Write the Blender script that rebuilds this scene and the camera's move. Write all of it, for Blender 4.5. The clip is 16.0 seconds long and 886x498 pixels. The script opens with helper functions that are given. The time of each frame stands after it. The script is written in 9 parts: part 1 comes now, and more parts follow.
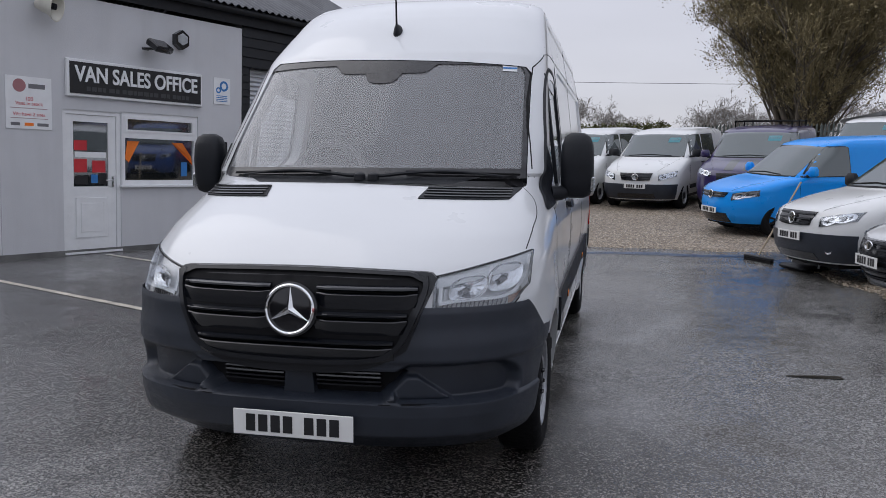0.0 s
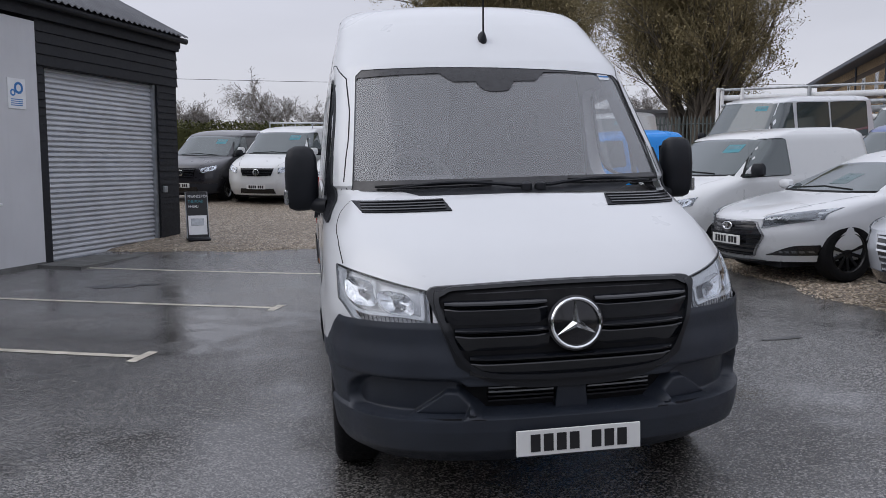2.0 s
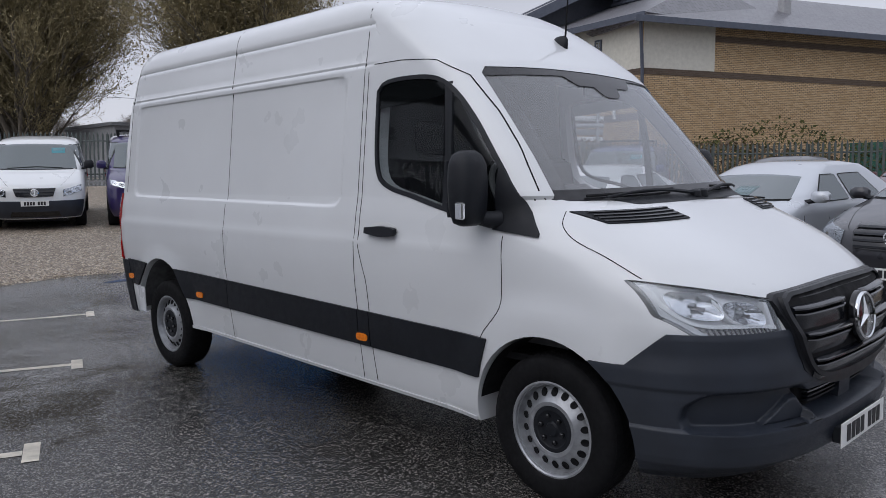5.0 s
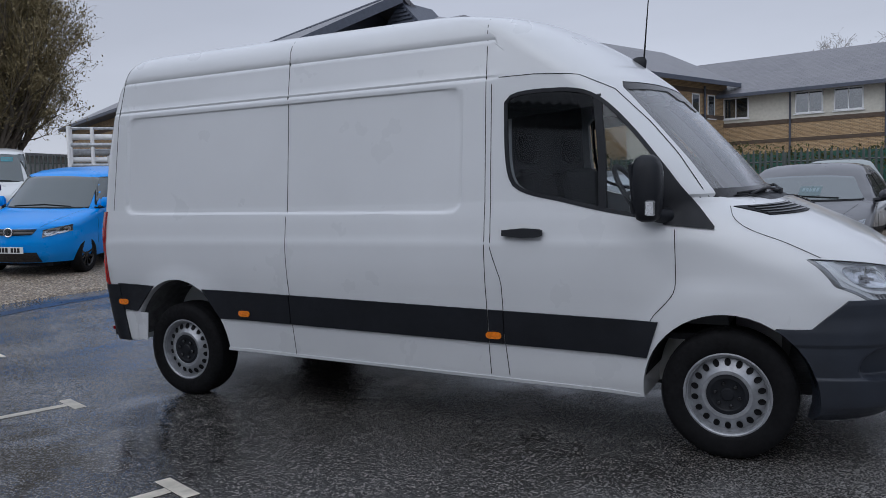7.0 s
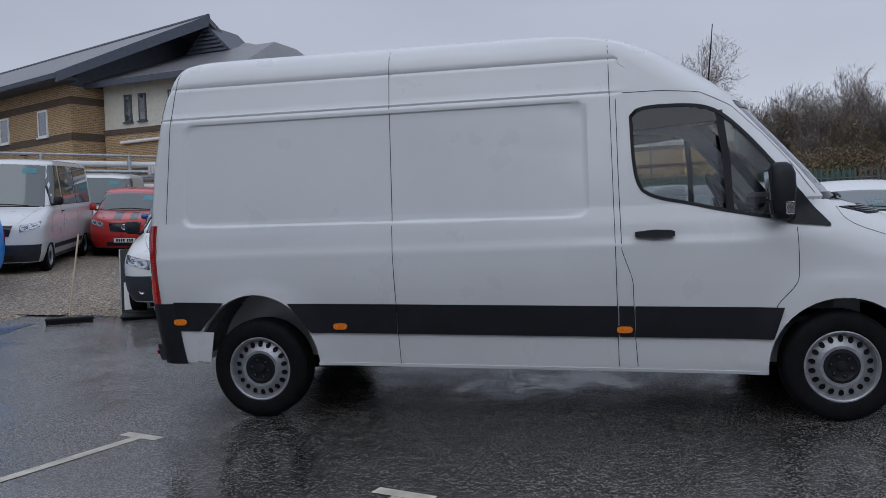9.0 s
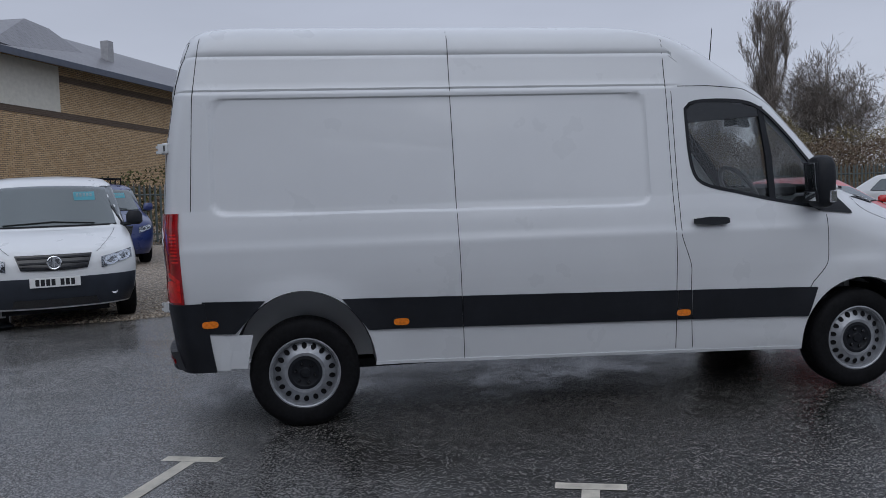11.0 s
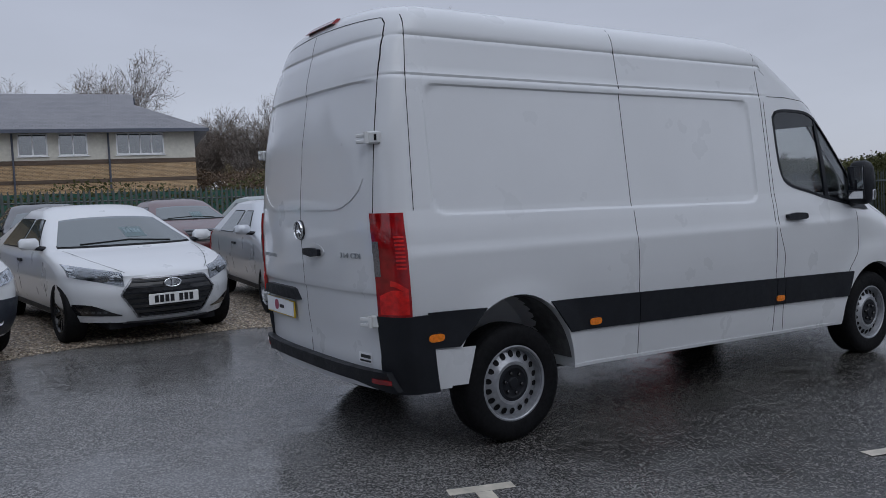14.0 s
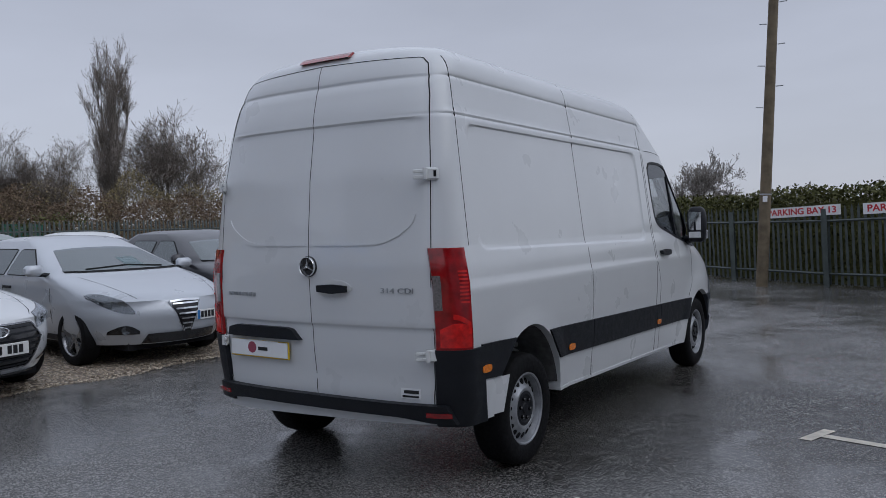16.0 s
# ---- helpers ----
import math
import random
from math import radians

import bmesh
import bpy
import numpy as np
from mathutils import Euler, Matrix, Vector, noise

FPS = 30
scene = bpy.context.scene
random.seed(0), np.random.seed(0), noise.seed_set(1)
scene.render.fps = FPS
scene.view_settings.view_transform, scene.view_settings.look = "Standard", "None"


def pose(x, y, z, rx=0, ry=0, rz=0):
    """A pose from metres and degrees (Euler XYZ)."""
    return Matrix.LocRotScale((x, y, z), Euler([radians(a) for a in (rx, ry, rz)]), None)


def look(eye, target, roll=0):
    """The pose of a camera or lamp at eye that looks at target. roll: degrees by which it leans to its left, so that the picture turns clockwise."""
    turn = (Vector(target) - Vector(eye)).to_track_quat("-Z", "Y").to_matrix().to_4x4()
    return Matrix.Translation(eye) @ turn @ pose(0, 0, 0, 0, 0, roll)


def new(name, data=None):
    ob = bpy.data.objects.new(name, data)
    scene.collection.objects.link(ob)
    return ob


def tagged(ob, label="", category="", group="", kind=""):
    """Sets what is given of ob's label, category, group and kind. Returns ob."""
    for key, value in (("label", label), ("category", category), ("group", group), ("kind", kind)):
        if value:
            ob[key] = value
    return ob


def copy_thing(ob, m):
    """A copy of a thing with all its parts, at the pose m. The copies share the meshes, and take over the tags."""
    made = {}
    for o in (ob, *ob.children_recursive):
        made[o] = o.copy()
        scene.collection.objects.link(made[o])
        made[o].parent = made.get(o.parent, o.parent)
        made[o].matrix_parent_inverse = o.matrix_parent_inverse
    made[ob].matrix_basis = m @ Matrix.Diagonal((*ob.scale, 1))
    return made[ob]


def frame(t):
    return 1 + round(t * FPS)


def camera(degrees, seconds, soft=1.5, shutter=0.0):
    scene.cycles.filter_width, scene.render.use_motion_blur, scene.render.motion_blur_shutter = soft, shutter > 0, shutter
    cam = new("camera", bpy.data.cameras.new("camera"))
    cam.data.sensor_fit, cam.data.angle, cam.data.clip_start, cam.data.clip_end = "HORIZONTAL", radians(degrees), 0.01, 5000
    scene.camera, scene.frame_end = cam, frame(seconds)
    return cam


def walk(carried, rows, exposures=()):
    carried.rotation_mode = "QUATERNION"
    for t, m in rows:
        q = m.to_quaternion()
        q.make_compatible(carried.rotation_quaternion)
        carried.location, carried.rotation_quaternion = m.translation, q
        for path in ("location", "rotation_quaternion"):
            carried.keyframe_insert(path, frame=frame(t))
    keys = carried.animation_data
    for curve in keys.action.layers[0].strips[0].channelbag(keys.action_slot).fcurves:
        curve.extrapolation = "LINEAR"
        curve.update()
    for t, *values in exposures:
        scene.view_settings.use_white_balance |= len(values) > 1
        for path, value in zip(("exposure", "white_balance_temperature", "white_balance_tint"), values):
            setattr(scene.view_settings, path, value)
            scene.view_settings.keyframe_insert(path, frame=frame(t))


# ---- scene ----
cam = camera(58.2, 16.0, 0.8)
PATH = [
    (0, (1.264, -3.021, 1.537), (0.862, -1.075, 1.31), 2.1),
    (0.5, (0.68, -3.092, 1.519), (0.466, -1.115, 1.298), 3.0),
    (1, (0.073, -3.131, 1.521), (0.057, -1.144, 1.301), 3.8),
    (1.5, (-0.516, -3.175, 1.527), (-0.359, -1.192, 1.312), 2.7),
    (2, (-1.092, -3.039, 1.542), (-0.749, -1.081, 1.327), 0.2),
    (2.5, (-1.668, -2.888, 1.519), (-1.108, -0.979, 1.319), 0.9),
    (3, (-2.173, -2.6, 1.509), (-1.394, -0.769, 1.312), 1.2),
    (3.5, (-2.69, -2.317, 1.483), (-1.746, -0.564, 1.294), 2.2),
    (4, (-3.107, -1.958, 1.463), (-2.056, -0.264, 1.303), 2.3),
    (4.2, (-3.241, -1.768, 1.492), (-2.105, -0.13, 1.33), 1.9),
    (6.3, (-4.793, -0.11, 1.451), (-3.115, 0.972, 1.322), -1.7),
    (6.5, (-4.944, 0.098, 1.443), (-3.229, 1.119, 1.321), -1.5),
    (7, (-5.325, 0.523, 1.42), (-3.538, 1.411, 1.297), -1.4),
    (7.5, (-5.611, 1.009, 1.413), (-3.786, 1.816, 1.28), -2.7),
    (8, (-5.899, 1.534, 1.374), (-4.01, 2.18, 1.242), -2.2),
    (8.5, (-6.097, 2.048, 1.342), (-4.174, 2.593, 1.282), -2.1),
    (9, (-6.212, 2.625, 1.328), (-4.242, 2.966, 1.266), -2.1),
    (9.2, (-6.263, 2.856, 1.322), (-4.279, 3.094, 1.26), -2.1),
    (11.3, (-5.9, 5.12, 1.314), (-3.955, 4.666, 1.216), -3.3),
    (11.5, (-5.81, 5.36, 1.322), (-3.895, 4.794, 1.21), -4.2),
    (12, (-5.601, 5.843, 1.334), (-3.726, 5.155, 1.22), -4.0),
    (12.5, (-5.416, 6.371, 1.341), (-3.6, 5.541, 1.235), -3.8),
    (13, (-5.171, 6.837, 1.333), (-3.413, 5.889, 1.232), -3.5),
    (13.5, (-4.876, 7.335, 1.362), (-3.151, 6.327, 1.277), -3.4),
    (14, (-4.588, 7.789, 1.361), (-2.921, 6.687, 1.278), -3.0),
    (14.5, (-4.233, 8.203, 1.406), (-2.675, 6.949, 1.358), -2.6),
    (15, (-3.931, 8.658, 1.428), (-2.457, 7.306, 1.399), -2.4),
    (15.5, (-3.531, 9.005, 1.432), (-2.188, 7.523, 1.404), -2.4),
    (16, (-3.174, 9.361, 1.441), (-2.103, 7.672, 1.416), -3.0),
]
walk(cam, [(t, look(eye, target, roll)) for t, eye, target, roll in PATH], [(0, 0.18, 6480, 12), (4.2, 0.18, 6460, 12), (6.5, 0.0, 6150, 10), (7.5, -0.12, 6080, 10), (11.5, -0.24, 6060, 10), (13.5, -0.26, 6060, 10), (16, -0.2, 6100, 10)])
SKY, SUN = 0.90, 0.55

# ---- world, sun ----
world = bpy.data.worlds.new("overcast_sky")
scene.world = world
world.use_nodes = True
wn, wl = world.node_tree.nodes, world.node_tree.links
wn.clear()
w_out = wn.new("ShaderNodeOutputWorld")
w_bg = wn.new("ShaderNodeBackground")
w_sky = wn.new("ShaderNodeTexSky")
w_sky.sky_type = "NISHITA"
w_sky.sun_disc = False
w_sky.sun_elevation = radians(48)
w_sky.sun_rotation = radians(273)
w_hsv = wn.new("ShaderNodeHueSaturation")
w_hsv.inputs["Saturation"].default_value = 0.25
w_hsv.inputs["Value"].default_value = 0.05
wl.new(w_sky.outputs[0], w_hsv.inputs["Color"])
w_tc = wn.new("ShaderNodeTexCoord")
w_sep = wn.new("ShaderNodeSeparateXYZ")
wl.new(w_tc.outputs["Generated"], w_sep.inputs[0])
w_ramp = wn.new("ShaderNodeValToRGB")
w_ramp.color_ramp.elements[0].position = 0.0
w_ramp.color_ramp.elements[0].color = (0.40, 0.405, 0.46, 1)
w_ramp.color_ramp.elements[1].position = 1.0
w_ramp.color_ramp.elements[1].color = (0.84, 0.88, 0.99, 1)
el = w_ramp.color_ramp.elements.new(0.35)
el.color = (0.355, 0.37, 0.44, 1)
el = w_ramp.color_ramp.elements.new(0.6)
el.color = (0.70, 0.735, 0.84, 1)
wl.new(w_sep.outputs["Z"], w_ramp.inputs[0])
w_noise = wn.new("ShaderNodeTexNoise")
w_noise.inputs["Scale"].default_value = 2.2
w_noise.inputs["Detail"].default_value = 5
w_map = wn.new("ShaderNodeMapping")
w_map.inputs["Scale"].default_value = (1, 1, 3.5)
wl.new(w_tc.outputs["Generated"], w_map.inputs[0])
wl.new(w_map.outputs[0], w_noise.inputs["Vector"])
w_cl = wn.new("ShaderNodeMapRange")
w_cl.inputs["From Min"].default_value, w_cl.inputs["From Max"].default_value = 0.3, 0.7
w_cl.inputs["To Min"].default_value, w_cl.inputs["To Max"].default_value = 0.88, 1.10
wl.new(w_noise.outputs["Fac"], w_cl.inputs[0])
w_mul = wn.new("ShaderNodeVectorMath")
w_mul.operation = "SCALE"
wl.new(w_ramp.outputs[0], w_mul.inputs[0])
wl.new(w_cl.outputs[0], w_mul.inputs["Scale"])
w_add = wn.new("ShaderNodeVectorMath")
w_add.operation = "ADD"
wl.new(w_mul.outputs[0], w_add.inputs[0])
wl.new(w_hsv.outputs[0], w_add.inputs[1])
wl.new(w_add.outputs[0], w_bg.inputs["Color"])
w_bg.inputs["Strength"].default_value = SKY
wl.new(w_bg.outputs[0], w_out.inputs[0])

sun = new("sun", bpy.data.lights.new("sun", "SUN"))
sun.data.energy = SUN
sun.data.angle = radians(60)
sun.data.color = (1.0, 0.97, 0.93)
sun.matrix_world = look((-18, 1, 17), (0, 0, 0))

# ---- materials ----
MATS = {}


class Nodes:
    """A small builder round one material's node tree."""

    def __init__(self, name):
        self.m = bpy.data.materials.new(name)
        self.m.use_nodes = True
        self.t = self.m.node_tree
        self.b = self.t.nodes["Principled BSDF"]
        self.co = self.t.nodes.new("ShaderNodeTexCoord").outputs["Object"]

    def n(self, kind, **props):
        node = self.t.nodes.new(kind)
        for k, v in props.items():
            if k == "operation":
                node.operation = v
            elif k == "feature":
                node.feature = v
            elif k == "blend_type":
                node.blend_type = v
            elif k == "data_type":
                node.data_type = v
        return node

    def link(self, a, b):
        self.t.links.new(a, b)

    def noise(self, scale, detail=4, rough=0.55, stretch=None):
        node = self.n("ShaderNodeTexNoise")
        node.inputs["Scale"].default_value = scale
        node.inputs["Detail"].default_value = detail
        node.inputs["Roughness"].default_value = rough
        src = self.co
        if stretch:
            mp = self.n("ShaderNodeMapping")
            mp.inputs["Scale"].default_value = stretch
            self.link(src, mp.inputs[0])
            src = mp.outputs[0]
        self.link(src, node.inputs["Vector"])
        return node.outputs["Fac"]

    def ramp(self, fac, stops):
        node = self.n("ShaderNodeValToRGB")
        el = node.color_ramp.elements
        while len(el) < len(stops):
            el.new(0.5)
        for e, (p, c) in zip(el, stops):
            e.position = p
            e.color = (*c, 1) if len(c) == 3 else c
        self.link(fac, node.inputs[0])
        return node.outputs[0]

    def rng(self, fac, a, b, lo, hi):
        node = self.n("ShaderNodeMapRange")
        for k, v in (("From Min", a), ("From Max", b), ("To Min", lo), ("To Max", hi)):
            node.inputs[k].default_value = v
        self.link(fac, node.inputs[0])
        return node.outputs[0]

    def mix(self, fac, a, b, blend="MIX"):
        node = self.n("ShaderNodeMix", data_type="RGBA", blend_type=blend)
        for sock, v in ((node.inputs[0], fac), (node.inputs[6], a), (node.inputs[7], b)):
            if isinstance(v, (int, float)):
                sock.default_value = v
            elif isinstance(v, tuple):
                sock.default_value = (*v, 1)
            else:
                self.link(v, sock)
        return node.outputs[2]

    def math(self, op, a, b=0.0):
        node = self.n("ShaderNodeMath", operation=op)
        for sock, v in zip(node.inputs, (a, b)):
            if isinstance(v, (int, float)):
                sock.default_value = v
            else:
                self.link(v, sock)
        return node.outputs[0]

    def bump(self, height, strength=0.3, distance=0.01):
        node = self.n("ShaderNodeBump")
        node.inputs["Strength"].default_value = strength
        node.inputs["Distance"].default_value = distance
        self.link(height, node.inputs["Height"])
        self.link(node.outputs[0], self.b.inputs["Normal"])

    def set(self, **kw):
        names = {"color": "Base Color", "rough": "Roughness", "metal": "Metallic", "spec": "Specular IOR Level",
                 "coat": "Coat Weight", "coat_rough": "Coat Roughness", "alpha": "Alpha", "trans": "Transmission Weight"}
        for k, v in kw.items():
            sock = self.b.inputs[names[k]]
            if isinstance(v, (int, float)):
                sock.default_value = v
            elif isinstance(v, tuple):
                sock.default_value = (*v, 1)
            else:
                self.link(v, sock)
        return self


def plain(name, color, rough=0.5, metal=0.0, coat=0.0, vary=0.12, scale=6.0, bump=0.0, bscale=120.0, spec=0.5):
    """A surface of one colour with a little drift in tone and gloss, and optional fine grain."""
    k = Nodes(name)
    f = k.noise(scale, 5)
    lo = tuple(c * (1 - vary) for c in color)
    hi = tuple(min(1, c * (1 + vary)) for c in color)
    k.set(color=k.ramp(f, [(0.3, lo), (0.7, hi)]), metal=metal, coat=coat, spec=spec)
    k.set(rough=k.rng(k.noise(scale * 3.1, 3), 0.3, 0.7, max(0.02, rough * 0.85), min(1, rough * 1.15)))
    if bump:
        k.bump(k.noise(bscale, 3), bump, 0.004)
    MATS[name] = k.m
    return k.m


def paint(name, color, metal=0.0, coat=0.8):
    """Car paint with clear coat, a thin film of road dirt low down as its own stain pattern, and rain beads."""
    k = Nodes(name)
    f = k.noise(1.3, 4)
    k.set(color=k.ramp(f, [(0.3, tuple(c * 0.95 for c in color)), (0.7, color)]), metal=metal, coat=coat, coat_rough=0.05)
    k.set(rough=k.rng(k.noise(2.5, 4), 0.3, 0.7, 0.26, 0.36), spec=0.35)
    k.bump(k.noise(260, 2), 0.02, 0.001)
    MATS[name] = k.m
    return k.m


WHITE = paint("white_paint", (0.676, 0.690, 0.706))
WHITE2 = paint("off_white_paint", (0.70, 0.71, 0.71))
BLUE = paint("bright_blue_paint", (0.0, 0.29, 0.86), coat=0.25)
NAVY = paint("navy_paint", (0.02, 0.035, 0.14))
PURPLE = paint("purple_paint", (0.025, 0.016, 0.085))
MIDBLUE = paint("mid_blue_paint", (0.03, 0.07, 0.25))
SILVER = paint("silver_paint", (0.51, 0.535, 0.575), 0.3)
DGREY = paint("dark_grey_paint", (0.026, 0.026, 0.032), 0.2)
RED = paint("red_paint", (0.5, 0.02, 0.018))
BLACKP = paint("black_paint", (0.015, 0.015, 0.018))
PLASTIC = plain("black_trim_plastic", (0.010, 0.0115, 0.0155), 0.50, vary=0.2, bump=0.25, bscale=400, spec=0.3)
BUMPER = plain("dark_grey_bumper_plastic", (0.022, 0.027, 0.038), 0.40, vary=0.15, bump=0.3, bscale=500, spec=0.45)
GLOSS = plain("gloss_black", (0.008, 0.008, 0.010), 0.16, coat=0.3)
RUBBER = plain("tyre_rubber", (0.006, 0.006, 0.007), 0.75, vary=0.3, scale=14, bump=0.3, bscale=180, spec=0.18)
# Rubber black, also used for strips that paint the shade of panel gaps.
SEALGAP = plain("seal_rubber_and_gap_black", (0.006, 0.006, 0.007), 0.7, spec=0.2)
DARKIN = plain("dark_interior", (0.014, 0.014, 0.016), 0.85, spec=0.2)
CABIN = plain("cab_plastic", (0.10, 0.10, 0.105), 0.6)
CABDARK = plain("cab_lining", (0.038, 0.038, 0.041), 0.8)
FELT = plain("grey_felt_liner", (0.13, 0.13, 0.132), 0.95, vary=0.3, scale=18, spec=0.1)
GREYIN = plain("grey_interior", (0.10, 0.10, 0.105), 0.8)
STEEL = plain("silver_wheel_paint", (0.33, 0.34, 0.36), 0.34, 0.5, vary=0.2, scale=20)
ALLOY = plain("grey_alloy", (0.28, 0.285, 0.30), 0.28, 0.8)
BLKALLOY = plain("black_alloy", (0.015, 0.015, 0.016), 0.25, 0.3)
CHROME = plain("chrome", (0.78, 0.79, 0.80), 0.10, 1.0, vary=0.03)
REFLECT = plain("lamp_reflector", (0.80, 0.81, 0.83), 0.14, 0.85, vary=0.1, scale=30)
LAMPDARK = plain("lamp_housing", (0.80, 0.80, 0.81), 0.24, 0.25, vary=0.06, scale=10)
FRIT = plain("screen_border_print", (0.022, 0.022, 0.025), 0.22, vary=0.3, scale=20)
LAMPGREY = plain("lamp_flute", (0.24, 0.25, 0.26), 0.2, 0.6)
GRILLE = plain("satin_black_grille", (0.010, 0.011, 0.014), 0.38, vary=0.1, spec=0.4)
GLOSSBAR = plain("gloss_black_grille_bar", (0.006, 0.007, 0.010), 0.15, vary=0.1, coat=0.2)
DULLAMBER = plain("dull_amber_reflector", (0.36, 0.22, 0.16), 0.25, coat=0.4, vary=0.4, scale=90)
ORANGE = plain("amber_lens", (0.85, 0.22, 0.01), 0.25, coat=0.5, vary=0.2, scale=60)
REDLENS = plain("red_lens", (0.27, 0.003, 0.005), 0.12, coat=0.6, vary=0.35, scale=18)
REDLENS2 = plain("bright_red_lens", (0.62, 0.010, 0.008), 0.16, coat=0.6, vary=0.3, scale=30)
CLEARLENS = plain("smoked_lens", (0.17, 0.16, 0.165), 0.14, 0.2, coat=0.6, vary=0.4, scale=90)
HONEY = plain("ribbed_reflector", (0.40, 0.39, 0.38), 0.35, 0.2, vary=0.5, scale=160)
PLATEW = plain("plate_white", (0.78, 0.78, 0.76), 0.35, vary=0.04)
PLATEY = plain("plate_yellow", (0.72, 0.50, 0.03), 0.35, vary=0.04)
INK = plain("black_ink", (0.012, 0.012, 0.014), 0.5)
STICKER = plain("cyan_sticker", (0.045, 0.235, 0.285), 0.45)
FADED = plain("faded_sticker", (0.070, 0.120, 0.128), 0.3)
FADEDW = plain("faded_print", (0.13, 0.20, 0.22), 0.3)
LAMPIN = plain("lamp_bowl", (0.20, 0.21, 0.22), 0.18, 0.8, vary=0.3, scale=60)
LABELW = plain("white_label", (0.80, 0.81, 0.82), 0.45, vary=0.05)
SIGNRED = plain("red_print", (0.55, 0.03, 0.04), 0.5)
SIGNBLUE = plain("blue_print", (0.03, 0.18, 0.48), 0.5)
SIGNORANGE = plain("orange_banner", (0.85, 0.20, 0.02), 0.55, vary=0.15)
UPVC = plain("white_upvc", (0.80, 0.81, 0.82), 0.32, vary=0.04)
GALV = plain("galvanised_steel", (0.42, 0.44, 0.46), 0.42, 0.75, vary=0.25, scale=9)
WOODPOLE = plain("weathered_pole_timber", (0.145, 0.115, 0.075), 0.85, vary=0.3, scale=4, bump=0.6, bscale=40)
CARGO = plain("black_fascia_board", (0.010, 0.011, 0.014), 0.55, vary=0.2, spec=0.35, bump=0.3, bscale=60)


def glass(name, tint, clear, haze=0.0, inner=(0.012, 0.014, 0.015), shine=0.045):
    """Thin pane: see-through by 'clear', mirror-like by Fresnel, with an optional mist of fine droplets."""
    k = Nodes(name)
    nodes, links = k.t.nodes, k.t.links
    out = nodes["Material Output"]
    tr = nodes.new("ShaderNodeBsdfTransparent")
    tr.inputs[0].default_value = (*tint, 1)
    dk = nodes.new("ShaderNodeBsdfDiffuse")
    dk.inputs[0].default_value = (*inner, 1) if haze == 0 else (0.45, 0.455, 0.468, 1)
    gl = nodes.new("ShaderNodeBsdfGlossy")
    gl.inputs["Roughness"].default_value = 0.03 if haze == 0 else 0.12
    gl.inputs[0].default_value = (0.95, 0.97, 1, 1)
    fr = nodes.new("ShaderNodeLayerWeight")
    fr.inputs["Blend"].default_value = 0.5
    gloss = k.math("ADD", k.math("MULTIPLY", k.math("POWER", fr.outputs["Facing"], 4.0), 0.75), shine)
    m1 = nodes.new("ShaderNodeMixShader")
    m2 = nodes.new("ShaderNodeMixShader")
    mist = k.rng(k.noise(2.2, 5), 0.3, 0.7, max(0.0, 1 - clear - haze * 0.2), min(1.0, 1 - clear + haze * 0.2))
    links.new(mist, m1.inputs[0])
    links.new(tr.outputs[0], m1.inputs[1])
    links.new(dk.outputs[0], m1.inputs[2])
    links.new(gloss, m2.inputs[0])
    links.new(m1.outputs[0], m2.inputs[1])
    links.new(gl.outputs[0], m2.inputs[2])
    links.new(m2.outputs[0], out.inputs[0])
    MATS[name] = k.m
    return k.m


GLASS = glass("tinted_side_glass", (0.88, 0.90, 0.90), 0.965, shine=0.034)
VISOR = glass("smoked_deflector", (0.25, 0.26, 0.27), 0.6, shine=0.05)
WSCREEN = glass("misted_windscreen", (0.93, 0.94, 0.95), 0.60, 0.10)
CARGLASS = glass("car_glass", (0.16, 0.20, 0.20), 0.25, inner=(0.070, 0.090, 0.086), shine=0.12)
LENS = glass("clear_lens", (0.93, 0.94, 0.95), 0.97)
HOUSEGLASS = glass("house_glass", (0.45, 0.48, 0.49), 0.6, inner=(0.03, 0.035, 0.037), shine=0.22)


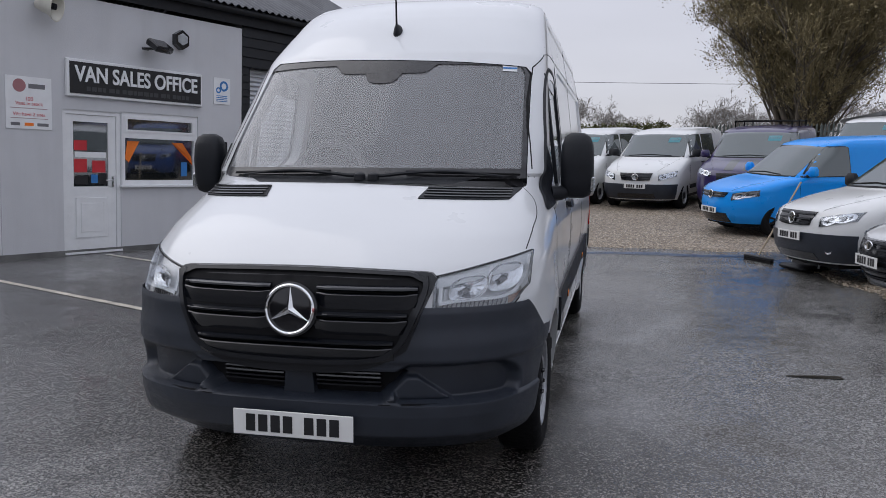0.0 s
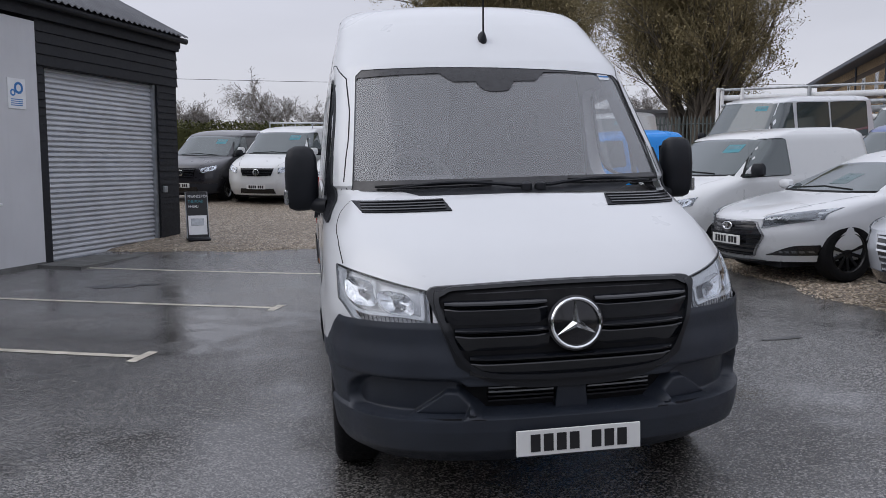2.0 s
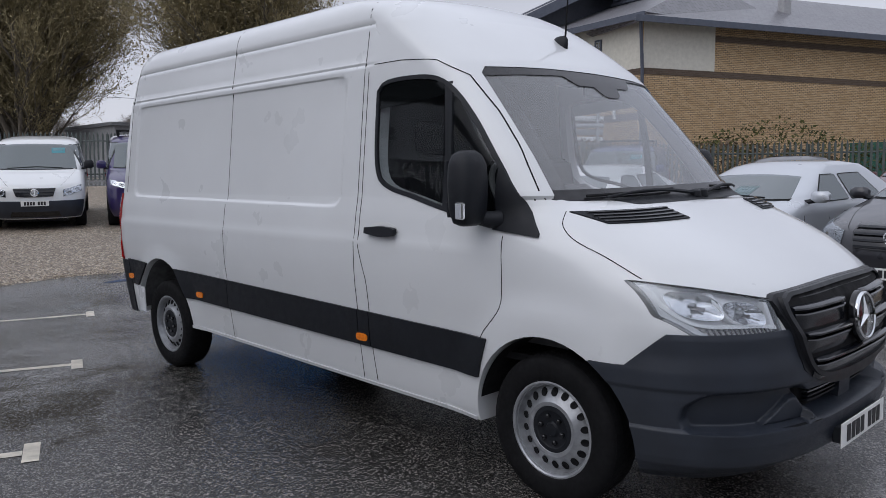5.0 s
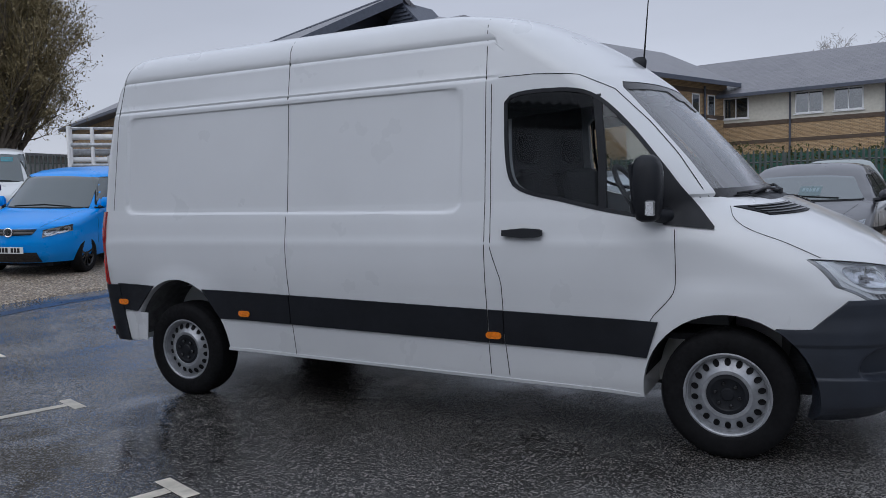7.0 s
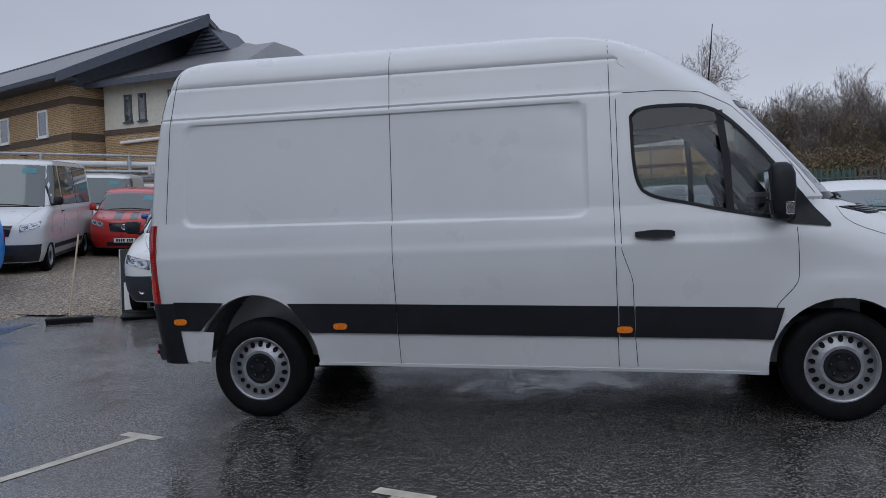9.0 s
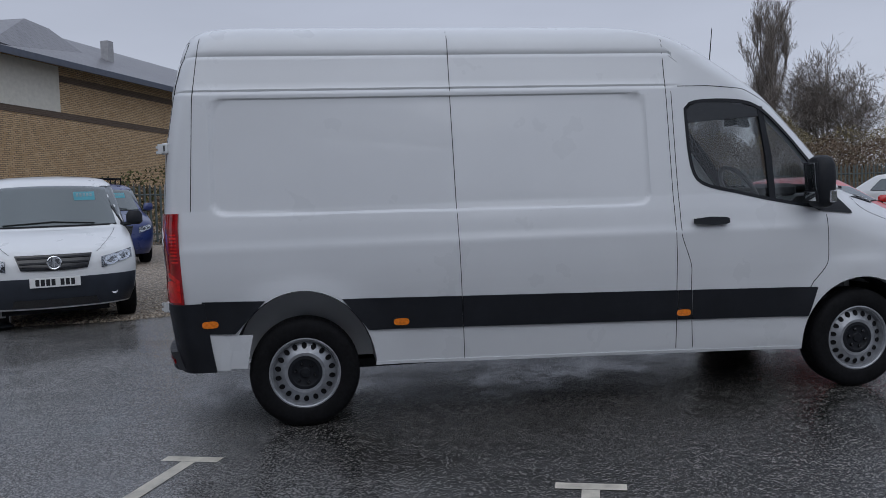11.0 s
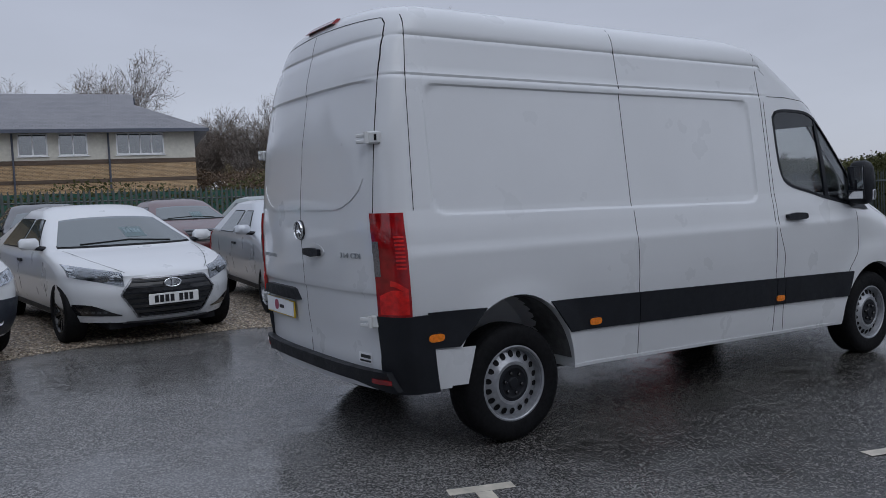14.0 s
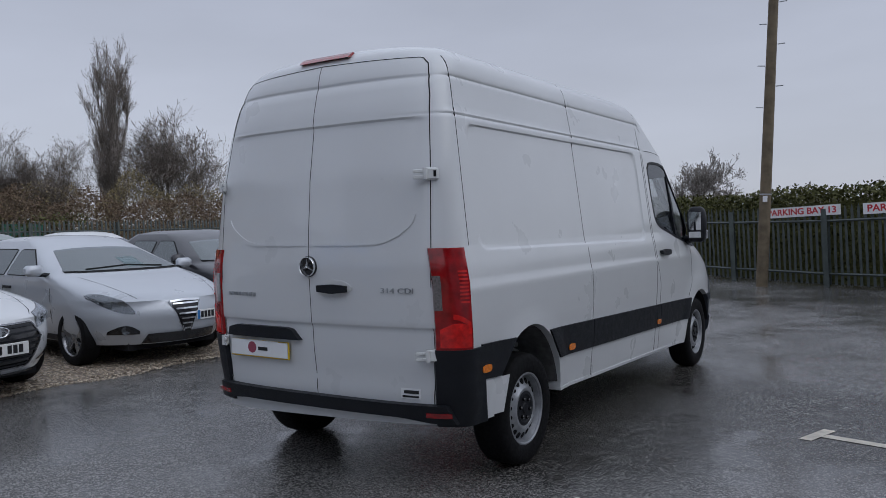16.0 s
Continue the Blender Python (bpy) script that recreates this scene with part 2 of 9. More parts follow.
def asphalt():
    """Worn wet tarmac: fine stone grain, damp film and standing water in low spots, random lighter patches, and sky
    reflection painted into the colour as paler ground.
    """
    k = Nodes("wet_asphalt")
    cells = k.n("ShaderNodeTexVoronoi")
    cells.inputs["Scale"].default_value = 115
    k.link(k.co, cells.inputs["Vector"])
    tone = k.n("ShaderNodeSeparateColor")
    k.link(cells.outputs["Color"], tone.inputs[0])
    grain = k.math("ADD", k.math("MULTIPLY", k.noise(200, 3, 0.75), 0.50), k.math("MULTIPLY", tone.outputs[0], 0.50))
    speck = k.n("ShaderNodeTexVoronoi")
    speck.inputs["Scale"].default_value = 60
    k.link(k.co, speck.inputs["Vector"])
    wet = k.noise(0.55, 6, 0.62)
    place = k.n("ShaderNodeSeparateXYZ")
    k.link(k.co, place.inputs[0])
    # Sky reflection painted by place: paler behind, ahead and on the +x side.
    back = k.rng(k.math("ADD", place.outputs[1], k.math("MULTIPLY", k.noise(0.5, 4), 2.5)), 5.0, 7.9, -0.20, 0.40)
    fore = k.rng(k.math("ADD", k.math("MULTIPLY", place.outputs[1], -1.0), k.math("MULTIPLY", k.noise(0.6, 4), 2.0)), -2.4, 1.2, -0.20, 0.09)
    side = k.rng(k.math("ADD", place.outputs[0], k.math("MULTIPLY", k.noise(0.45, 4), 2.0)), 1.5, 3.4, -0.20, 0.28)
    # Random wear plus that painted sky brightness, which leaves the van's flank dark.
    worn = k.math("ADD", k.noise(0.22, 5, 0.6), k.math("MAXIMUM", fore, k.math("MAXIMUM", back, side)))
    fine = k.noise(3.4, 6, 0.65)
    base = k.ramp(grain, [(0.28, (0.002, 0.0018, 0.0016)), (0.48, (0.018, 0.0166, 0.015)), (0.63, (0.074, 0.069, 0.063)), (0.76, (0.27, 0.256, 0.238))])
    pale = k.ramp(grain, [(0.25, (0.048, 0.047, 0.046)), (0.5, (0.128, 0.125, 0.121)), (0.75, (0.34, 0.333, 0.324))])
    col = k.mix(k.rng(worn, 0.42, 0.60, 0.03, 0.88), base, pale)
    col = k.mix(k.rng(speck.outputs["Distance"], 0.05, 0.14, 0.32, 0.0), col, (0.26, 0.255, 0.25))
    pud = k.math("ADD", k.math("MULTIPLY", wet, 0.75), k.math("MULTIPLY", fine, 0.25))
    film = k.rng(pud, 0.39, 0.56, 0.0, 1.0)
    col = k.mix(k.rng(film, 0.3, 1.0, 0.0, 0.20), col, (0.03, 0.029, 0.028))
    k.set(color=col, rough=k.rng(film, 0.0, 1.0, 0.27, 0.16), spec=0.5)
    k.b.inputs["IOR"].default_value = 1.83
    node = k.n("ShaderNodeBump")
    node.inputs["Distance"].default_value = 0.006
    k.link(k.rng(film, 0.0, 1.0, 0.80, 0.07), node.inputs["Strength"])
    hgt = k.math("ADD", k.math("SUBTRACT", k.noise(105, 3, 0.7), k.math("MULTIPLY", cells.outputs["Distance"], 0.5)), k.math("MULTIPLY", k.noise(9, 4), 0.10))
    k.link(hgt, node.inputs["Height"])
    k.link(node.outputs[0], k.b.inputs["Normal"])
    return k.m


def gravel():
    k = Nodes("tan_gravel")
    v = k.n("ShaderNodeTexVoronoi")
    v.inputs["Scale"].default_value = 30
    k.link(k.co, v.inputs["Vector"])
    sep = k.n("ShaderNodeSeparateColor")
    k.link(v.outputs["Color"], sep.inputs[0])
    col = k.ramp(sep.outputs[0], [(0.0, (0.14, 0.105, 0.074)), (0.35, (0.33, 0.262, 0.19)), (0.7, (0.52, 0.43, 0.325)), (1.0, (0.70, 0.62, 0.52))])
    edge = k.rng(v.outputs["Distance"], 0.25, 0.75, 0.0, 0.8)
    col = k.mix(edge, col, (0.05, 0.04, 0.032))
    col = k.mix(k.rng(k.noise(0.5, 5), 0.4, 0.65, 0.0, 0.3), col, (0.15, 0.122, 0.092))
    k.set(color=col, rough=0.62)
    k.bump(k.math("SUBTRACT", 1.0, v.outputs["Distance"]), 0.9, 0.02)
    return k.m


def brickwork(name, a, b, band=None):
    k = Nodes(name)
    br = k.n("ShaderNodeTexBrick")
    uv = k.n("ShaderNodeCombineXYZ")
    sp = k.n("ShaderNodeSeparateXYZ")
    k.link(k.co, sp.inputs[0])
    k.link(k.math("ADD", sp.outputs[0], sp.outputs[1]), uv.inputs[0])
    k.link(sp.outputs[2], uv.inputs[1])
    k.link(uv.outputs[0], br.inputs["Vector"])
    br.inputs["Scale"].default_value = 1.0
    br.inputs["Brick Width"].default_value = 0.225
    br.inputs["Row Height"].default_value = 0.075
    br.inputs["Mortar Size"].default_value = 0.010
    br.inputs["Color1"].default_value = (*a, 1)
    br.inputs["Color2"].default_value = (*b, 1)
    br.inputs["Mortar"].default_value = (0.13, 0.105, 0.08, 1)
    col = k.mix(k.rng(k.noise(0.8, 5), 0.3, 0.7, 0.0, 0.3), br.outputs["Color"], tuple(c * 0.6 for c in a))
    k.set(color=col, rough=0.85)
    k.bump(br.outputs["Fac"], -0.4, 0.01)
    return k.m


def slates():
    k = Nodes("grey_slate")
    br = k.n("ShaderNodeTexBrick")
    k.link(k.co, br.inputs["Vector"])
    br.inputs["Scale"].default_value = 1.0
    br.inputs["Brick Width"].default_value = 0.32
    br.inputs["Row Height"].default_value = 0.22
    br.inputs["Mortar Size"].default_value = 0.01
    br.inputs["Color1"].default_value = (0.13, 0.13, 0.145, 1)
    br.inputs["Color2"].default_value = (0.175, 0.172, 0.19, 1)
    br.inputs["Mortar"].default_value = (0.04, 0.04, 0.045, 1)
    k.set(color=k.mix(k.rng(k.noise(0.6, 5), 0.35, 0.7, 0.0, 0.4), br.outputs["Color"], (0.21, 0.205, 0.215)), rough=0.36)
    k.bump(br.outputs["Fac"], -0.5, 0.02)
    return k.m


def render_wall():
    k = Nodes("grey_painted_render")
    f = k.noise(0.9, 6)
    streak = k.noise(3.0, 4, 0.6, (1, 1, 0.12))
    col = k.ramp(f, [(0.3, (0.56, 0.565, 0.585)), (0.7, (0.63, 0.635, 0.655))])
    col = k.mix(k.rng(streak, 0.5, 0.75, 0.0, 0.25), col, (0.45, 0.455, 0.46))
    k.set(color=col, rough=0.75)
    k.bump(k.noise(55, 5), 0.35, 0.006)
    return k.m


def bark():
    k = Nodes("grey_bark")
    k.set(color=k.ramp(k.noise(9, 5, 0.6, (1, 1, 0.2)), [(0.3, (0.06, 0.05, 0.04)), (0.7, (0.16, 0.135, 0.105))]), rough=0.9)
    k.bump(k.noise(25, 4, 0.6, (1, 1, 0.25)), 0.6, 0.02)
    return k.m


def foliage(name, a, b):
    k = Nodes(name)
    g = k.n("ShaderNodeNewGeometry")
    f = k.math("ADD", k.math("MULTIPLY", g.outputs["Random Per Island"], 0.6), k.math("MULTIPLY", k.noise(0.9, 4), 0.4))
    k.set(color=k.ramp(f, [(0.15, a), (0.85, b)]), rough=0.75, spec=0.2)
    return k.m


PALEBARK = plain("pale_grey_bark", (0.14, 0.122, 0.105), 0.85, vary=0.3)
ASPHALT, GRAVEL, RENDERW, SLATE, BARK = asphalt(), gravel(), render_wall(), slates(), bark()
BRICK = brickwork("buff_brick", (0.44, 0.29, 0.15), (0.57, 0.41, 0.24))
BRICKD = brickwork("brown_brick_band", (0.085, 0.058, 0.042), (0.12, 0.082, 0.06))
TWIG = foliage("bare_twigs", (0.14, 0.116, 0.10), (0.28, 0.235, 0.20))
TWIGG = foliage("budding_twigs", (0.15, 0.125, 0.075), (0.34, 0.28, 0.15))
TWIGR = foliage("russet_twigs", (0.085, 0.060, 0.042), (0.20, 0.145, 0.098))
STONES = foliage("gravel_stones", (0.15, 0.115, 0.082), (0.64, 0.55, 0.44))
# Distance haze put into the colour: paler and greyer than near twigs.
FARTWIG = foliage("hazed_distant_twigs", (0.17, 0.155, 0.142), (0.29, 0.268, 0.245))
BIRCH = foliage("pale_birch_twigs", (0.15, 0.13, 0.115), (0.30, 0.265, 0.235))
LEAF = foliage("hedge_leaves", (0.036, 0.042, 0.016), (0.125, 0.125, 0.045))
LINEW = plain("worn_white_road_paint", (0.54, 0.50, 0.42), 0.45, vary=0.35, scale=7, bump=0.4, bscale=120)
PUDDLE = plain("standing_water", (0.03, 0.03, 0.032), 0.05, vary=0.2)
STAIN = plain("blue_spilt_paint", (0.022, 0.05, 0.115), 0.30, vary=0.4)
CORRUG = plain("corrugated_sheet", (0.075, 0.078, 0.088), 0.55, vary=0.25, scale=2.0)
SHUTTER = plain("galvanised_shutter", (0.46, 0.475, 0.50), 0.38, 0.35, vary=0.12, scale=2)
CREAM = plain("cream_render", (0.62, 0.60, 0.53), 0.8, vary=0.08)
FENCE = plain("grey_green_palisade", (0.080, 0.096, 0.092), 0.5, 0.3, vary=0.3, scale=3)
FASCIA = plain("navy_fascia", (0.075, 0.086, 0.115), 0.5)
ROOFSHEET = plain("grey_roof_sheet", (0.20, 0.205, 0.215), 0.5, vary=0.1)
BLUEPANEL = plain("blue_panel", (0.02, 0.17, 0.40), 0.4)
GREENSHEET = plain("dark_green_sheet", (0.012, 0.075, 0.05), 0.6, vary=0.3)
CONCRETE = plain("stained_concrete", (0.13, 0.13, 0.125), 0.7, vary=0.35, scale=3, bump=0.4, bscale=60)
GREYMAT = plain("grey_cladding", (0.34, 0.34, 0.35), 0.6)


# ---- geometry tools ----
class Geo:
    """Vertices and faces that grow piece by piece."""

    def __init__(self):
        self.v, self.f = [], []

    def add(self, verts, faces):
        o = len(self.v)
        self.v += [tuple(p) for p in verts]
        self.f += [tuple(o + i for i in f) for f in faces]
        return self

    def grid(self, rows, wrap=False):
        n, m = len(rows), len(rows[0])
        o = len(self.v)
        for r in rows:
            self.v += [tuple(p) for p in r]
        for i in range(n - 1):
            for j in range(m if wrap else m - 1):
                k = (j + 1) % m
                self.f.append((o + i * m + j, o + i * m + k, o + (i + 1) * m + k, o + (i + 1) * m + j))
        return self

    def box(self, x0, x1, y0, y1, z0, z1, m=None):
        v = [(x, y, z) for z in (z0, z1) for y in (y0, y1) for x in (x0, x1)]
        if m is not None:
            v = [m @ Vector(p) for p in v]
        return self.add(v, [(0, 2, 3, 1), (4, 5, 7, 6), (0, 1, 5, 4), (2, 6, 7, 3), (0, 4, 6, 2), (1, 3, 7, 5)])

    def cbox(self, x0, x1, y0, y1, z0, z1, b=0.01, m=None):
        """A box with chamfered upright edges and softened top and bottom."""
        rows = []
        for z, s in ((z0, b), (z0 + b, 0), (z1 - b, 0), (z1, b)):
            a, c, d, e = x0 + s, x1 - s, y0 + s, y1 - s
            rows.append([(a + b, d, z), (c - b, d, z), (c, d + b, z), (c, e - b, z), (c - b, e, z), (a + b, e, z), (a, e - b, z), (a, d + b, z)])
        if m is not None:
            rows = [[m @ Vector(p) for p in r] for r in rows]
        o = len(self.v)
        self.grid(rows, True)
        self.f.append(tuple(o + i for i in reversed(range(8))))
        self.f.append(tuple(o + 24 + i for i in range(8)))
        return self

    def lathe(self, prof, n, m=None, closed=False, caps=True):
        """Turns (radius, height) pairs round the local z axis."""
        rows = []
        for r, h in prof:
            rows.append([(r * math.cos(2 * math.pi * i / n), r * math.sin(2 * math.pi * i / n), h) for i in range(n)])
        if closed:
            rows.append(rows[0])
        if m is not None:
            rows = [[m @ Vector(p) for p in r] for r in rows]
        o = len(self.v)
        self.grid(rows, True)
        if caps and not closed:
            if prof[0][0] > 1e-6:
                self.f.append(tuple(o + i for i in reversed(range(n))))
            if prof[-1][0] > 1e-6:
                self.f.append(tuple(o + (len(prof) - 1) * n + i for i in range(n)))
        return self

    def tube(self, pts, rad, n=6):
        """A round bar along points; rad is one radius or one a point."""
        pts = [Vector(p) for p in pts]
        rows = []
        up = None
        for i, p in enumerate(pts):
            d = (pts[min(i + 1, len(pts) - 1)] - pts[max(i - 1, 0)]).normalized()
            if up is None:
                up = Vector((0, 0, 1)) if abs(d.z) < 0.9 else Vector((1, 0, 0))
            a = d.cross(up).normalized()
            b = d.cross(a)
            up = -b if b.length else up
            r = float(rad[i] if isinstance(rad, (list, tuple)) else rad)
            rows.append([p + r * (math.cos(2 * math.pi * k / n) * a + math.sin(2 * math.pi * k / n) * b) for k in range(n)])
        o = len(self.v)
        self.grid(rows, True)
        self.f.append(tuple(o + i for i in reversed(range(n))))
        self.f.append(tuple(o + (len(pts) - 1) * n + i for i in range(n)))
        return self

    def prism(self, outline, fn, a, b):
        """An outline in two numbers, swept from depth a to b by fn(u, v, depth)."""
        n = len(outline)
        o = len(self.v)
        self.v += [tuple(fn(u, v, a)) for u, v in outline] + [tuple(fn(u, v, b)) for u, v in outline]
        self.f.append(tuple(o + i for i in range(n)))
        self.f.append(tuple(o + n + i for i in reversed(range(n))))
        for i in range(n):
            j = (i + 1) % n
            self.f.append((o + j, o + i, o + n + i, o + n + j))
        return self

    def patch(self, fn, lo, hi, nv, o0, o1):
        """A plate that follows a surface: fn(u, v, offset) between two rows of (u, v), from offset o0 to o1."""
        def rows(off):
            return [[fn(a[0] + (b[0] - a[0]) * k / nv, a[1] + (b[1] - a[1]) * k / nv, off) for a, b in zip(lo, hi)] for k in range(nv + 1)]
        top, bot = rows(o1), rows(o0)
        m = len(lo)
        o = len(self.v)
        for r in top + bot:
            self.v += [tuple(p) for p in r]
        h = (nv + 1) * m
        def at(i, j, s):
            return o + s * h + i * m + j
        for i in range(nv):
            for j in range(m - 1):
                self.f.append((at(i, j, 0), at(i, j + 1, 0), at(i + 1, j + 1, 0), at(i + 1, j, 0)))
                self.f.append((at(i, j, 1), at(i + 1, j, 1), at(i + 1, j + 1, 1), at(i, j + 1, 1)))
        for j in range(m - 1):
            self.f.append((at(0, j, 1), at(0, j + 1, 1), at(0, j + 1, 0), at(0, j, 0)))
            self.f.append((at(nv, j, 0), at(nv, j + 1, 0), at(nv, j + 1, 1), at(nv, j, 1)))
        for i in range(nv):
            self.f.append((at(i, 0, 0), at(i + 1, 0, 0), at(i + 1, 0, 1), at(i, 0, 1)))
            self.f.append((at(i, m - 1, 1), at(i + 1, m - 1, 1), at(i + 1, m - 1, 0), at(i, m - 1, 0)))
        return self

    def ribbon(self, fn, pts, width, o0, o1):
        """A narrow plate along a line of (u, v) on a surface."""
        lo, hi = [], []
        for i, p in enumerate(pts):
            a, b = pts[max(i - 1, 0)], pts[min(i + 1, len(pts) - 1)]
            dx, dy = b[0] - a[0], b[1] - a[1]
            s = math.hypot(dx, dy) or 1
            nx, ny = -dy / s * width / 2, dx / s * width / 2
            lo.append((p[0] - nx, p[1] - ny))
            hi.append((p[0] + nx, p[1] + ny))
        return self.patch(fn, lo, hi, 1, o0, o1)


def part(name, geo, mat, parent=None, label="", smooth=40, fix=True):
    """Links a Geo as one mesh object, under a thing or a part when one is given."""
    me = bpy.data.meshes.new(name)
    me.from_pydata(geo.v, [], geo.f)
    if fix:
        bm = bmesh.new()
        bm.from_mesh(me)
        bmesh.ops.recalc_face_normals(bm, faces=bm.faces)
        bm.to_mesh(me)
        bm.free()
    me.materials.append(mat)
    if smooth:
        me.polygons.foreach_set("use_smooth", [True] * len(me.polygons))
        me.set_sharp_from_angle(angle=radians(smooth))
    ob = new(name, me)
    if parent is not None:
        ob.parent = parent
    if label:
        ob["label"] = label
    return ob


def thing(name, label, category, group="", kind="", m=None):
    ob = new(name)
    ob.empty_display_size = 0.2
    if m is not None:
        ob.matrix_world = m
    return tagged(ob, label, category, group, kind)


def cut(ob, cutters):
    """Takes closed solids away from a closed mesh, and keeps the result as the object's own mesh."""
    temps = []
    for c in cutters:
        me = bpy.data.meshes.new("cutter")
        me.from_pydata(c.v, [], c.f)
        bm = bmesh.new()
        bm.from_mesh(me)
        bmesh.ops.recalc_face_normals(bm, faces=bm.faces)
        bm.to_mesh(me)
        bm.free()
        t = bpy.data.objects.new("cutter", me)
        scene.collection.objects.link(t)
        t.matrix_world = ob.matrix_world
        mod = ob.modifiers.new("cut", "BOOLEAN")
        mod.operation, mod.solver, mod.object = "DIFFERENCE", "EXACT", t
        temps.append(t)
    dg = bpy.context.evaluated_depsgraph_get()
    dg.update()
    me = bpy.data.meshes.new_from_object(ob.evaluated_get(dg))
    ob.modifiers.clear()
    old = ob.data
    ob.data = me
    me.name = old.name
    bpy.data.meshes.remove(old)
    for t in temps:
        m = t.data
        bpy.data.objects.remove(t)
        bpy.data.meshes.remove(m)
    me.polygons.foreach_set("use_smooth", [True] * len(me.polygons))
    me.set_sharp_from_angle(angle=radians(32))


def lettering(name, words, size, m, mat, parent, depth=0.003, align="CENTER", width=None, bold=0.0):
    cu = bpy.data.curves.new(name, "FONT")
    cu.body, cu.size, cu.extrude, cu.align_x, cu.align_y = words, size, depth, align, "CENTER"
    cu.offset = bold
    tmp = bpy.data.objects.new(name, cu)
    scene.collection.objects.link(tmp)
    dg = bpy.context.evaluated_depsgraph_get()
    me = bpy.data.meshes.new_from_object(tmp.evaluated_get(dg))
    bpy.data.objects.remove(tmp)
    me.materials.clear()
    me.materials.append(mat)
    if width:
        xs = [v.co.x for v in me.vertices]
        s = width / (max(xs) - min(xs))
        for v in me.vertices:
            v.co.x *= s
    me.transform(m)
    ob = new(name, me)
    ob.parent = parent
    return ob


def spline(pts, n):
    """n points along a smooth line through the given points."""
    p = np.array(pts, float)
    d = np.r_[0, np.cumsum(np.linalg.norm(np.diff(p, axis=0), axis=1))]
    m = np.zeros_like(p)
    m[1:-1] = (p[2:] - p[:-2]) / (d[2:] - d[:-2])[:, None]
    m[0], m[-1] = (p[1] - p[0]) / (d[1] - d[0]), (p[-1] - p[-2]) / (d[-1] - d[-2])
    out = []
    for s in np.linspace(0, d[-1], n):
        i = min(np.searchsorted(d, s, "right") - 1, len(d) - 2)
        h = d[i + 1] - d[i]
        t = (s - d[i]) / h
        out.append(tuple((2 * t**3 - 3 * t**2 + 1) * p[i] + (t**3 - 2 * t**2 + t) * h * m[i] + (3 * t**2 - 2 * t**3) * p[i + 1] + (t**3 - t**2) * h * m[i + 1]))
    return out


def poly(pts, n):
    """n points spread evenly along straight pieces."""
    p = np.array(pts, float)
    d = np.r_[0, np.cumsum(np.linalg.norm(np.diff(p, axis=0), axis=1))]
    return [tuple(np.interp(s, d, p[:, k]) for k in range(p.shape[1])) for s in np.linspace(0, d[-1], n)]


def ground_z(x, y):
    def soft(v):
        return 0.5 * (v + math.sqrt(v * v + 1.0))
    return 0.04 * min(soft(x + 0.9), 46) + 0.055 * min(soft(y - 10), 22) - 0.02


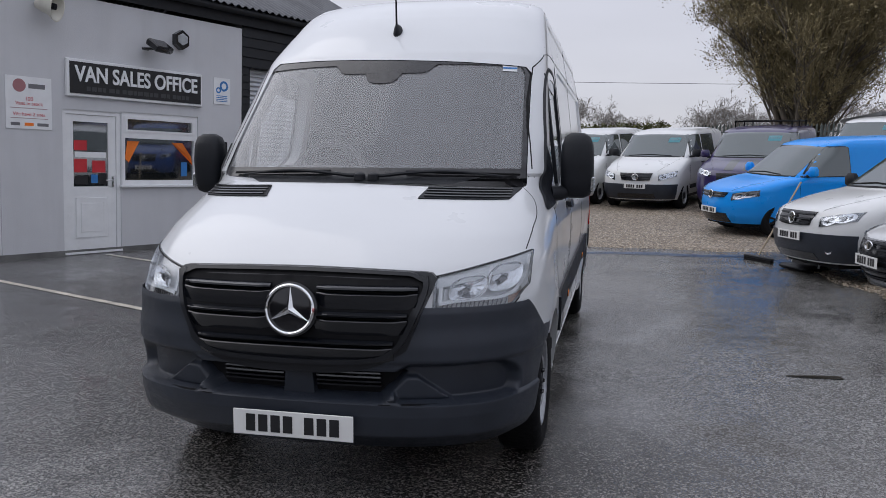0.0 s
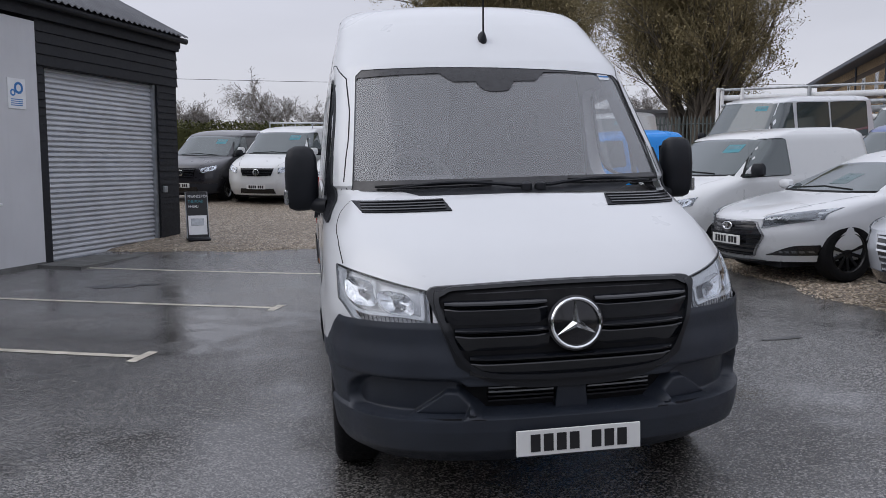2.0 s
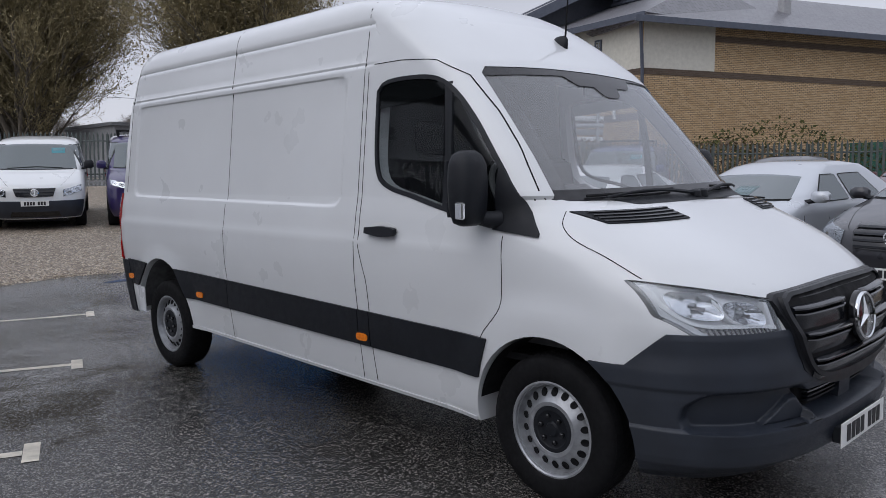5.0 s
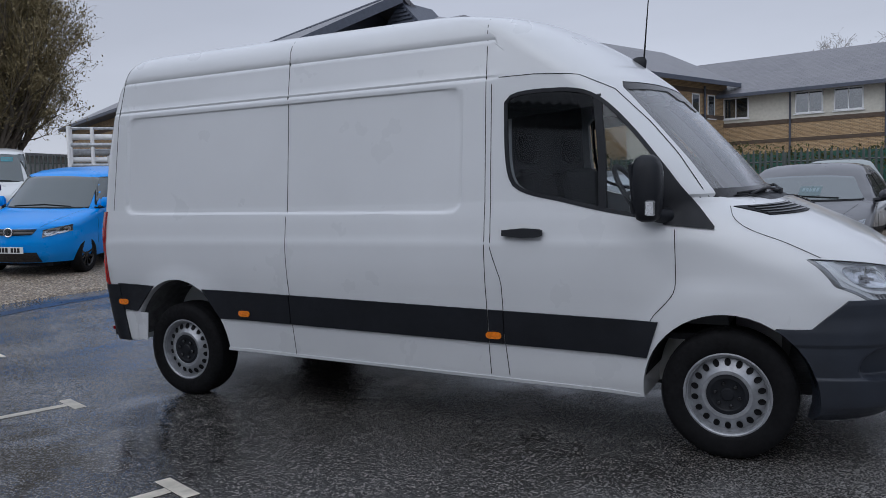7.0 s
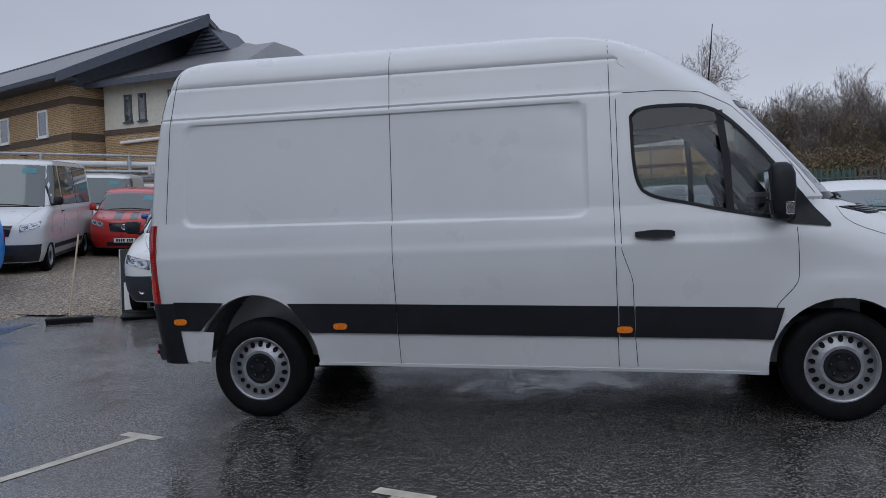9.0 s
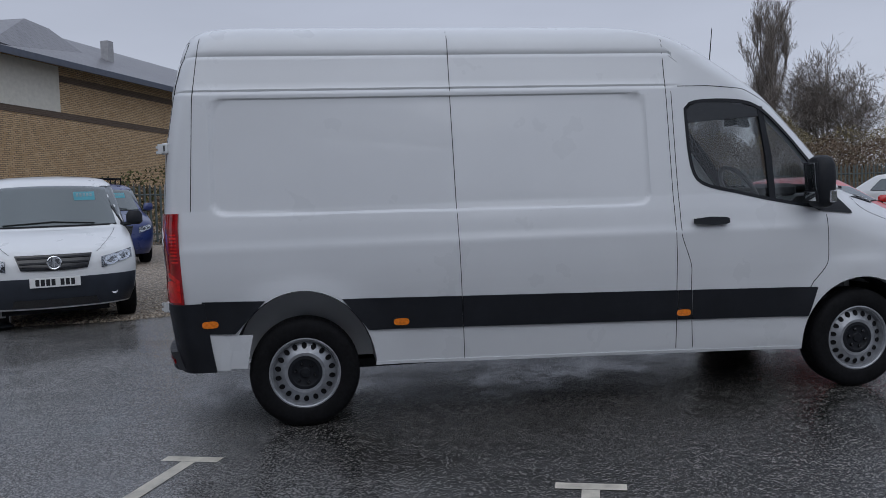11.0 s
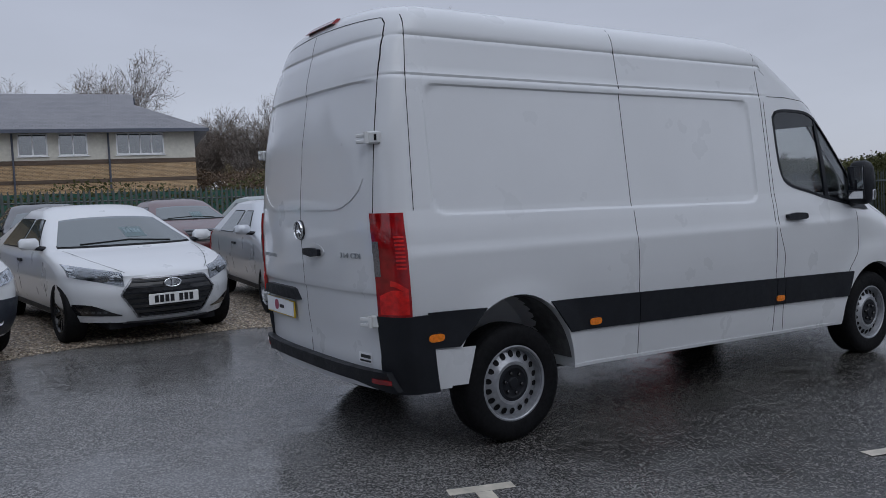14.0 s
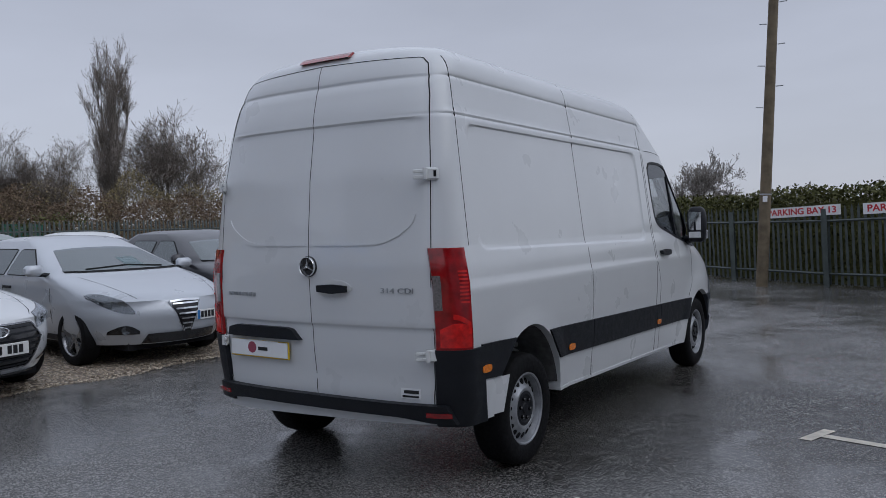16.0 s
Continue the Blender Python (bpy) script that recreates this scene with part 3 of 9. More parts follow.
class Shell:
    """A vehicle body stacked from level outlines: at each height a rounded front, straight sides and a rounded rear."""

    def __init__(self, w, yf, d, n, yr, dr, nr=2.6, dent=None, rdent=None, tail=None):
        self.tab = [np.array(t, float) for t in (w, yf, d, n, yr, dr)]
        self.nr, self.dent, self.rdent, self.tail = nr, dent, rdent, tail

    def at(self, z):
        return [float(np.interp(z, t[:, 0], t[:, 1])) for t in self.tab]

    def side(self, y, z, off=0.0, sgn=-1):
        w, yf, d, n, yr, dr = self.at(z)
        if y < yf + d:
            c = max(0.0, min(1.0, 1 - (y - yf) / d))
            x = w * max(0.0, 1 - c ** n) ** (1 / n)
        elif y > yr - dr:
            c = max(0.0, min(1.0, (y - yr + dr) / dr))
            x = w * max(0.0, 1 - c ** self.nr) ** (1 / self.nr)
        else:
            x = w
        if self.dent:
            x -= self.dent(y, z)
        if self.tail:
            x *= self.tail(y)
        return Vector((sgn * (x + off), y, z))

    def front(self, x, z, off=0.0):
        w, yf, d, n, yr, dr = self.at(z)
        s = min(0.9995, abs(x) / w)
        return Vector((x, yf + d * (1 - (1 - s ** n) ** (1 / n)) - off, z))

    def rear(self, x, z, off=0.0):
        w, yf, d, n, yr, dr = self.at(z)
        if self.tail:
            w *= self.tail(yr)
        s = min(0.9995, abs(x) / w)
        y = yr - dr * (1 - (1 - s ** self.nr) ** (1 / self.nr))
        if self.rdent:
            y -= self.rdent(x, z)
        return Vector((x, y + off, z))

    def wrap(self, a, z, off=0.0):
        """The front corner by angle: 0 ahead, 90 at the flank (degrees, signed by side)."""
        w, yf, d, n, yr, dr = self.at(z)
        t = radians(abs(a))
        x = (w + off) * math.sin(t) ** (2 / n)
        y = yf - off + (d + off) * (1 - math.cos(t) ** (2 / n))
        return Vector((math.copysign(x, a), y, z))

    def rwrap(self, a, z, off=0.0):
        w, yf, d, n, yr, dr = self.at(z)
        if self.tail:
            w *= self.tail(yr)
        t = radians(abs(a))
        x = (w + off) * math.sin(t) ** (2 / self.nr)
        y = yr + off - (dr + off) * (1 - math.cos(t) ** (2 / self.nr))
        return Vector((math.copysign(x, a), y, z))

    def solid(self, zs, nf, ys, nr, grow=0.0):
        rings = []
        for z in zs:
            w, yf, d, n, yr, dr = self.at(z)
            ya, yb = yf + d, yr - dr
            half = []
            for i in range(nf + 1):
                t = math.pi / 2 * i / nf
                half.append((w * math.sin(t) ** (2 / n) if i else 0.0, yf + d * (1 - max(0.0, math.cos(t)) ** (2 / n))))
            m = len(ys)
            for i, y in enumerate(ys):
                half.append((w, min(max(y, ya + 0.004 * (i + 1)), yb - 0.004 * (m - i))))
            for i in range(nr + 1):
                t = math.pi / 2 * (1 - i / nr)
                half.append((w * max(0.0, math.sin(t)) ** (2 / self.nr) if i < nr else 0.0, yr - dr * (1 - max(0.0, math.cos(t)) ** (2 / self.nr))))
            pts = []
            for x, y in half:
                if self.dent and x > 0.3 * w:
                    x -= self.dent(y, z) * min(1, (x / w - 0.3) / 0.6)
                if self.tail:
                    x *= self.tail(y)
                if self.rdent and y > yb:
                    y -= self.rdent(x, z)
                pts.append((x + (grow if x > 1e-6 else 0), y, z))
            rings.append(pts)
        k = len(rings[0])
        g = Geo()
        rows = []
        for r in rings:
            rows.append(r + [(-x, y, z) for x, y, z in r[-2:0:-1]])
        g.grid(rows, True)
        m = len(rows[0])
        for base, flip in ((0, False), ((len(rows) - 1) * m, True)):
            for i in range(k - 1):
                a, b = i, i + 1
                c, e = (m - b) % m, (m - a) % m
                q = []
                for j in (a, b, c, e):
                    if base + j not in q:
                        q.append(base + j)
                if len(q) > 2:
                    g.f.append(tuple(q if flip else reversed(q)))
        return g


def smooth01(a, b, v):
    t = max(0.0, min(1.0, (v - a) / (b - a)))
    return t * t * (3 - 2 * t)


def bump01(c, r, v):
    return max(0.0, 1 - ((v - c) / r) ** 2) ** 2

# ---- ground ----
def sheet(name, xs, ys, lift, mat, label, inside=None, kind="structure"):
    g = Geo()
    g.grid([[(x, y, ground_z(x, y) + lift(x, y)) for x in xs] for y in ys])
    ob = part(name, g, mat, None, fix=False)
    return tagged(ob, label, name, kind=kind)


gx = sorted(set([-900, -400, -200, -120, -80, -50, -35, -25, -18] + list(np.arange(-14, 26, 1.0)) + [30, 35, 40, 46, 55, 80, 120, 200, 400, 900]))
gy = sorted(set([-900, -400, -200, -120, -80, -50, -35, -25, -18] + list(np.arange(-14, 33, 1.0)) + [36, 40, 50, 80, 120, 200, 400, 900]))
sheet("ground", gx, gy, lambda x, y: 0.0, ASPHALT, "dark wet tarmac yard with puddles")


def edge_x(y):
    """Where the gravel begins beside the parked cars."""
    return 4.25 + 0.10 * math.sin(y * 1.3) + 0.06 * math.sin(y * 4.1) - 0.02 * (y - 4)


def edge_y(x):
    """Where the gravel begins across the far end."""
    return 10.75 - 0.04 * x + 0.10 * math.sin(x * 1.1 + 1) + 0.05 * math.sin(x * 3.7)


g = Geo()
rows = []
yy = list(np.arange(-14.0, 10.2, 0.4))
for y in yy:
    rows.append([(x, y, ground_z(x, y) + (0.0 if k == 0 else 0.02)) for k, x in enumerate([edge_x(y)] + [edge_x(y) + v for v in (0.15, 0.6, 1.5, 3, 5, 8, 11, 14.2)])])
g.grid(rows)
rows = []
for x in list(np.arange(-7.0, 4.0, 0.4)) + [4.05]:
    rows.append([(x, y, ground_z(x, y) + (0.0 if k == 0 else 0.022)) for k, y in enumerate([edge_y(x)] + [edge_y(x) + v for v in (0.15, 0.6, 1.5, 3, 5, 8, 12, 17, 24)])])
g.grid(rows)
rows = []
for x in list(np.arange(4.05, 30, 0.8)):
    rows.append([(x, y, ground_z(x, y) + 0.022) for y in [10.0 + v for v in (0.0, 0.6, 1.5, 3, 5, 8, 12, 17, 24.4)]])
g.grid(rows)
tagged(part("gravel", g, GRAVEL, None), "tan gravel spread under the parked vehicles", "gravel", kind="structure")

# parking bay lines: a long bar with a short cross bar at its end
def bay(tx, ty, ang, length, cross=True, w=0.085):
    d, e = Vector((math.cos(ang), math.sin(ang), 0)), Vector((-math.sin(ang), math.cos(ang), 0))
    g = Geo()
    def strip(a, b, wd):
        n = max(2, int((b - a).length / 0.3))
        q = (b - a).normalized()
        p = Vector((-q.y, q.x, 0)) * wd / 2
        rows = []
        for k in range(n + 1):
            c = a + (b - a) * k / n
            rows.append([(v.x, v.y, ground_z(v.x, v.y) + 0.004) for v in (c - p, c + p)])
        top = rows
        g.grid(top)
    o = Vector((tx, ty, 0))
    strip(o + d * (0.045 if cross else 0), o + d * length, w)
    if cross:
        strip(o - e * 0.17, o + e * 0.17, w)
    return tagged(part("bay_line", g, LINEW, None, fix=False, smooth=0), "worn white parking bay line on wet tarmac", "road marking", "parking bay lines", "structure")


BAYA = math.atan2(0.36, -1.0)
bay(-2.385, 3.53, BAYA, 4.6)
bay(-1.40, 5.53, BAYA, 4.6)
bay(-0.40, 7.85, BAYA, 4.4)

# loose stones of the gravel where the yard runs up to it
rnd = random.Random(77)
g = Geo()
for k in range(9000):
    if k < 6500:
        y = rnd.uniform(-1.0, 10.4)
        x = edge_x(y) + rnd.betavariate(0.8, 2.2) * 3.6 - 0.12
    else:
        x = rnd.uniform(-4.2, 4.0)
        y = edge_y(x) + rnd.betavariate(0.8, 2.2) * 3.0 - 0.12
    r = rnd.uniform(0.008, 0.021)
    a = rnd.uniform(0, 6.28)
    c, s = math.cos(a), math.sin(a)
    z = ground_z(x, y) + 0.018
    q = [(rnd.uniform(0.8, 1.4), 0), (0, rnd.uniform(0.6, 1.0)), (-rnd.uniform(0.8, 1.3), 0), (0, -rnd.uniform(0.6, 1.0))]
    g.add([(x + r * (u * c - v * s), y + r * (u * s + v * c), z + r * 0.3) for u, v in q] + [(x, y, z + r * rnd.uniform(0.7, 1.1)), (x, y, z - r * 0.5)],
          [(0, 1, 4), (1, 2, 4), (2, 3, 4), (3, 0, 4), (1, 0, 5), (2, 1, 5), (3, 2, 5), (0, 3, 5)])
tagged(part("gravel_stones", g, STONES, None, smooth=0, fix=False), "loose tan gravel stones along the tarmac edge", "gravel", kind="stuff")

# ---- the white panel van ----
VAN = Matrix.Translation((-0.9, 1.0, 0.0)) @ Euler((0, radians(-1.8), radians(-0.6))).to_matrix().to_4x4() @ Matrix.Translation((0.932, -1.0, 0.0)) @ Matrix.Diagonal((1.032, 1, 1, 1))
AXF, AXR, HUBZ = 1.043, 4.893, 0.352


def rounded(y, z, y0, y1, z0, z1, r):
    """Signed distance to a rounded box, negative inside."""
    qy, qz = abs(y - (y0 + y1) / 2) - (y1 - y0) / 2 + r, abs(z - (z0 + z1) / 2) - (z1 - z0) / 2 + r
    return math.hypot(max(qy, 0), max(qz, 0)) + min(max(qy, qz), 0) - r


def van_dent(y, z):
    v = 0.0
    if 2.3 < y < 5.6:
        lo = 1.335 + 0.010 * (y - 2.5)
        v += 0.014 * smooth01(0.0, 0.017, -rounded(y, z, 2.56, 5.42, lo, 2.105, 0.10))
    if y > 2.36:
        v += 0.008 * bump01(2.142, 0.014, z) + 0.006 * smooth01(2.150, 2.165, z) * smooth01(2.45, 2.3, z)
        v += 0.007 * bump01(2.368, 0.014, z) * smooth01(5.6, 5.5, y)
    v -= 0.011 * smooth01(1.205, 1.15, z) * smooth01(0.78, 1.05, z) * smooth01(1.2, 1.6, y)
    for c, zz in ((AXF, HUBZ), (AXR, HUBZ)):
        r = math.hypot(y - c, (z - zz) * 0.97)
        v -= 0.021 * smooth01(0.64, 0.46, r)
    return v


def van_rdent(x, z):
    a = abs(x)
    v = 0.012 * smooth01(0.0, 0.02, -rounded(a, z, -0.1, 0.735, 1.30, 2.13, 0.05)) * smooth01(1.42, 1.80, z)
    v += 0.008 * bump01(2.36, 0.02, z) * smooth01(0.75, 0.7, a)
    v += 0.010 * smooth01(0.955, 0.935, z) * smooth01(0.56, 0.64, z)
    return v


shell = Shell(
    w=[(0.30, 0.912), (0.36, 0.930), (0.6, 0.955), (0.9, 0.970), (1.2, 0.964), (1.30, 0.950), (1.4, 0.930), (1.75, 0.889), (2.06, 0.852),
       (2.14, 0.842), (2.36, 0.803), (2.45, 0.783), (2.50, 0.757), (2.54, 0.715), (2.57, 0.655), (2.595, 0.55), (2.608, 0.40), (2.612, 0.25)],
    yf=[(0.28, 0.18), (0.33, 0.12), (0.42, 0.095), (0.6, 0.085), (0.85, 0.092), (0.98, 0.138), (1.035, 0.19), (1.09, 0.265), (1.15, 0.355), (1.22, 0.49),
        (1.29, 0.64), (1.345, 0.77), (1.385, 0.87), (1.40, 0.90), (1.6, 1.06), (1.8, 1.235), (2.0, 1.415), (2.10, 1.515), (2.2, 1.640), (2.28, 1.742), (2.36, 1.868),
        (2.44, 2.01), (2.50, 2.14), (2.54, 2.27), (2.57, 2.42), (2.60, 2.8), (2.612, 3.0)],
    d=[(0.28, 0.75), (0.87, 0.82), (0.98, 0.88), (1.06, 0.96), (1.15, 1.15), (1.25, 1.4), (1.34, 1.35), (1.385, 0.75), (1.42, 0.50), (1.6, 0.45), (2.07, 0.40),
       (2.3, 0.45), (2.44, 0.40), (2.5, 0.38), (2.56, 0.42), (2.612, 0.6)],
    n=[(0.28, 2.9), (0.80, 2.9), (0.98, 2.9), (1.06, 3.2), (1.15, 3.6), (1.25, 4.0), (1.34, 4.0), (1.385, 3.0), (1.42, 2.5), (1.6, 2.4), (2.07, 2.3), (2.612, 2.2)],
    yr=[(0.28, 5.70), (0.5, 5.735), (0.8, 5.77), (1.3, 5.79), (1.8, 5.765), (2.2, 5.70), (2.45, 5.635), (2.53, 5.60), (2.58, 5.54), (2.600, 5.46), (2.612, 5.3)],
    dr=[(0.28, 0.20), (1.4, 0.20), (2.3, 0.20), (2.55, 0.3), (2.612, 0.5)], nr=2.8, dent=van_dent, rdent=van_rdent)

van = thing("panel_van", "white high-roof panel van with dark grey bumper parked on wet tarmac", "van", m=VAN)

levels = sorted(set([round(v, 3) for v in list(np.arange(0.30, 1.0, 0.05)) + list(np.arange(1.0, 1.42, 0.022)) + list(np.arange(1.40, 1.62, 0.016)) + list(np.arange(1.64, 2.1, 0.05))
                     + [1.328, 1.335, 1.3425, 1.35, 1.3575, 1.365, 1.3725, 1.38, 2.085, 2.10, 2.115, 2.128, 2.135, 2.142, 2.149, 2.156, 2.166, 2.2, 2.25, 2.30, 2.34, 2.354, 2.361, 2.368, 2.375, 2.382,
                        2.41, 2.44, 2.47, 2.50, 2.52, 2.54, 2.557, 2.572, 2.585, 2.597, 2.606, 2.612, 0.915, 0.935, 0.945, 0.955, 0.985]]))
stations = sorted(set([round(v, 3) for v in list(np.linspace(1.0, 2.4, 24)) + list(np.arange(2.44, 5.55, 0.06)) + [2.55, 2.57, 2.585, 2.6, 5.36, 5.38, 5.40, 5.42, 5.44]]))
body = part("body", shell.solid(levels, 22, stations, 16), WHITE, van)

DOORWIN = [(2.282, 1.98), (2.23, 2.025), (2.0, 2.036), (1.82, 2.015), (1.70, 1.950), (1.55, 1.80), (1.42, 1.64), (1.30, 1.48), (1.24, 1.36), (1.27, 1.285),
           (1.40, 1.295), (1.72, 1.355), (1.95, 1.41), (2.14, 1.455), (2.23, 1.51), (2.268, 1.65)]
WINLINE = spline(DOORWIN + DOORWIN[:1], 61)[:-1]
WINDSCREEN = [(-0.845, 1.41), (-0.80, 1.395), (0.80, 1.395), (0.845, 1.41), (0.790, 2.035), (0.755, 2.070), (0.4, 2.080), (0, 2.084), (-0.4, 2.080), (-0.755, 2.070), (-0.790, 2.035)]
cab = Geo()
rows = []
for z in (0.62, 1.0, 1.3, 1.45, 1.8, 2.05, 2.2):
    w = shell.at(z)[0] - 0.05
    yy = max(1.0, shell.at(z)[1] + 0.06)
    rows.append([(-w, yy + 0.25, z), (-w * 0.8, yy + 0.06, z), (0, yy, z), (w * 0.8, yy + 0.06, z), (w, yy + 0.25, z), (w, 2.36, z), (-w, 2.36, z)])
cab.grid(rows, True)
cab.f.append(tuple(range(7)))
cab.f.append(tuple(len(cab.v) - 7 + i for i in range(7)))
wellcut = []
for yc, rx_, rz_ in ((AXF, 0.437, 0.437), (AXR, 0.46, 0.53)):
    for s in (-1, 1):
        c = Geo()
        c.prism([(yc + rx_ * math.cos(a), HUBZ + rz_ * math.sin(a)) for a in np.linspace(0, 2 * math.pi, 48, endpoint=False)],
                lambda u, v, dep: (dep, u, v), s * 0.52, s * 1.3)
        wellcut.append(c)
under = Geo().prism([(1.36, 0.1), (1.36, 0.298), (4.45, 0.382), (5.0, 0.398), (5.9, 0.408), (5.9, 0.1)], lambda u, v, dep: (dep, u, v), -1.3, 1.3)
nose = Geo().box(-1.2, 1.2, -0.5, 0.42, 0.0, 0.858)
nose2 = Geo().box(-1.2, 1.2, -0.5, 0.80, 0.0, 0.727)
LAMPX = (0.572, 0.66, 0.78, 0.855, 0.906)


def lamp_lo(x):
    return float(np.interp(x, LAMPX, (0.872, 0.847, 0.851, 0.872, 0.945)))


def lamp_hi(x):
    return float(np.interp(x, LAMPX, (0.993, 1.013, 1.043, 1.060, 1.072)))


lampcut = []
for s in (-1, 1):
    ring = [(s * x, lamp_lo(x)) for x in np.linspace(LAMPX[0], LAMPX[-1], 18)] + [(s * x, lamp_hi(x)) for x in np.linspace(LAMPX[-1], LAMPX[0], 18)]
    lampcut.append(Geo().prism(ring, lambda u, v, dep: (u, dep, v), -0.3, 0.72))
cut(body, lampcut + [under, nose, nose2, cab, Geo().prism(WINLINE, lambda u, v, dep: (dep, u, v), -1.3, 1.3),
           Geo().prism(WINDSCREEN, lambda u, v, dep: (u, dep, v), 0.2, 1.75)] + wellcut)

SIDES = (-1, 1)


def on_side(s):
    return lambda u, v, off: shell.side(u, v, off, s)


def on_front(u, v, off):
    return shell.front(u, v, off)


# glass
ws_lo = [(x, 1.392) for x in np.linspace(-0.85, 0.85, 25)]
ws_hi = [(x, 2.088 - 0.018 * (abs(x) / 0.79) ** 2.4) for x in np.linspace(-0.79, 0.79, 25)]
windscreen = part("windscreen", Geo().grid([[on_front(a[0] + (b[0] - a[0]) * k / 14, a[1] + (b[1] - a[1]) * k / 14, -0.012) for a, b in zip(ws_lo, ws_hi)] for k in range(15)]), WSCREEN, van, "misted windscreen with a dark band")
band = Geo()
edge = [(-0.838, 1.40), (-0.792, 2.00), (-0.745, 2.050)] + [(x, 2.062 - 0.010 * (abs(x) / 0.72) ** 2.4) for x in np.linspace(-0.6, 0.6, 9)] + [(0.745, 2.050), (0.792, 2.00), (0.838, 1.40)]
band.ribbon(on_front, poly(edge, 60), 0.070, -0.012, -0.004)
band.ribbon(on_front, [(x, 1.418) for x in np.linspace(-0.86, 0.86, 30)], 0.05, -0.012, -0.003)
part("windscreen_border", band, FRIT, windscreen, "black windscreen border")
tint = Geo().patch(on_front, [(x, 1.972 + 0.065 * smooth01(0.22, 0.32, abs(x))) for x in np.linspace(-0.30, 0.30, 24)], [(x, 2.060) for x in np.linspace(-0.34, 0.34, 24)], 3, -0.010, -0.004)
tint.patch(on_front, [(x, 1.912 + 0.02 * (abs(x) / 0.08) ** 4) for x in np.linspace(-0.085, 0.085, 10)], [(x, 1.98) for x in np.linspace(-0.11, 0.11, 10)], 2, -0.010, -0.0045)
part("sensor_housing", tint, FRIT, windscreen)
mirror_in = Geo().cbox(-0.085, 0.085, 1.46, 1.49, 1.925, 1.995, 0.01)
part("rear_view_mirror", mirror_in, DARKIN, windscreen)
part("window_sticker", Geo().patch(on_front, [(0.64, 1.985), (0.715, 1.985)], [(0.635, 2.03), (0.71, 2.03)], 1, -0.008, -0.006), LABELW, windscreen, "white and blue sticker")
part("sticker_stripe", Geo().patch(on_front, [(0.64, 2.0), (0.713, 2.0)], [(0.64, 2.01), (0.712, 2.01)], 1, -0.006, -0.004), SIGNBLUE, windscreen)

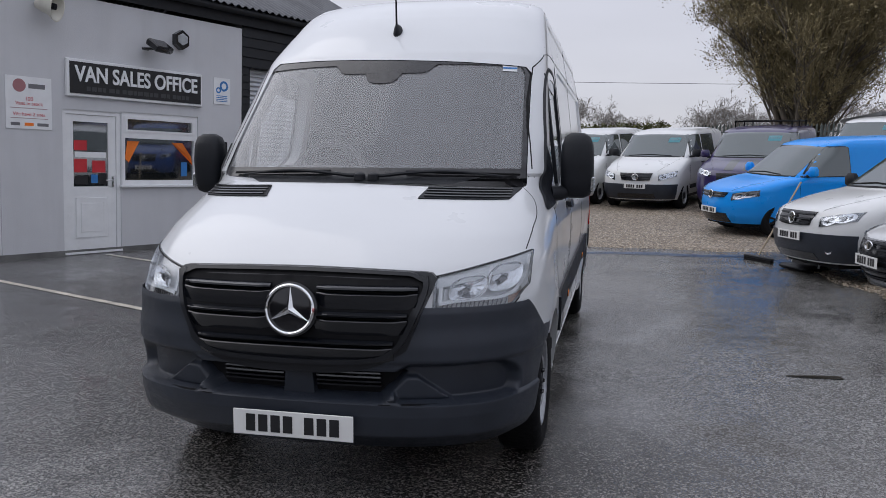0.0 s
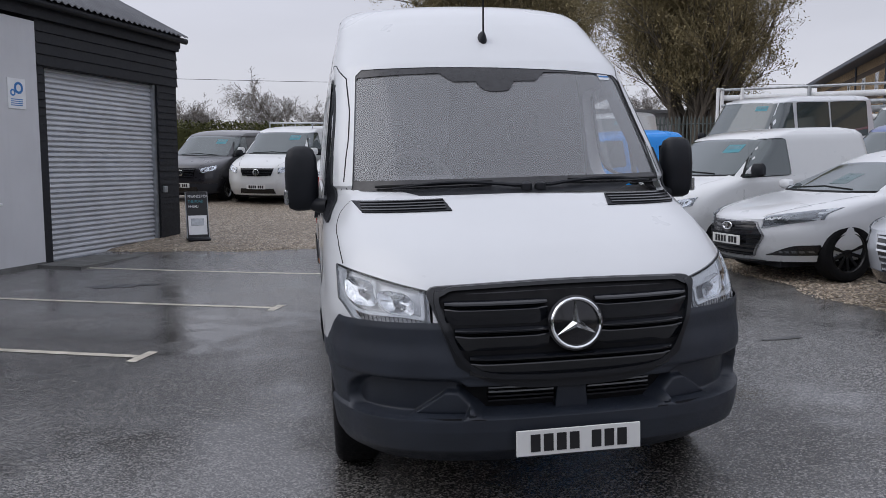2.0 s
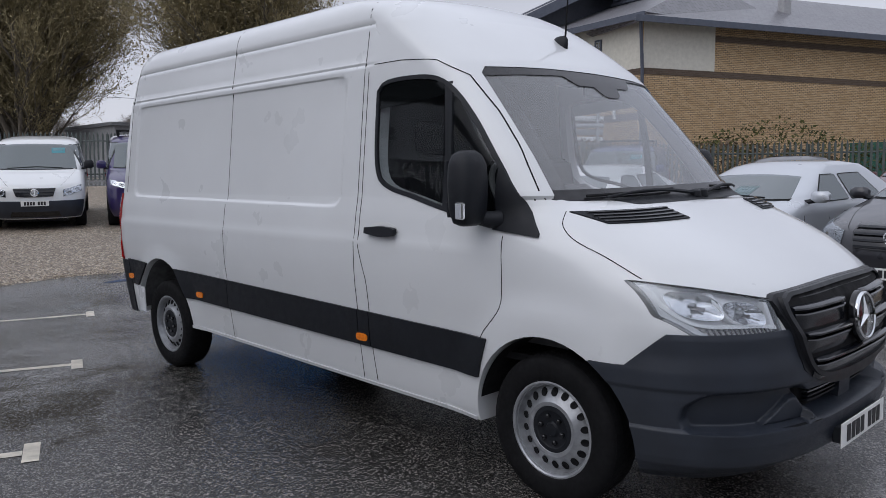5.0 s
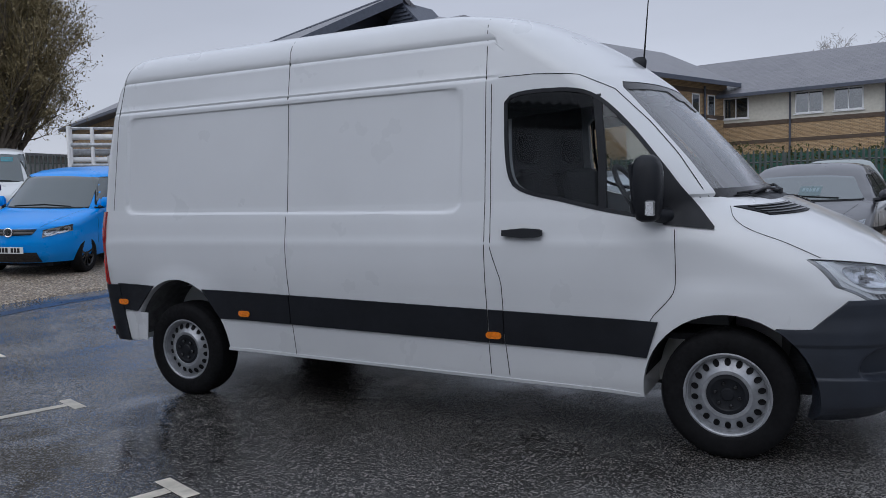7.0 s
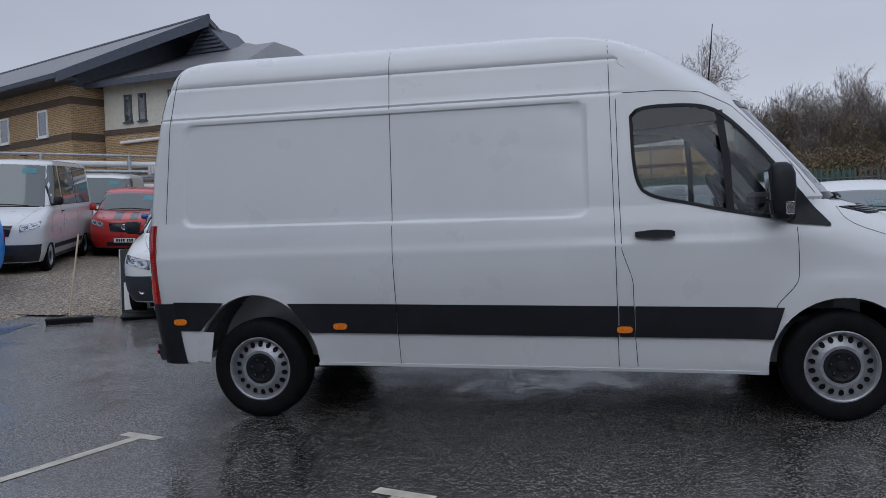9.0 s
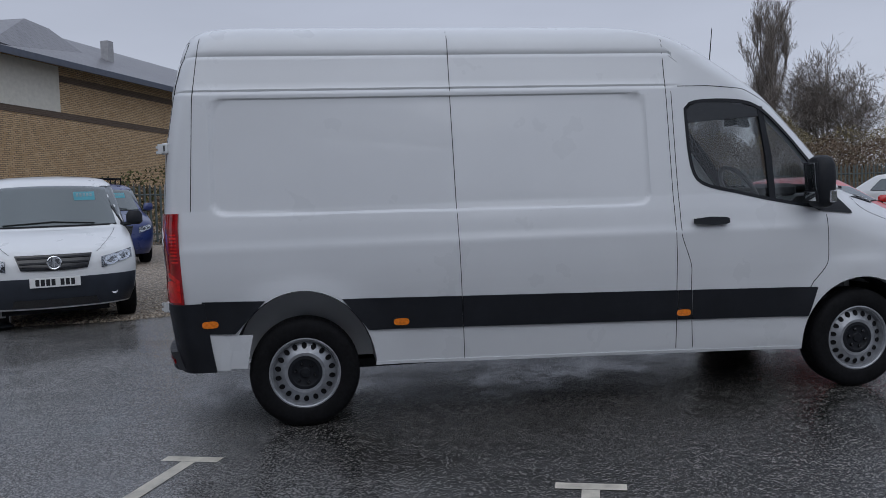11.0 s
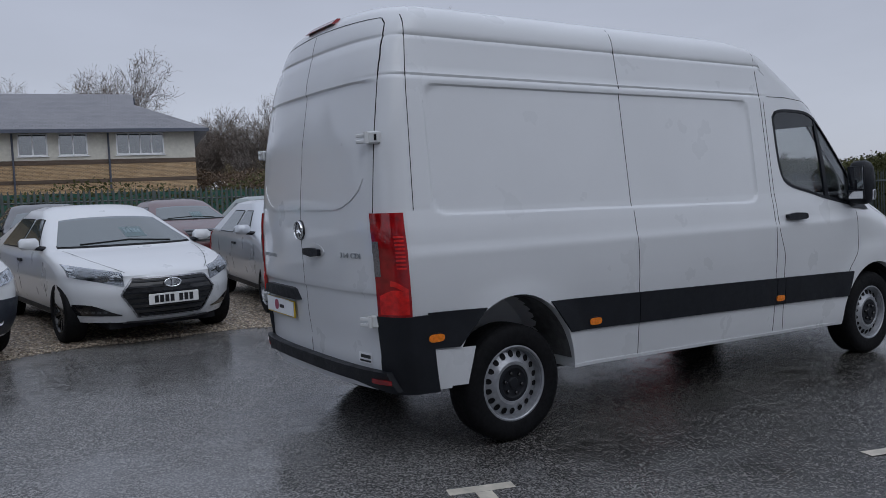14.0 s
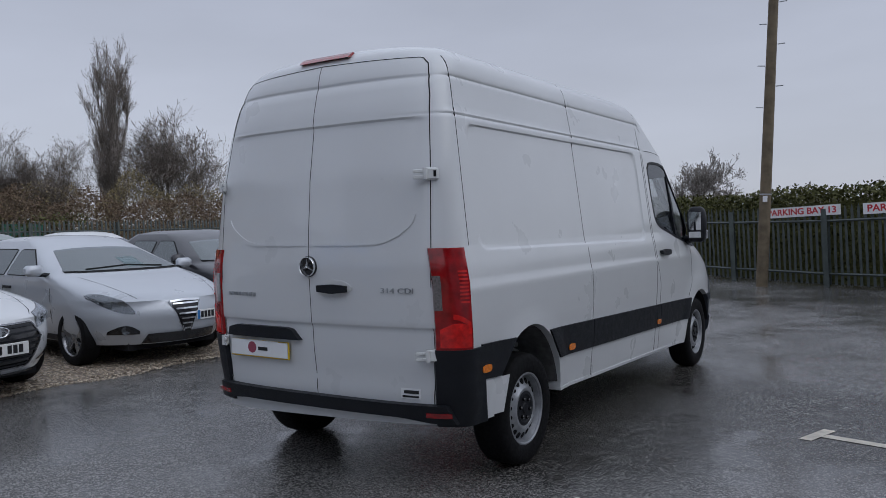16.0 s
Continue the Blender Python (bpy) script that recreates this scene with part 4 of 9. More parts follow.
for s in SIDES:
    f = on_side(s)
    low = poly([(2.268, 1.62), (2.225, 1.495), (2.10, 1.440), (1.73, 1.352)], 14)
    top = poly([(2.278, 1.965), (2.21, 2.028), (1.98, 2.036), (1.77, 1.99)], 14)
    door = part("door_frame", Geo().ribbon(f, WINLINE + WINLINE[:2], 0.022, -0.012, 0.003), PLASTIC, van, "black window surround")
    part("door_window", Geo().patch(f, low, top, 6, -0.012, -0.007), GLASS, door, "rain-spotted cab window")
    q_lo = poly([(1.70, 1.345), (1.45, 1.30), (1.27, 1.285)], 10)
    q_hi = poly([(1.72, 1.965), (1.48, 1.72), (1.25, 1.40)], 10)
    part("quarter_window", Geo().patch(f, q_lo, q_hi, 5, -0.012, -0.007), GLASS, door)
    part("window_divider", Geo().ribbon(f, [(1.690, 1.345), (1.700, 1.65), (1.735, 1.99)], 0.045, -0.016, 0.003), PLASTIC, door)
    # Grey trim in reality; its backlit darkness is put into the near-black colour.
    part("pillar_trim", Geo().ribbon(f, spline([(1.08, 1.35), (1.30, 1.64), (1.45, 1.82), (1.65, 2.02), (1.88, 2.115), (2.25, 2.11)], 30), 0.060, -0.075, -0.045), DARKIN, door, "dark inner pillar trim")
    # wind deflector strip over the glass
    part("wind_deflector", Geo().patch(f, poly([(2.275, 1.885), (1.74, 1.925)], 12), poly([(2.272, 1.975), (2.21, 2.022), (1.98, 2.030), (1.77, 1.985)], 12), 2, -0.006, -0.003), VISOR, door)
    sail = Geo().patch(f, poly([(1.36, 1.262), (1.10, 1.235)], 8), poly([(1.36, 1.58), (1.30, 1.50), (1.10, 1.25)], 8), 4, 0.002, 0.012)
    part("mirror_base", sail, PLASTIC, door, "black triangular mirror base")
    # mirror
    mx = s * 1.058
    g = Geo()
    rows = []
    for z, hw, hd in ((1.285, 0.04, 0.03), (1.30, 0.07, 0.055), (1.36, 0.086, 0.072), (1.48, 0.088, 0.080), (1.57, 0.082, 0.076), (1.615, 0.066, 0.058), (1.635, 0.036, 0.03)):
        rows.append([(mx + hw * math.copysign(abs(math.cos(a)) ** 0.6, math.cos(a)), 1.415 + hd * math.copysign(abs(math.sin(a)) ** 0.7, math.sin(a)), z) for a in np.linspace(0, 2 * math.pi, 20, endpoint=False)])
    g.grid(rows, True)
    g.f.append(tuple(reversed(range(20))))
    g.f.append(tuple(len(g.v) - 20 + i for i in range(20)))
    mir = part("wing_mirror", g, PLASTIC, van, "large black wing mirror", smooth=60)
    for zc, hz, tilt, note in ((1.495, 0.088, -4, ""), (1.362, 0.030, -9, "small wide-angle mirror glass")):
        aim = Matrix.Translation((mx, 1.488, zc)) @ Euler((radians(tilt), 0, 0)).to_matrix().to_4x4()
        part("mirror_glass", Geo().cbox(-0.058, 0.058, 0.004, 0.0075, -hz, hz, 0.001, aim), CHROME, mir, note)
        part("mirror_rim", Geo().cbox(-0.066, 0.066, -0.012, 0.0055, -hz - 0.007, hz + 0.007, 0.003, aim), PLASTIC, mir)
    part("mirror_arm", Geo().tube([(mx - s * 0.03, 1.42, 1.33), (s * 0.97, 1.37, 1.31), (s * 0.92, 1.34, 1.31)], [0.035, 0.04, 0.045], 10), PLASTIC, mir)
    part("mirror_indicator", Geo().cbox(mx + s * 0.082 - 0.012, mx + s * 0.082 + 0.012, 1.36, 1.41, 1.32, 1.40, 0.006), REFLECT, mir, "clear indicator lens")

# seams: raised dark strips stand in for the shaded open gaps
for s in SIDES:
    f = on_side(s)
    lines = [poly([(2.375, 2.135), (2.372, 1.6), (2.365, 1.12), (2.30, 0.93), (2.295, 0.60), (2.28, 0.36)], 40),
             poly([(2.375, 2.137), (2.1, 2.137), (1.85, 2.115), (1.65, 2.02), (1.45, 1.82), (1.30, 1.64), (1.14, 1.40)], 30),
             spline([(1.30, 1.235), (1.295, 1.0), (1.305, 0.90), (1.37, 0.815), (1.42, 0.76), (1.50, 0.58)], 24),
             poly([(2.415, 2.50), (2.412, 2.14), (2.405, 1.2), (2.40, 0.36)], 50),
             poly([(3.89, 2.53), (3.89, 2.12), (3.88, 1.2), (3.86, 0.385)], 60),
             poly([(5.465, 2.49), (5.515, 2.1), (5.545, 1.40)], 30)]
    for ln in lines:
        part("panel_gap_strip", Geo().ribbon(f, ln, 0.0042, -0.005, 0.0012), SEALGAP, van)
    part("bonnet_gap_strip", Geo().ribbon(f, spline([(0.60, 1.084), (0.757, 1.16), (0.94, 1.235), (1.01, 1.29), (1.035, 1.35)], 30), 0.0030, -0.004, 0.0010), SEALGAP, van)

# side mouldings, markers, handles
for s in SIDES:
    f = on_side(s)
    def slope(y, base):
        return base + 0.026 * (y - 3.48)
    for a0, a1, b0, b1 in ((2.40, 2.40, 3.866, 3.866), (2.298, 2.298, 2.392, 2.392), (1.452, 1.388, 2.29, 2.29), (3.872, 3.872, 4.478, 4.640), (5.306, 5.118, 5.50, 5.50)):
        k_ = max(4, int((b0 - a0) / 0.025))
        lo = [(y, slope(y, 0.588)) for y in np.linspace(a0, b0, k_)]
        hi = [(y, slope(y, 0.790)) for y in np.linspace(a1, b1, k_)]
        part("side_moulding", Geo().patch(f, lo, hi, 10, -0.002, 0.013), PLASTIC, van)
    for y, z in ((5.455, 0.70), (4.27, 0.655), (2.36, 0.608)):
        ts = [-1, -0.97, -0.88, -0.7, -0.35, 0, 0.35, 0.7, 0.88, 0.97, 1]
        oval = lambda w, h, e: [(y + w * t, z + e * h * math.sqrt(1 - min(1, abs(t)) ** 5)) for t in ts]
        m = part("side_marker", Geo().patch(f, oval(0.050, 0.022, -1), oval(0.050, 0.022, 1), 4, 0.008, 0.021), ORANGE, van, "amber side marker lamp")
        part("marker_bezel", Geo().patch(f, oval(0.057, 0.029, -1), oval(0.057, 0.029, 1), 4, 0.006, 0.0155), PLASTIC, m)
    # door handle in its cup
    cup = Geo().patch(f, [(2.03 + 0.26 * k / 12, 1.222 - 0.036 * math.sin(math.pi * k / 12) ** 0.6) for k in range(13)], [(2.03 + 0.26 * k / 12, 1.230 + 0.040 * math.sin(math.pi * k / 12) ** 0.6) for k in range(13)], 3, -0.004, 0.0015)
    hd = part("door_handle", Geo().patch(f, poly([(2.035, 1.206), (2.06, 1.197), (2.16, 1.192), (2.28, 1.206)], 14), poly([(2.035, 1.236), (2.06, 1.244), (2.16, 1.249), (2.28, 1.238)], 14), 4, 0.012, 0.036), PLASTIC, van, "black pull handle")
    part("handle_cup", cup, WHITE2, hd)
    for ye in (2.045, 2.245):
        part("handle_end", Geo().cbox(s * 0.955 - 0.02, s * 0.955 + 0.02, ye, ye + 0.03, 1.212, 1.238, 0.004), PLASTIC, hd)
    # sill lip
    part("sill_edge", Geo().ribbon(f, poly([(1.50, 0.312), (2.4, 0.337), (4.44, 0.392)], 30), 0.020, -0.03, 0.006), WHITE, van)

# front bumper: a moulded skin with a raised lip, side pods and a central intake
def bumper_off(x, z):
    a = abs(x)
    v = 0.012
    v += (0.032 - 0.018 * smooth01(0.70, 0.93, a)) * smooth01(0.486, 0.474, z) * smooth01(0.24, 0.34, z)
    v -= 0.050 * smooth01(0.0, 0.022, -rounded(a, z, 0.40, 0.885, 0.440, 0.640, 0.09)) * smooth01(0.470, 0.488, z)
    inner = 0.362 + 0.95 * (z - 0.478)
    outer = 0.665 - 1.34 * (z - 0.476)
    v += 0.030 * smooth01(-0.004, 0.016, min(a - inner, outer - a, z - 0.476, 0.588 - z))
    v -= 0.085 * smooth01(0.0, 0.016, min(inner - a, z - 0.484, 0.610 - z))
    v += 0.010 * smooth01(0.636, 0.652, z) * smooth01(0.80, 0.70, z)
    return v


def bumper_end(z):
    if z <= 0.73:
        return AXF - math.sqrt(max(0.0, 0.437 ** 2 - (z - HUBZ) ** 2)) - 0.004
    return 0.64 - (z - 0.73) / 0.145 * 0.17


rows0, rows1 = [], []
zs = sorted(set([0.235, 0.25] + [round(v, 3) for v in np.arange(0.27, 0.875, 0.0065)] + [0.875]))
for z in zs:
    w, yf, d, n, yr, dr = shell.at(max(z, 0.28))
    drop = max(0.0, 0.28 - z) * 1.2
    c = max(0.0, 1 - (bumper_end(z) - yf) / d)
    amax = math.degrees(math.acos(min(1.0, c ** (n / 2))))
    r0, r1 = [], []
    for a in np.linspace(-amax, amax, 330):
        p = shell.wrap(a, max(z, 0.28), 0)
        o = bumper_off(p.x, z)
        q = shell.wrap(a, max(z, 0.28), o - drop)
        q.z = z
        i = shell.wrap(a, max(z, 0.28), -0.10)
        i.z = z
        r1.append(q)
        r0.append(i)
    rows1.append(r1)
    rows0.append(r0)
g = Geo()
ring = [a + b[::-1] for a, b in zip(rows1, rows0)]
o = len(g.v)
g.grid(ring, True)
bumper = part("front_bumper", g, BUMPER, van, "dark grey moulded plastic bumper", smooth=50)
part("intake_mesh", Geo().patch(on_front, [(x, 0.488) for x in np.linspace(-0.37, 0.37, 15)], [(x, 0.605) for x in np.linspace(-0.44, 0.44, 15)], 3, -0.078, -0.068), SEALGAP, bumper)
for x0, x1 in ((-0.335, -0.065), (0.08, 0.35)):
    for z in (0.528, 0.546, 0.566, 0.584):
        part("intake_fin", Geo().patch(on_front, [(x, z) for x in np.linspace(x0, x1, 8)], [(x, z + 0.007) for x in np.linspace(x0, x1, 8)], 1, -0.064, -0.036), LAMPGREY if z > 0.56 else GRILLE, bumper)
part("intake_post", Geo().patch(on_front, [(-0.060, 0.49), (0.075, 0.49)], [(-0.050, 0.606), (0.065, 0.606)], 2, -0.06, -0.022), BUMPER, bumper)
for s in SIDES:
    part("bumper_gap_strip", Geo().ribbon(lambda u, v, o: shell.front(u, v, o + bumper_off(u, v)), poly([(s * 0.664, 0.475), (s * 0.362, 0.475)], 14), 0.004, 0.0, 0.002), SEALGAP, bumper)
    part("towing_cover", Geo().ribbon(lambda u, v, o: shell.front(u, v, o + bumper_off(u, v)), poly([(s * 0.43, 0.468), (s * 0.43, 0.405)], 4), 0.004, 0.0, 0.002), SEALGAP, bumper)
# arch liners
for yc in (AXF, AXR):
    for s in SIDES:
        lin = Geo()
        rx_, rz_ = (0.431, 0.431) if yc == AXF else (0.454, 0.524)
        rr = []
        for x in (0.54, 0.94):
            rr.append([(s * x, yc + rx_ * math.cos(a), HUBZ + rz_ * math.sin(a)) for a in np.linspace(radians(10), radians(170), 40)])
        lin.grid(rr)
        part("arch_liner", lin, DARKIN if yc == AXF else FELT, van)

# grille
def grille_w(z):
    return float(np.interp(z, [0.63, 0.655, 0.70, 0.80, 0.95, 1.0, 1.028], [0.26, 0.35, 0.425, 0.482, 0.530, 0.540, 0.525]))


def up(x):
    return 1.026 - 0.012 * (x / 0.5) ** 2


lo = [(x, 0.596 + 0.105 * (abs(x) / 0.47) ** 3.4) for x in np.linspace(-0.47, 0.47, 49)]
hi = [(x, up(x) + 0.004 - 0.040 * smooth01(0.53, 0.60, abs(x)) ** 1.5) for x in np.linspace(-0.574, 0.574, 49)]
surround = part("grille", Geo().patch(on_front, lo, hi, 12, -0.02, 0.026), GRILLE, van, "black three-bar radiator grille")
GRING = spline([(-0.528, 1.000), (-0.537, 0.975), (-0.529, 0.92), (-0.483, 0.800), (-0.435, 0.715), (-0.362, 0.668), (-0.2, 0.650), (0, 0.645), (0.2, 0.650), (0.362, 0.668), (0.435, 0.715), (0.483, 0.800), (0.529, 0.92), (0.537, 0.975), (0.528, 1.000)], 110)
inner = Geo().patch(on_front, [(x, 0.648 + 0.075 * (abs(x) / 0.43) ** 4) for x in np.linspace(-0.43, 0.43, 41)], [(x, up(x) - 0.012 - 0.02 * smooth01(0.49, 0.545, abs(x))) for x in np.linspace(-0.535, 0.535, 41)], 8, 0.016, 0.029)
part("grille_recess", inner, SEALGAP, surround)
part("grille_edge", Geo().ribbon(on_front, GRING, 0.020, 0.02, 0.046), GRILLE, surround)
part("grille_edge", Geo().ribbon(on_front, [(x, up(x) - 0.004 - 0.022 * smooth01(0.47, 0.535, abs(x))) for x in np.linspace(-0.530, 0.530, 50)], 0.014, 0.02, 0.044), GRILLE, surround)
def sweep(name, xs, z, prof, mat, parent, ends=0.05):
    """A moulded bar across the front: its section (height, stand-off) swept along xs, tapering at both ends."""
    rows = []
    for x in xs:
        e = smooth01(0.0, 1.0, min(1.0, min(abs(x - xs[0]), abs(x - xs[-1])) / ends))
        rows.append([shell.front(x, z + dz * (0.85 + 0.15 * e), 0.020 + (o - 0.020) * (0.7 + 0.3 * e)) for dz, o in prof])
    g = Geo().grid(rows)
    g.f.append(tuple(range(len(prof))))
    g.f.append(tuple(len(g.v) - 1 - i for i in range(len(prof))))
    return part(name, g, mat, parent, smooth=30)


UPPER = [(0.013, 0.030), (0.010, 0.052), (0.003, 0.062), (-0.004, 0.062), (-0.009, 0.052), (-0.012, 0.032)]
LOWER = [(-0.019, 0.032), (-0.021, 0.052), (-0.026, 0.056), (-0.031, 0.052), (-0.060, 0.040), (-0.084, 0.030)]
for z in (0.952, 0.846, 0.732):
    wmax = grille_w(z) - 0.022
    for x0, x1 in ((-wmax, -0.10), (0.10, wmax)) if z > 0.8 else ((-wmax, wmax),):
        xs = list(np.linspace(x0, x1, 24 if z > 0.8 else 44))
        bar = sweep("grille_bar", xs, z, UPPER, GLOSSBAR, surround)
        sweep("bar_edge", xs, z, LOWER, GLOSSBAR, bar)


def star(parent, centre, r, facing, name="emblem"):
    """A ring with three tapering spokes on a dark disc."""
    m = Matrix.Translation(centre) @ facing
    disc = part(name, Geo().lathe([(r * 1.12, -0.02), (r * 1.12, 0.0), (r * 1.0, 0.006), (0.0, 0.008)], 40, m), GLOSS, parent, "chrome ringed round emblem")
    part("emblem_ring", Geo().lathe([(r * 0.92, 0.006), (r * 0.92, 0.014), (r * 0.98, 0.018), (r * 1.04, 0.012), (r * 1.04, 0.004)], 48, m), CHROME, disc)
    g = Geo()
    for k in range(3):
        t = math.pi / 2 + k * 2 * math.pi / 3
        d, e = Vector((math.cos(t), math.sin(t), 0)), Vector((-math.sin(t), math.cos(t), 0))
        b = r * 0.17
        pts = [d * r * 0.95 + Vector((0, 0, 0.010)), e * b - d * b * 0.5 + Vector((0, 0, 0.008)), -e * b - d * b * 0.5 + Vector((0, 0, 0.008)), Vector((0, 0, 0.024)), d * r * 0.93 + Vector((0, 0, 0.016))]
        g.add([m @ p for p in pts], [(0, 1, 3, 4), (0, 4, 3, 2), (1, 2, 3), (0, 2, 1)])
    part("emblem_spokes", g, CHROME, disc, smooth=20)


star(surround, (0.004, shell.front(0, 0.864).y - 0.058, 0.864), 0.102, Euler((radians(83), 0, 0)).to_matrix().to_4x4())

# number plate of dark bars
def plate(parent, m, yellow=False, chars=7, w=0.52, h=0.111, blue=False):
    """A registration plate; its characters are plain bars."""
    p = part("number_plate", Geo().cbox(-w / 2, w / 2, -0.006, 0.0, -h / 2, h / 2, 0.003, m), PLATEY if yellow else PLATEW, parent, "registration plate with plain dark bars")
    x = -w * 0.40
    step = w * 0.80 / (chars + 0.7)
    for i in range(chars):
        if i == 4:
            x += step * 0.7
        part("plate_bar", Geo().box(x + step * 0.12, x + step * 0.86, -0.0085, -0.006, -h * 0.33, h * 0.33, m), INK, p, smooth=0)
        x += step
    if blue:
        part("plate_strip", Geo().box(-w / 2 + 0.004, -w / 2 + 0.045, -0.0080, -0.006, -h / 2 + 0.004, h / 2 - 0.004, m), SIGNBLUE, p)
    return p


pl = plate(van, Matrix.Translation((0.010, 0.030, 0.374)), False)
part("plate_holder", Geo().cbox(-0.235, 0.25, 0.031, 0.07, 0.335, 0.41, 0.004), PLASTIC, pl)

# headlights: a deep pale housing with two fluted bowls, a white light guide and a ribbed strip below
def bowl(cx, cz, rx, rz, s, deep):
    """A concave lamp reflector of faceted rings that follows the front."""
    g = Geo()
    rows = []
    n_ = 36
    for t in (1.0, 0.97, 0.84, 0.66, 0.46, 0.26, 0.16):
        dep = 0.010 - deep * (1 - t * t)
        ring = []
        for k in range(n_):
            a = 2 * math.pi * k / n_
            step = 0.0035 * ((k // 3) % 2) * (0.3 < t < 0.95)
            ring.append(shell.front(s * (cx + rx * t * math.copysign(abs(math.cos(a)) ** 0.75, math.cos(a))), cz + 0.20 * rx * t * math.cos(a) + rz * t * math.copysign(abs(math.sin(a)) ** 0.75, math.sin(a)), dep - step))
        rows.append(ring)
    g.grid(rows, True)
    g.f.append(tuple(len(g.v) - n_ + i for i in range(n_)))
    return g


for s in SIDES:
    xs = np.linspace(LAMPX[0] - 0.006, LAMPX[-1] + 0.004, 22)
    lo = [(s * x, lamp_lo(x) - 0.004) for x in xs]
    hi = [(s * x, lamp_hi(x) + 0.004) for x in xs]
    base = part("headlight", Geo().patch(on_front, lo, hi, 8, -0.060, -0.034), LAMPDARK, van, "clear halogen headlight with amber corner")
    rimline = lo + hi[::-1] + lo[:1]
    part("lamp_rim", Geo().ribbon(on_front, poly(rimline, 90), 0.010, -0.045, 0.006), LAMPGREY, base)
    for cx, cz, rx, rz in ((0.822, 0.984, 0.062, 0.054), (0.690, 0.948, 0.070, 0.046)):
        bw = part("reflector", bowl(cx, cz, rx, rz, s, 0.040), REFLECT, base, smooth=12)
        c = shell.front(s * cx, cz, -0.020)
        part("bulb", Geo().lathe([(0.0, 0.024), (0.009, 0.020), (0.011, -0.008)], 12, Matrix.Translation(c) @ Euler((radians(90), 0, 0)).to_matrix().to_4x4()), LAMPGREY, bw)
        part("bulb_shield", Geo().ribbon(on_front, [(s * (cx - rx * 0.30), cz - rz * 0.30), (s * (cx + rx * 0.10), cz - rz * 0.12)], 0.016, -0.012, -0.002), CLEARLENS, bw)
    # strip below: ribbed clear glass, amber towards the flank
    strip = [x for x in np.linspace(0.584, 0.848, 16)]
    rib = part("ribbed_strip", Geo().patch(on_front, [(s * x, lamp_lo(x) + 0.002) for x in strip], [(s * x, 0.898 - 0.010 * smooth01(0.66, 0.58, x)) for x in strip], 2, -0.036, -0.016), HONEY, base)
    for k in range(15):
        x = 0.596 + 0.0165 * k
        part("lens_rib", Geo().ribbon(on_front, [(s * x, lamp_lo(x) + 0.004), (s * (x + 0.006), 0.893)], 0.004, -0.018, -0.010), CLEARLENS, rib)
    part("amber_reflector", Geo().patch(on_front, [(s * x, lamp_lo(x) + 0.004) for x in np.linspace(0.838, 0.893, 7)], [(s * x, 0.902 + 0.55 * max(0.0, x - 0.85)) for x in np.linspace(0.838, 0.893, 7)], 2, -0.034, -0.012), DULLAMBER, base)
    part("light_guide", Geo().ribbon(on_front, spline([(s * 0.900, 1.060), (s * 0.893, 0.985), (s * 0.862, 0.925), (s * 0.82, 0.906), (s * 0.74, 0.902), (s * 0.66, 0.899), (s * 0.585, 0.888)], 30), 0.013, -0.020, 0.008), LABELW, base)
    part("light_guide", Geo().ribbon(on_front, spline([(s * 0.768, 1.030), (s * 0.764, 0.975), (s * 0.748, 0.930), (s * 0.715, 0.904)], 16), 0.011, -0.030, 0.006), LABELW, base)
    part("light_guide", Geo().ribbon(on_front, [(s * 0.588, 0.892), (s * 0.586, 0.985)], 0.014, -0.030, 0.000), LABELW, base)
    part("lens", Geo().patch(on_front, lo, hi, 8, 0.009, 0.011), LENS, base)
    part("lamp_seal", Geo().ribbon(on_front, hi, 0.006, -0.01, 0.010), SEALGAP, base)

# bonnet vents, cowl, wipers
for s in SIDES:
    def hood(u, v, off):
        p = shell.front(u, v, 0)
        return Vector((p.x, p.y - off * 0.45, p.z + off * 0.9))
    vlo = [(s * x, 1.297 - 0.012 * (x - 0.6)) for x in np.linspace(0.375, 0.775, 14)]
    vhi = [(s * x, 1.347 - 0.012 * (x - 0.6)) for x in np.linspace(0.400, 0.815, 14)]
    vent = part("bonnet_vent", Geo().patch(hood, vlo, vhi, 3, -0.002, 0.006), PLASTIC, van, "black slatted air intake")
    for k in range(4):
        z = 1.302 + k * 0.012
        part("vent_slat", Geo().patch(hood, [(s * x, z - 0.018 * (x - 0.6)) for x in np.linspace(0.40, 0.78, 12)], [(s * x, z + 0.004 - 0.018 * (x - 0.6)) for x in np.linspace(0.40, 0.78, 12)], 1, 0.005, 0.012), GLOSS, vent)
cowl = part("cowl_panel", Geo().patch(on_front, [(x, 1.368) for x in np.linspace(-0.50, 0.50, 30)], [(x, 1.40) for x in np.linspace(-0.62, 0.62, 30)], 2, -0.006, 0.004), PLASTIC, van)
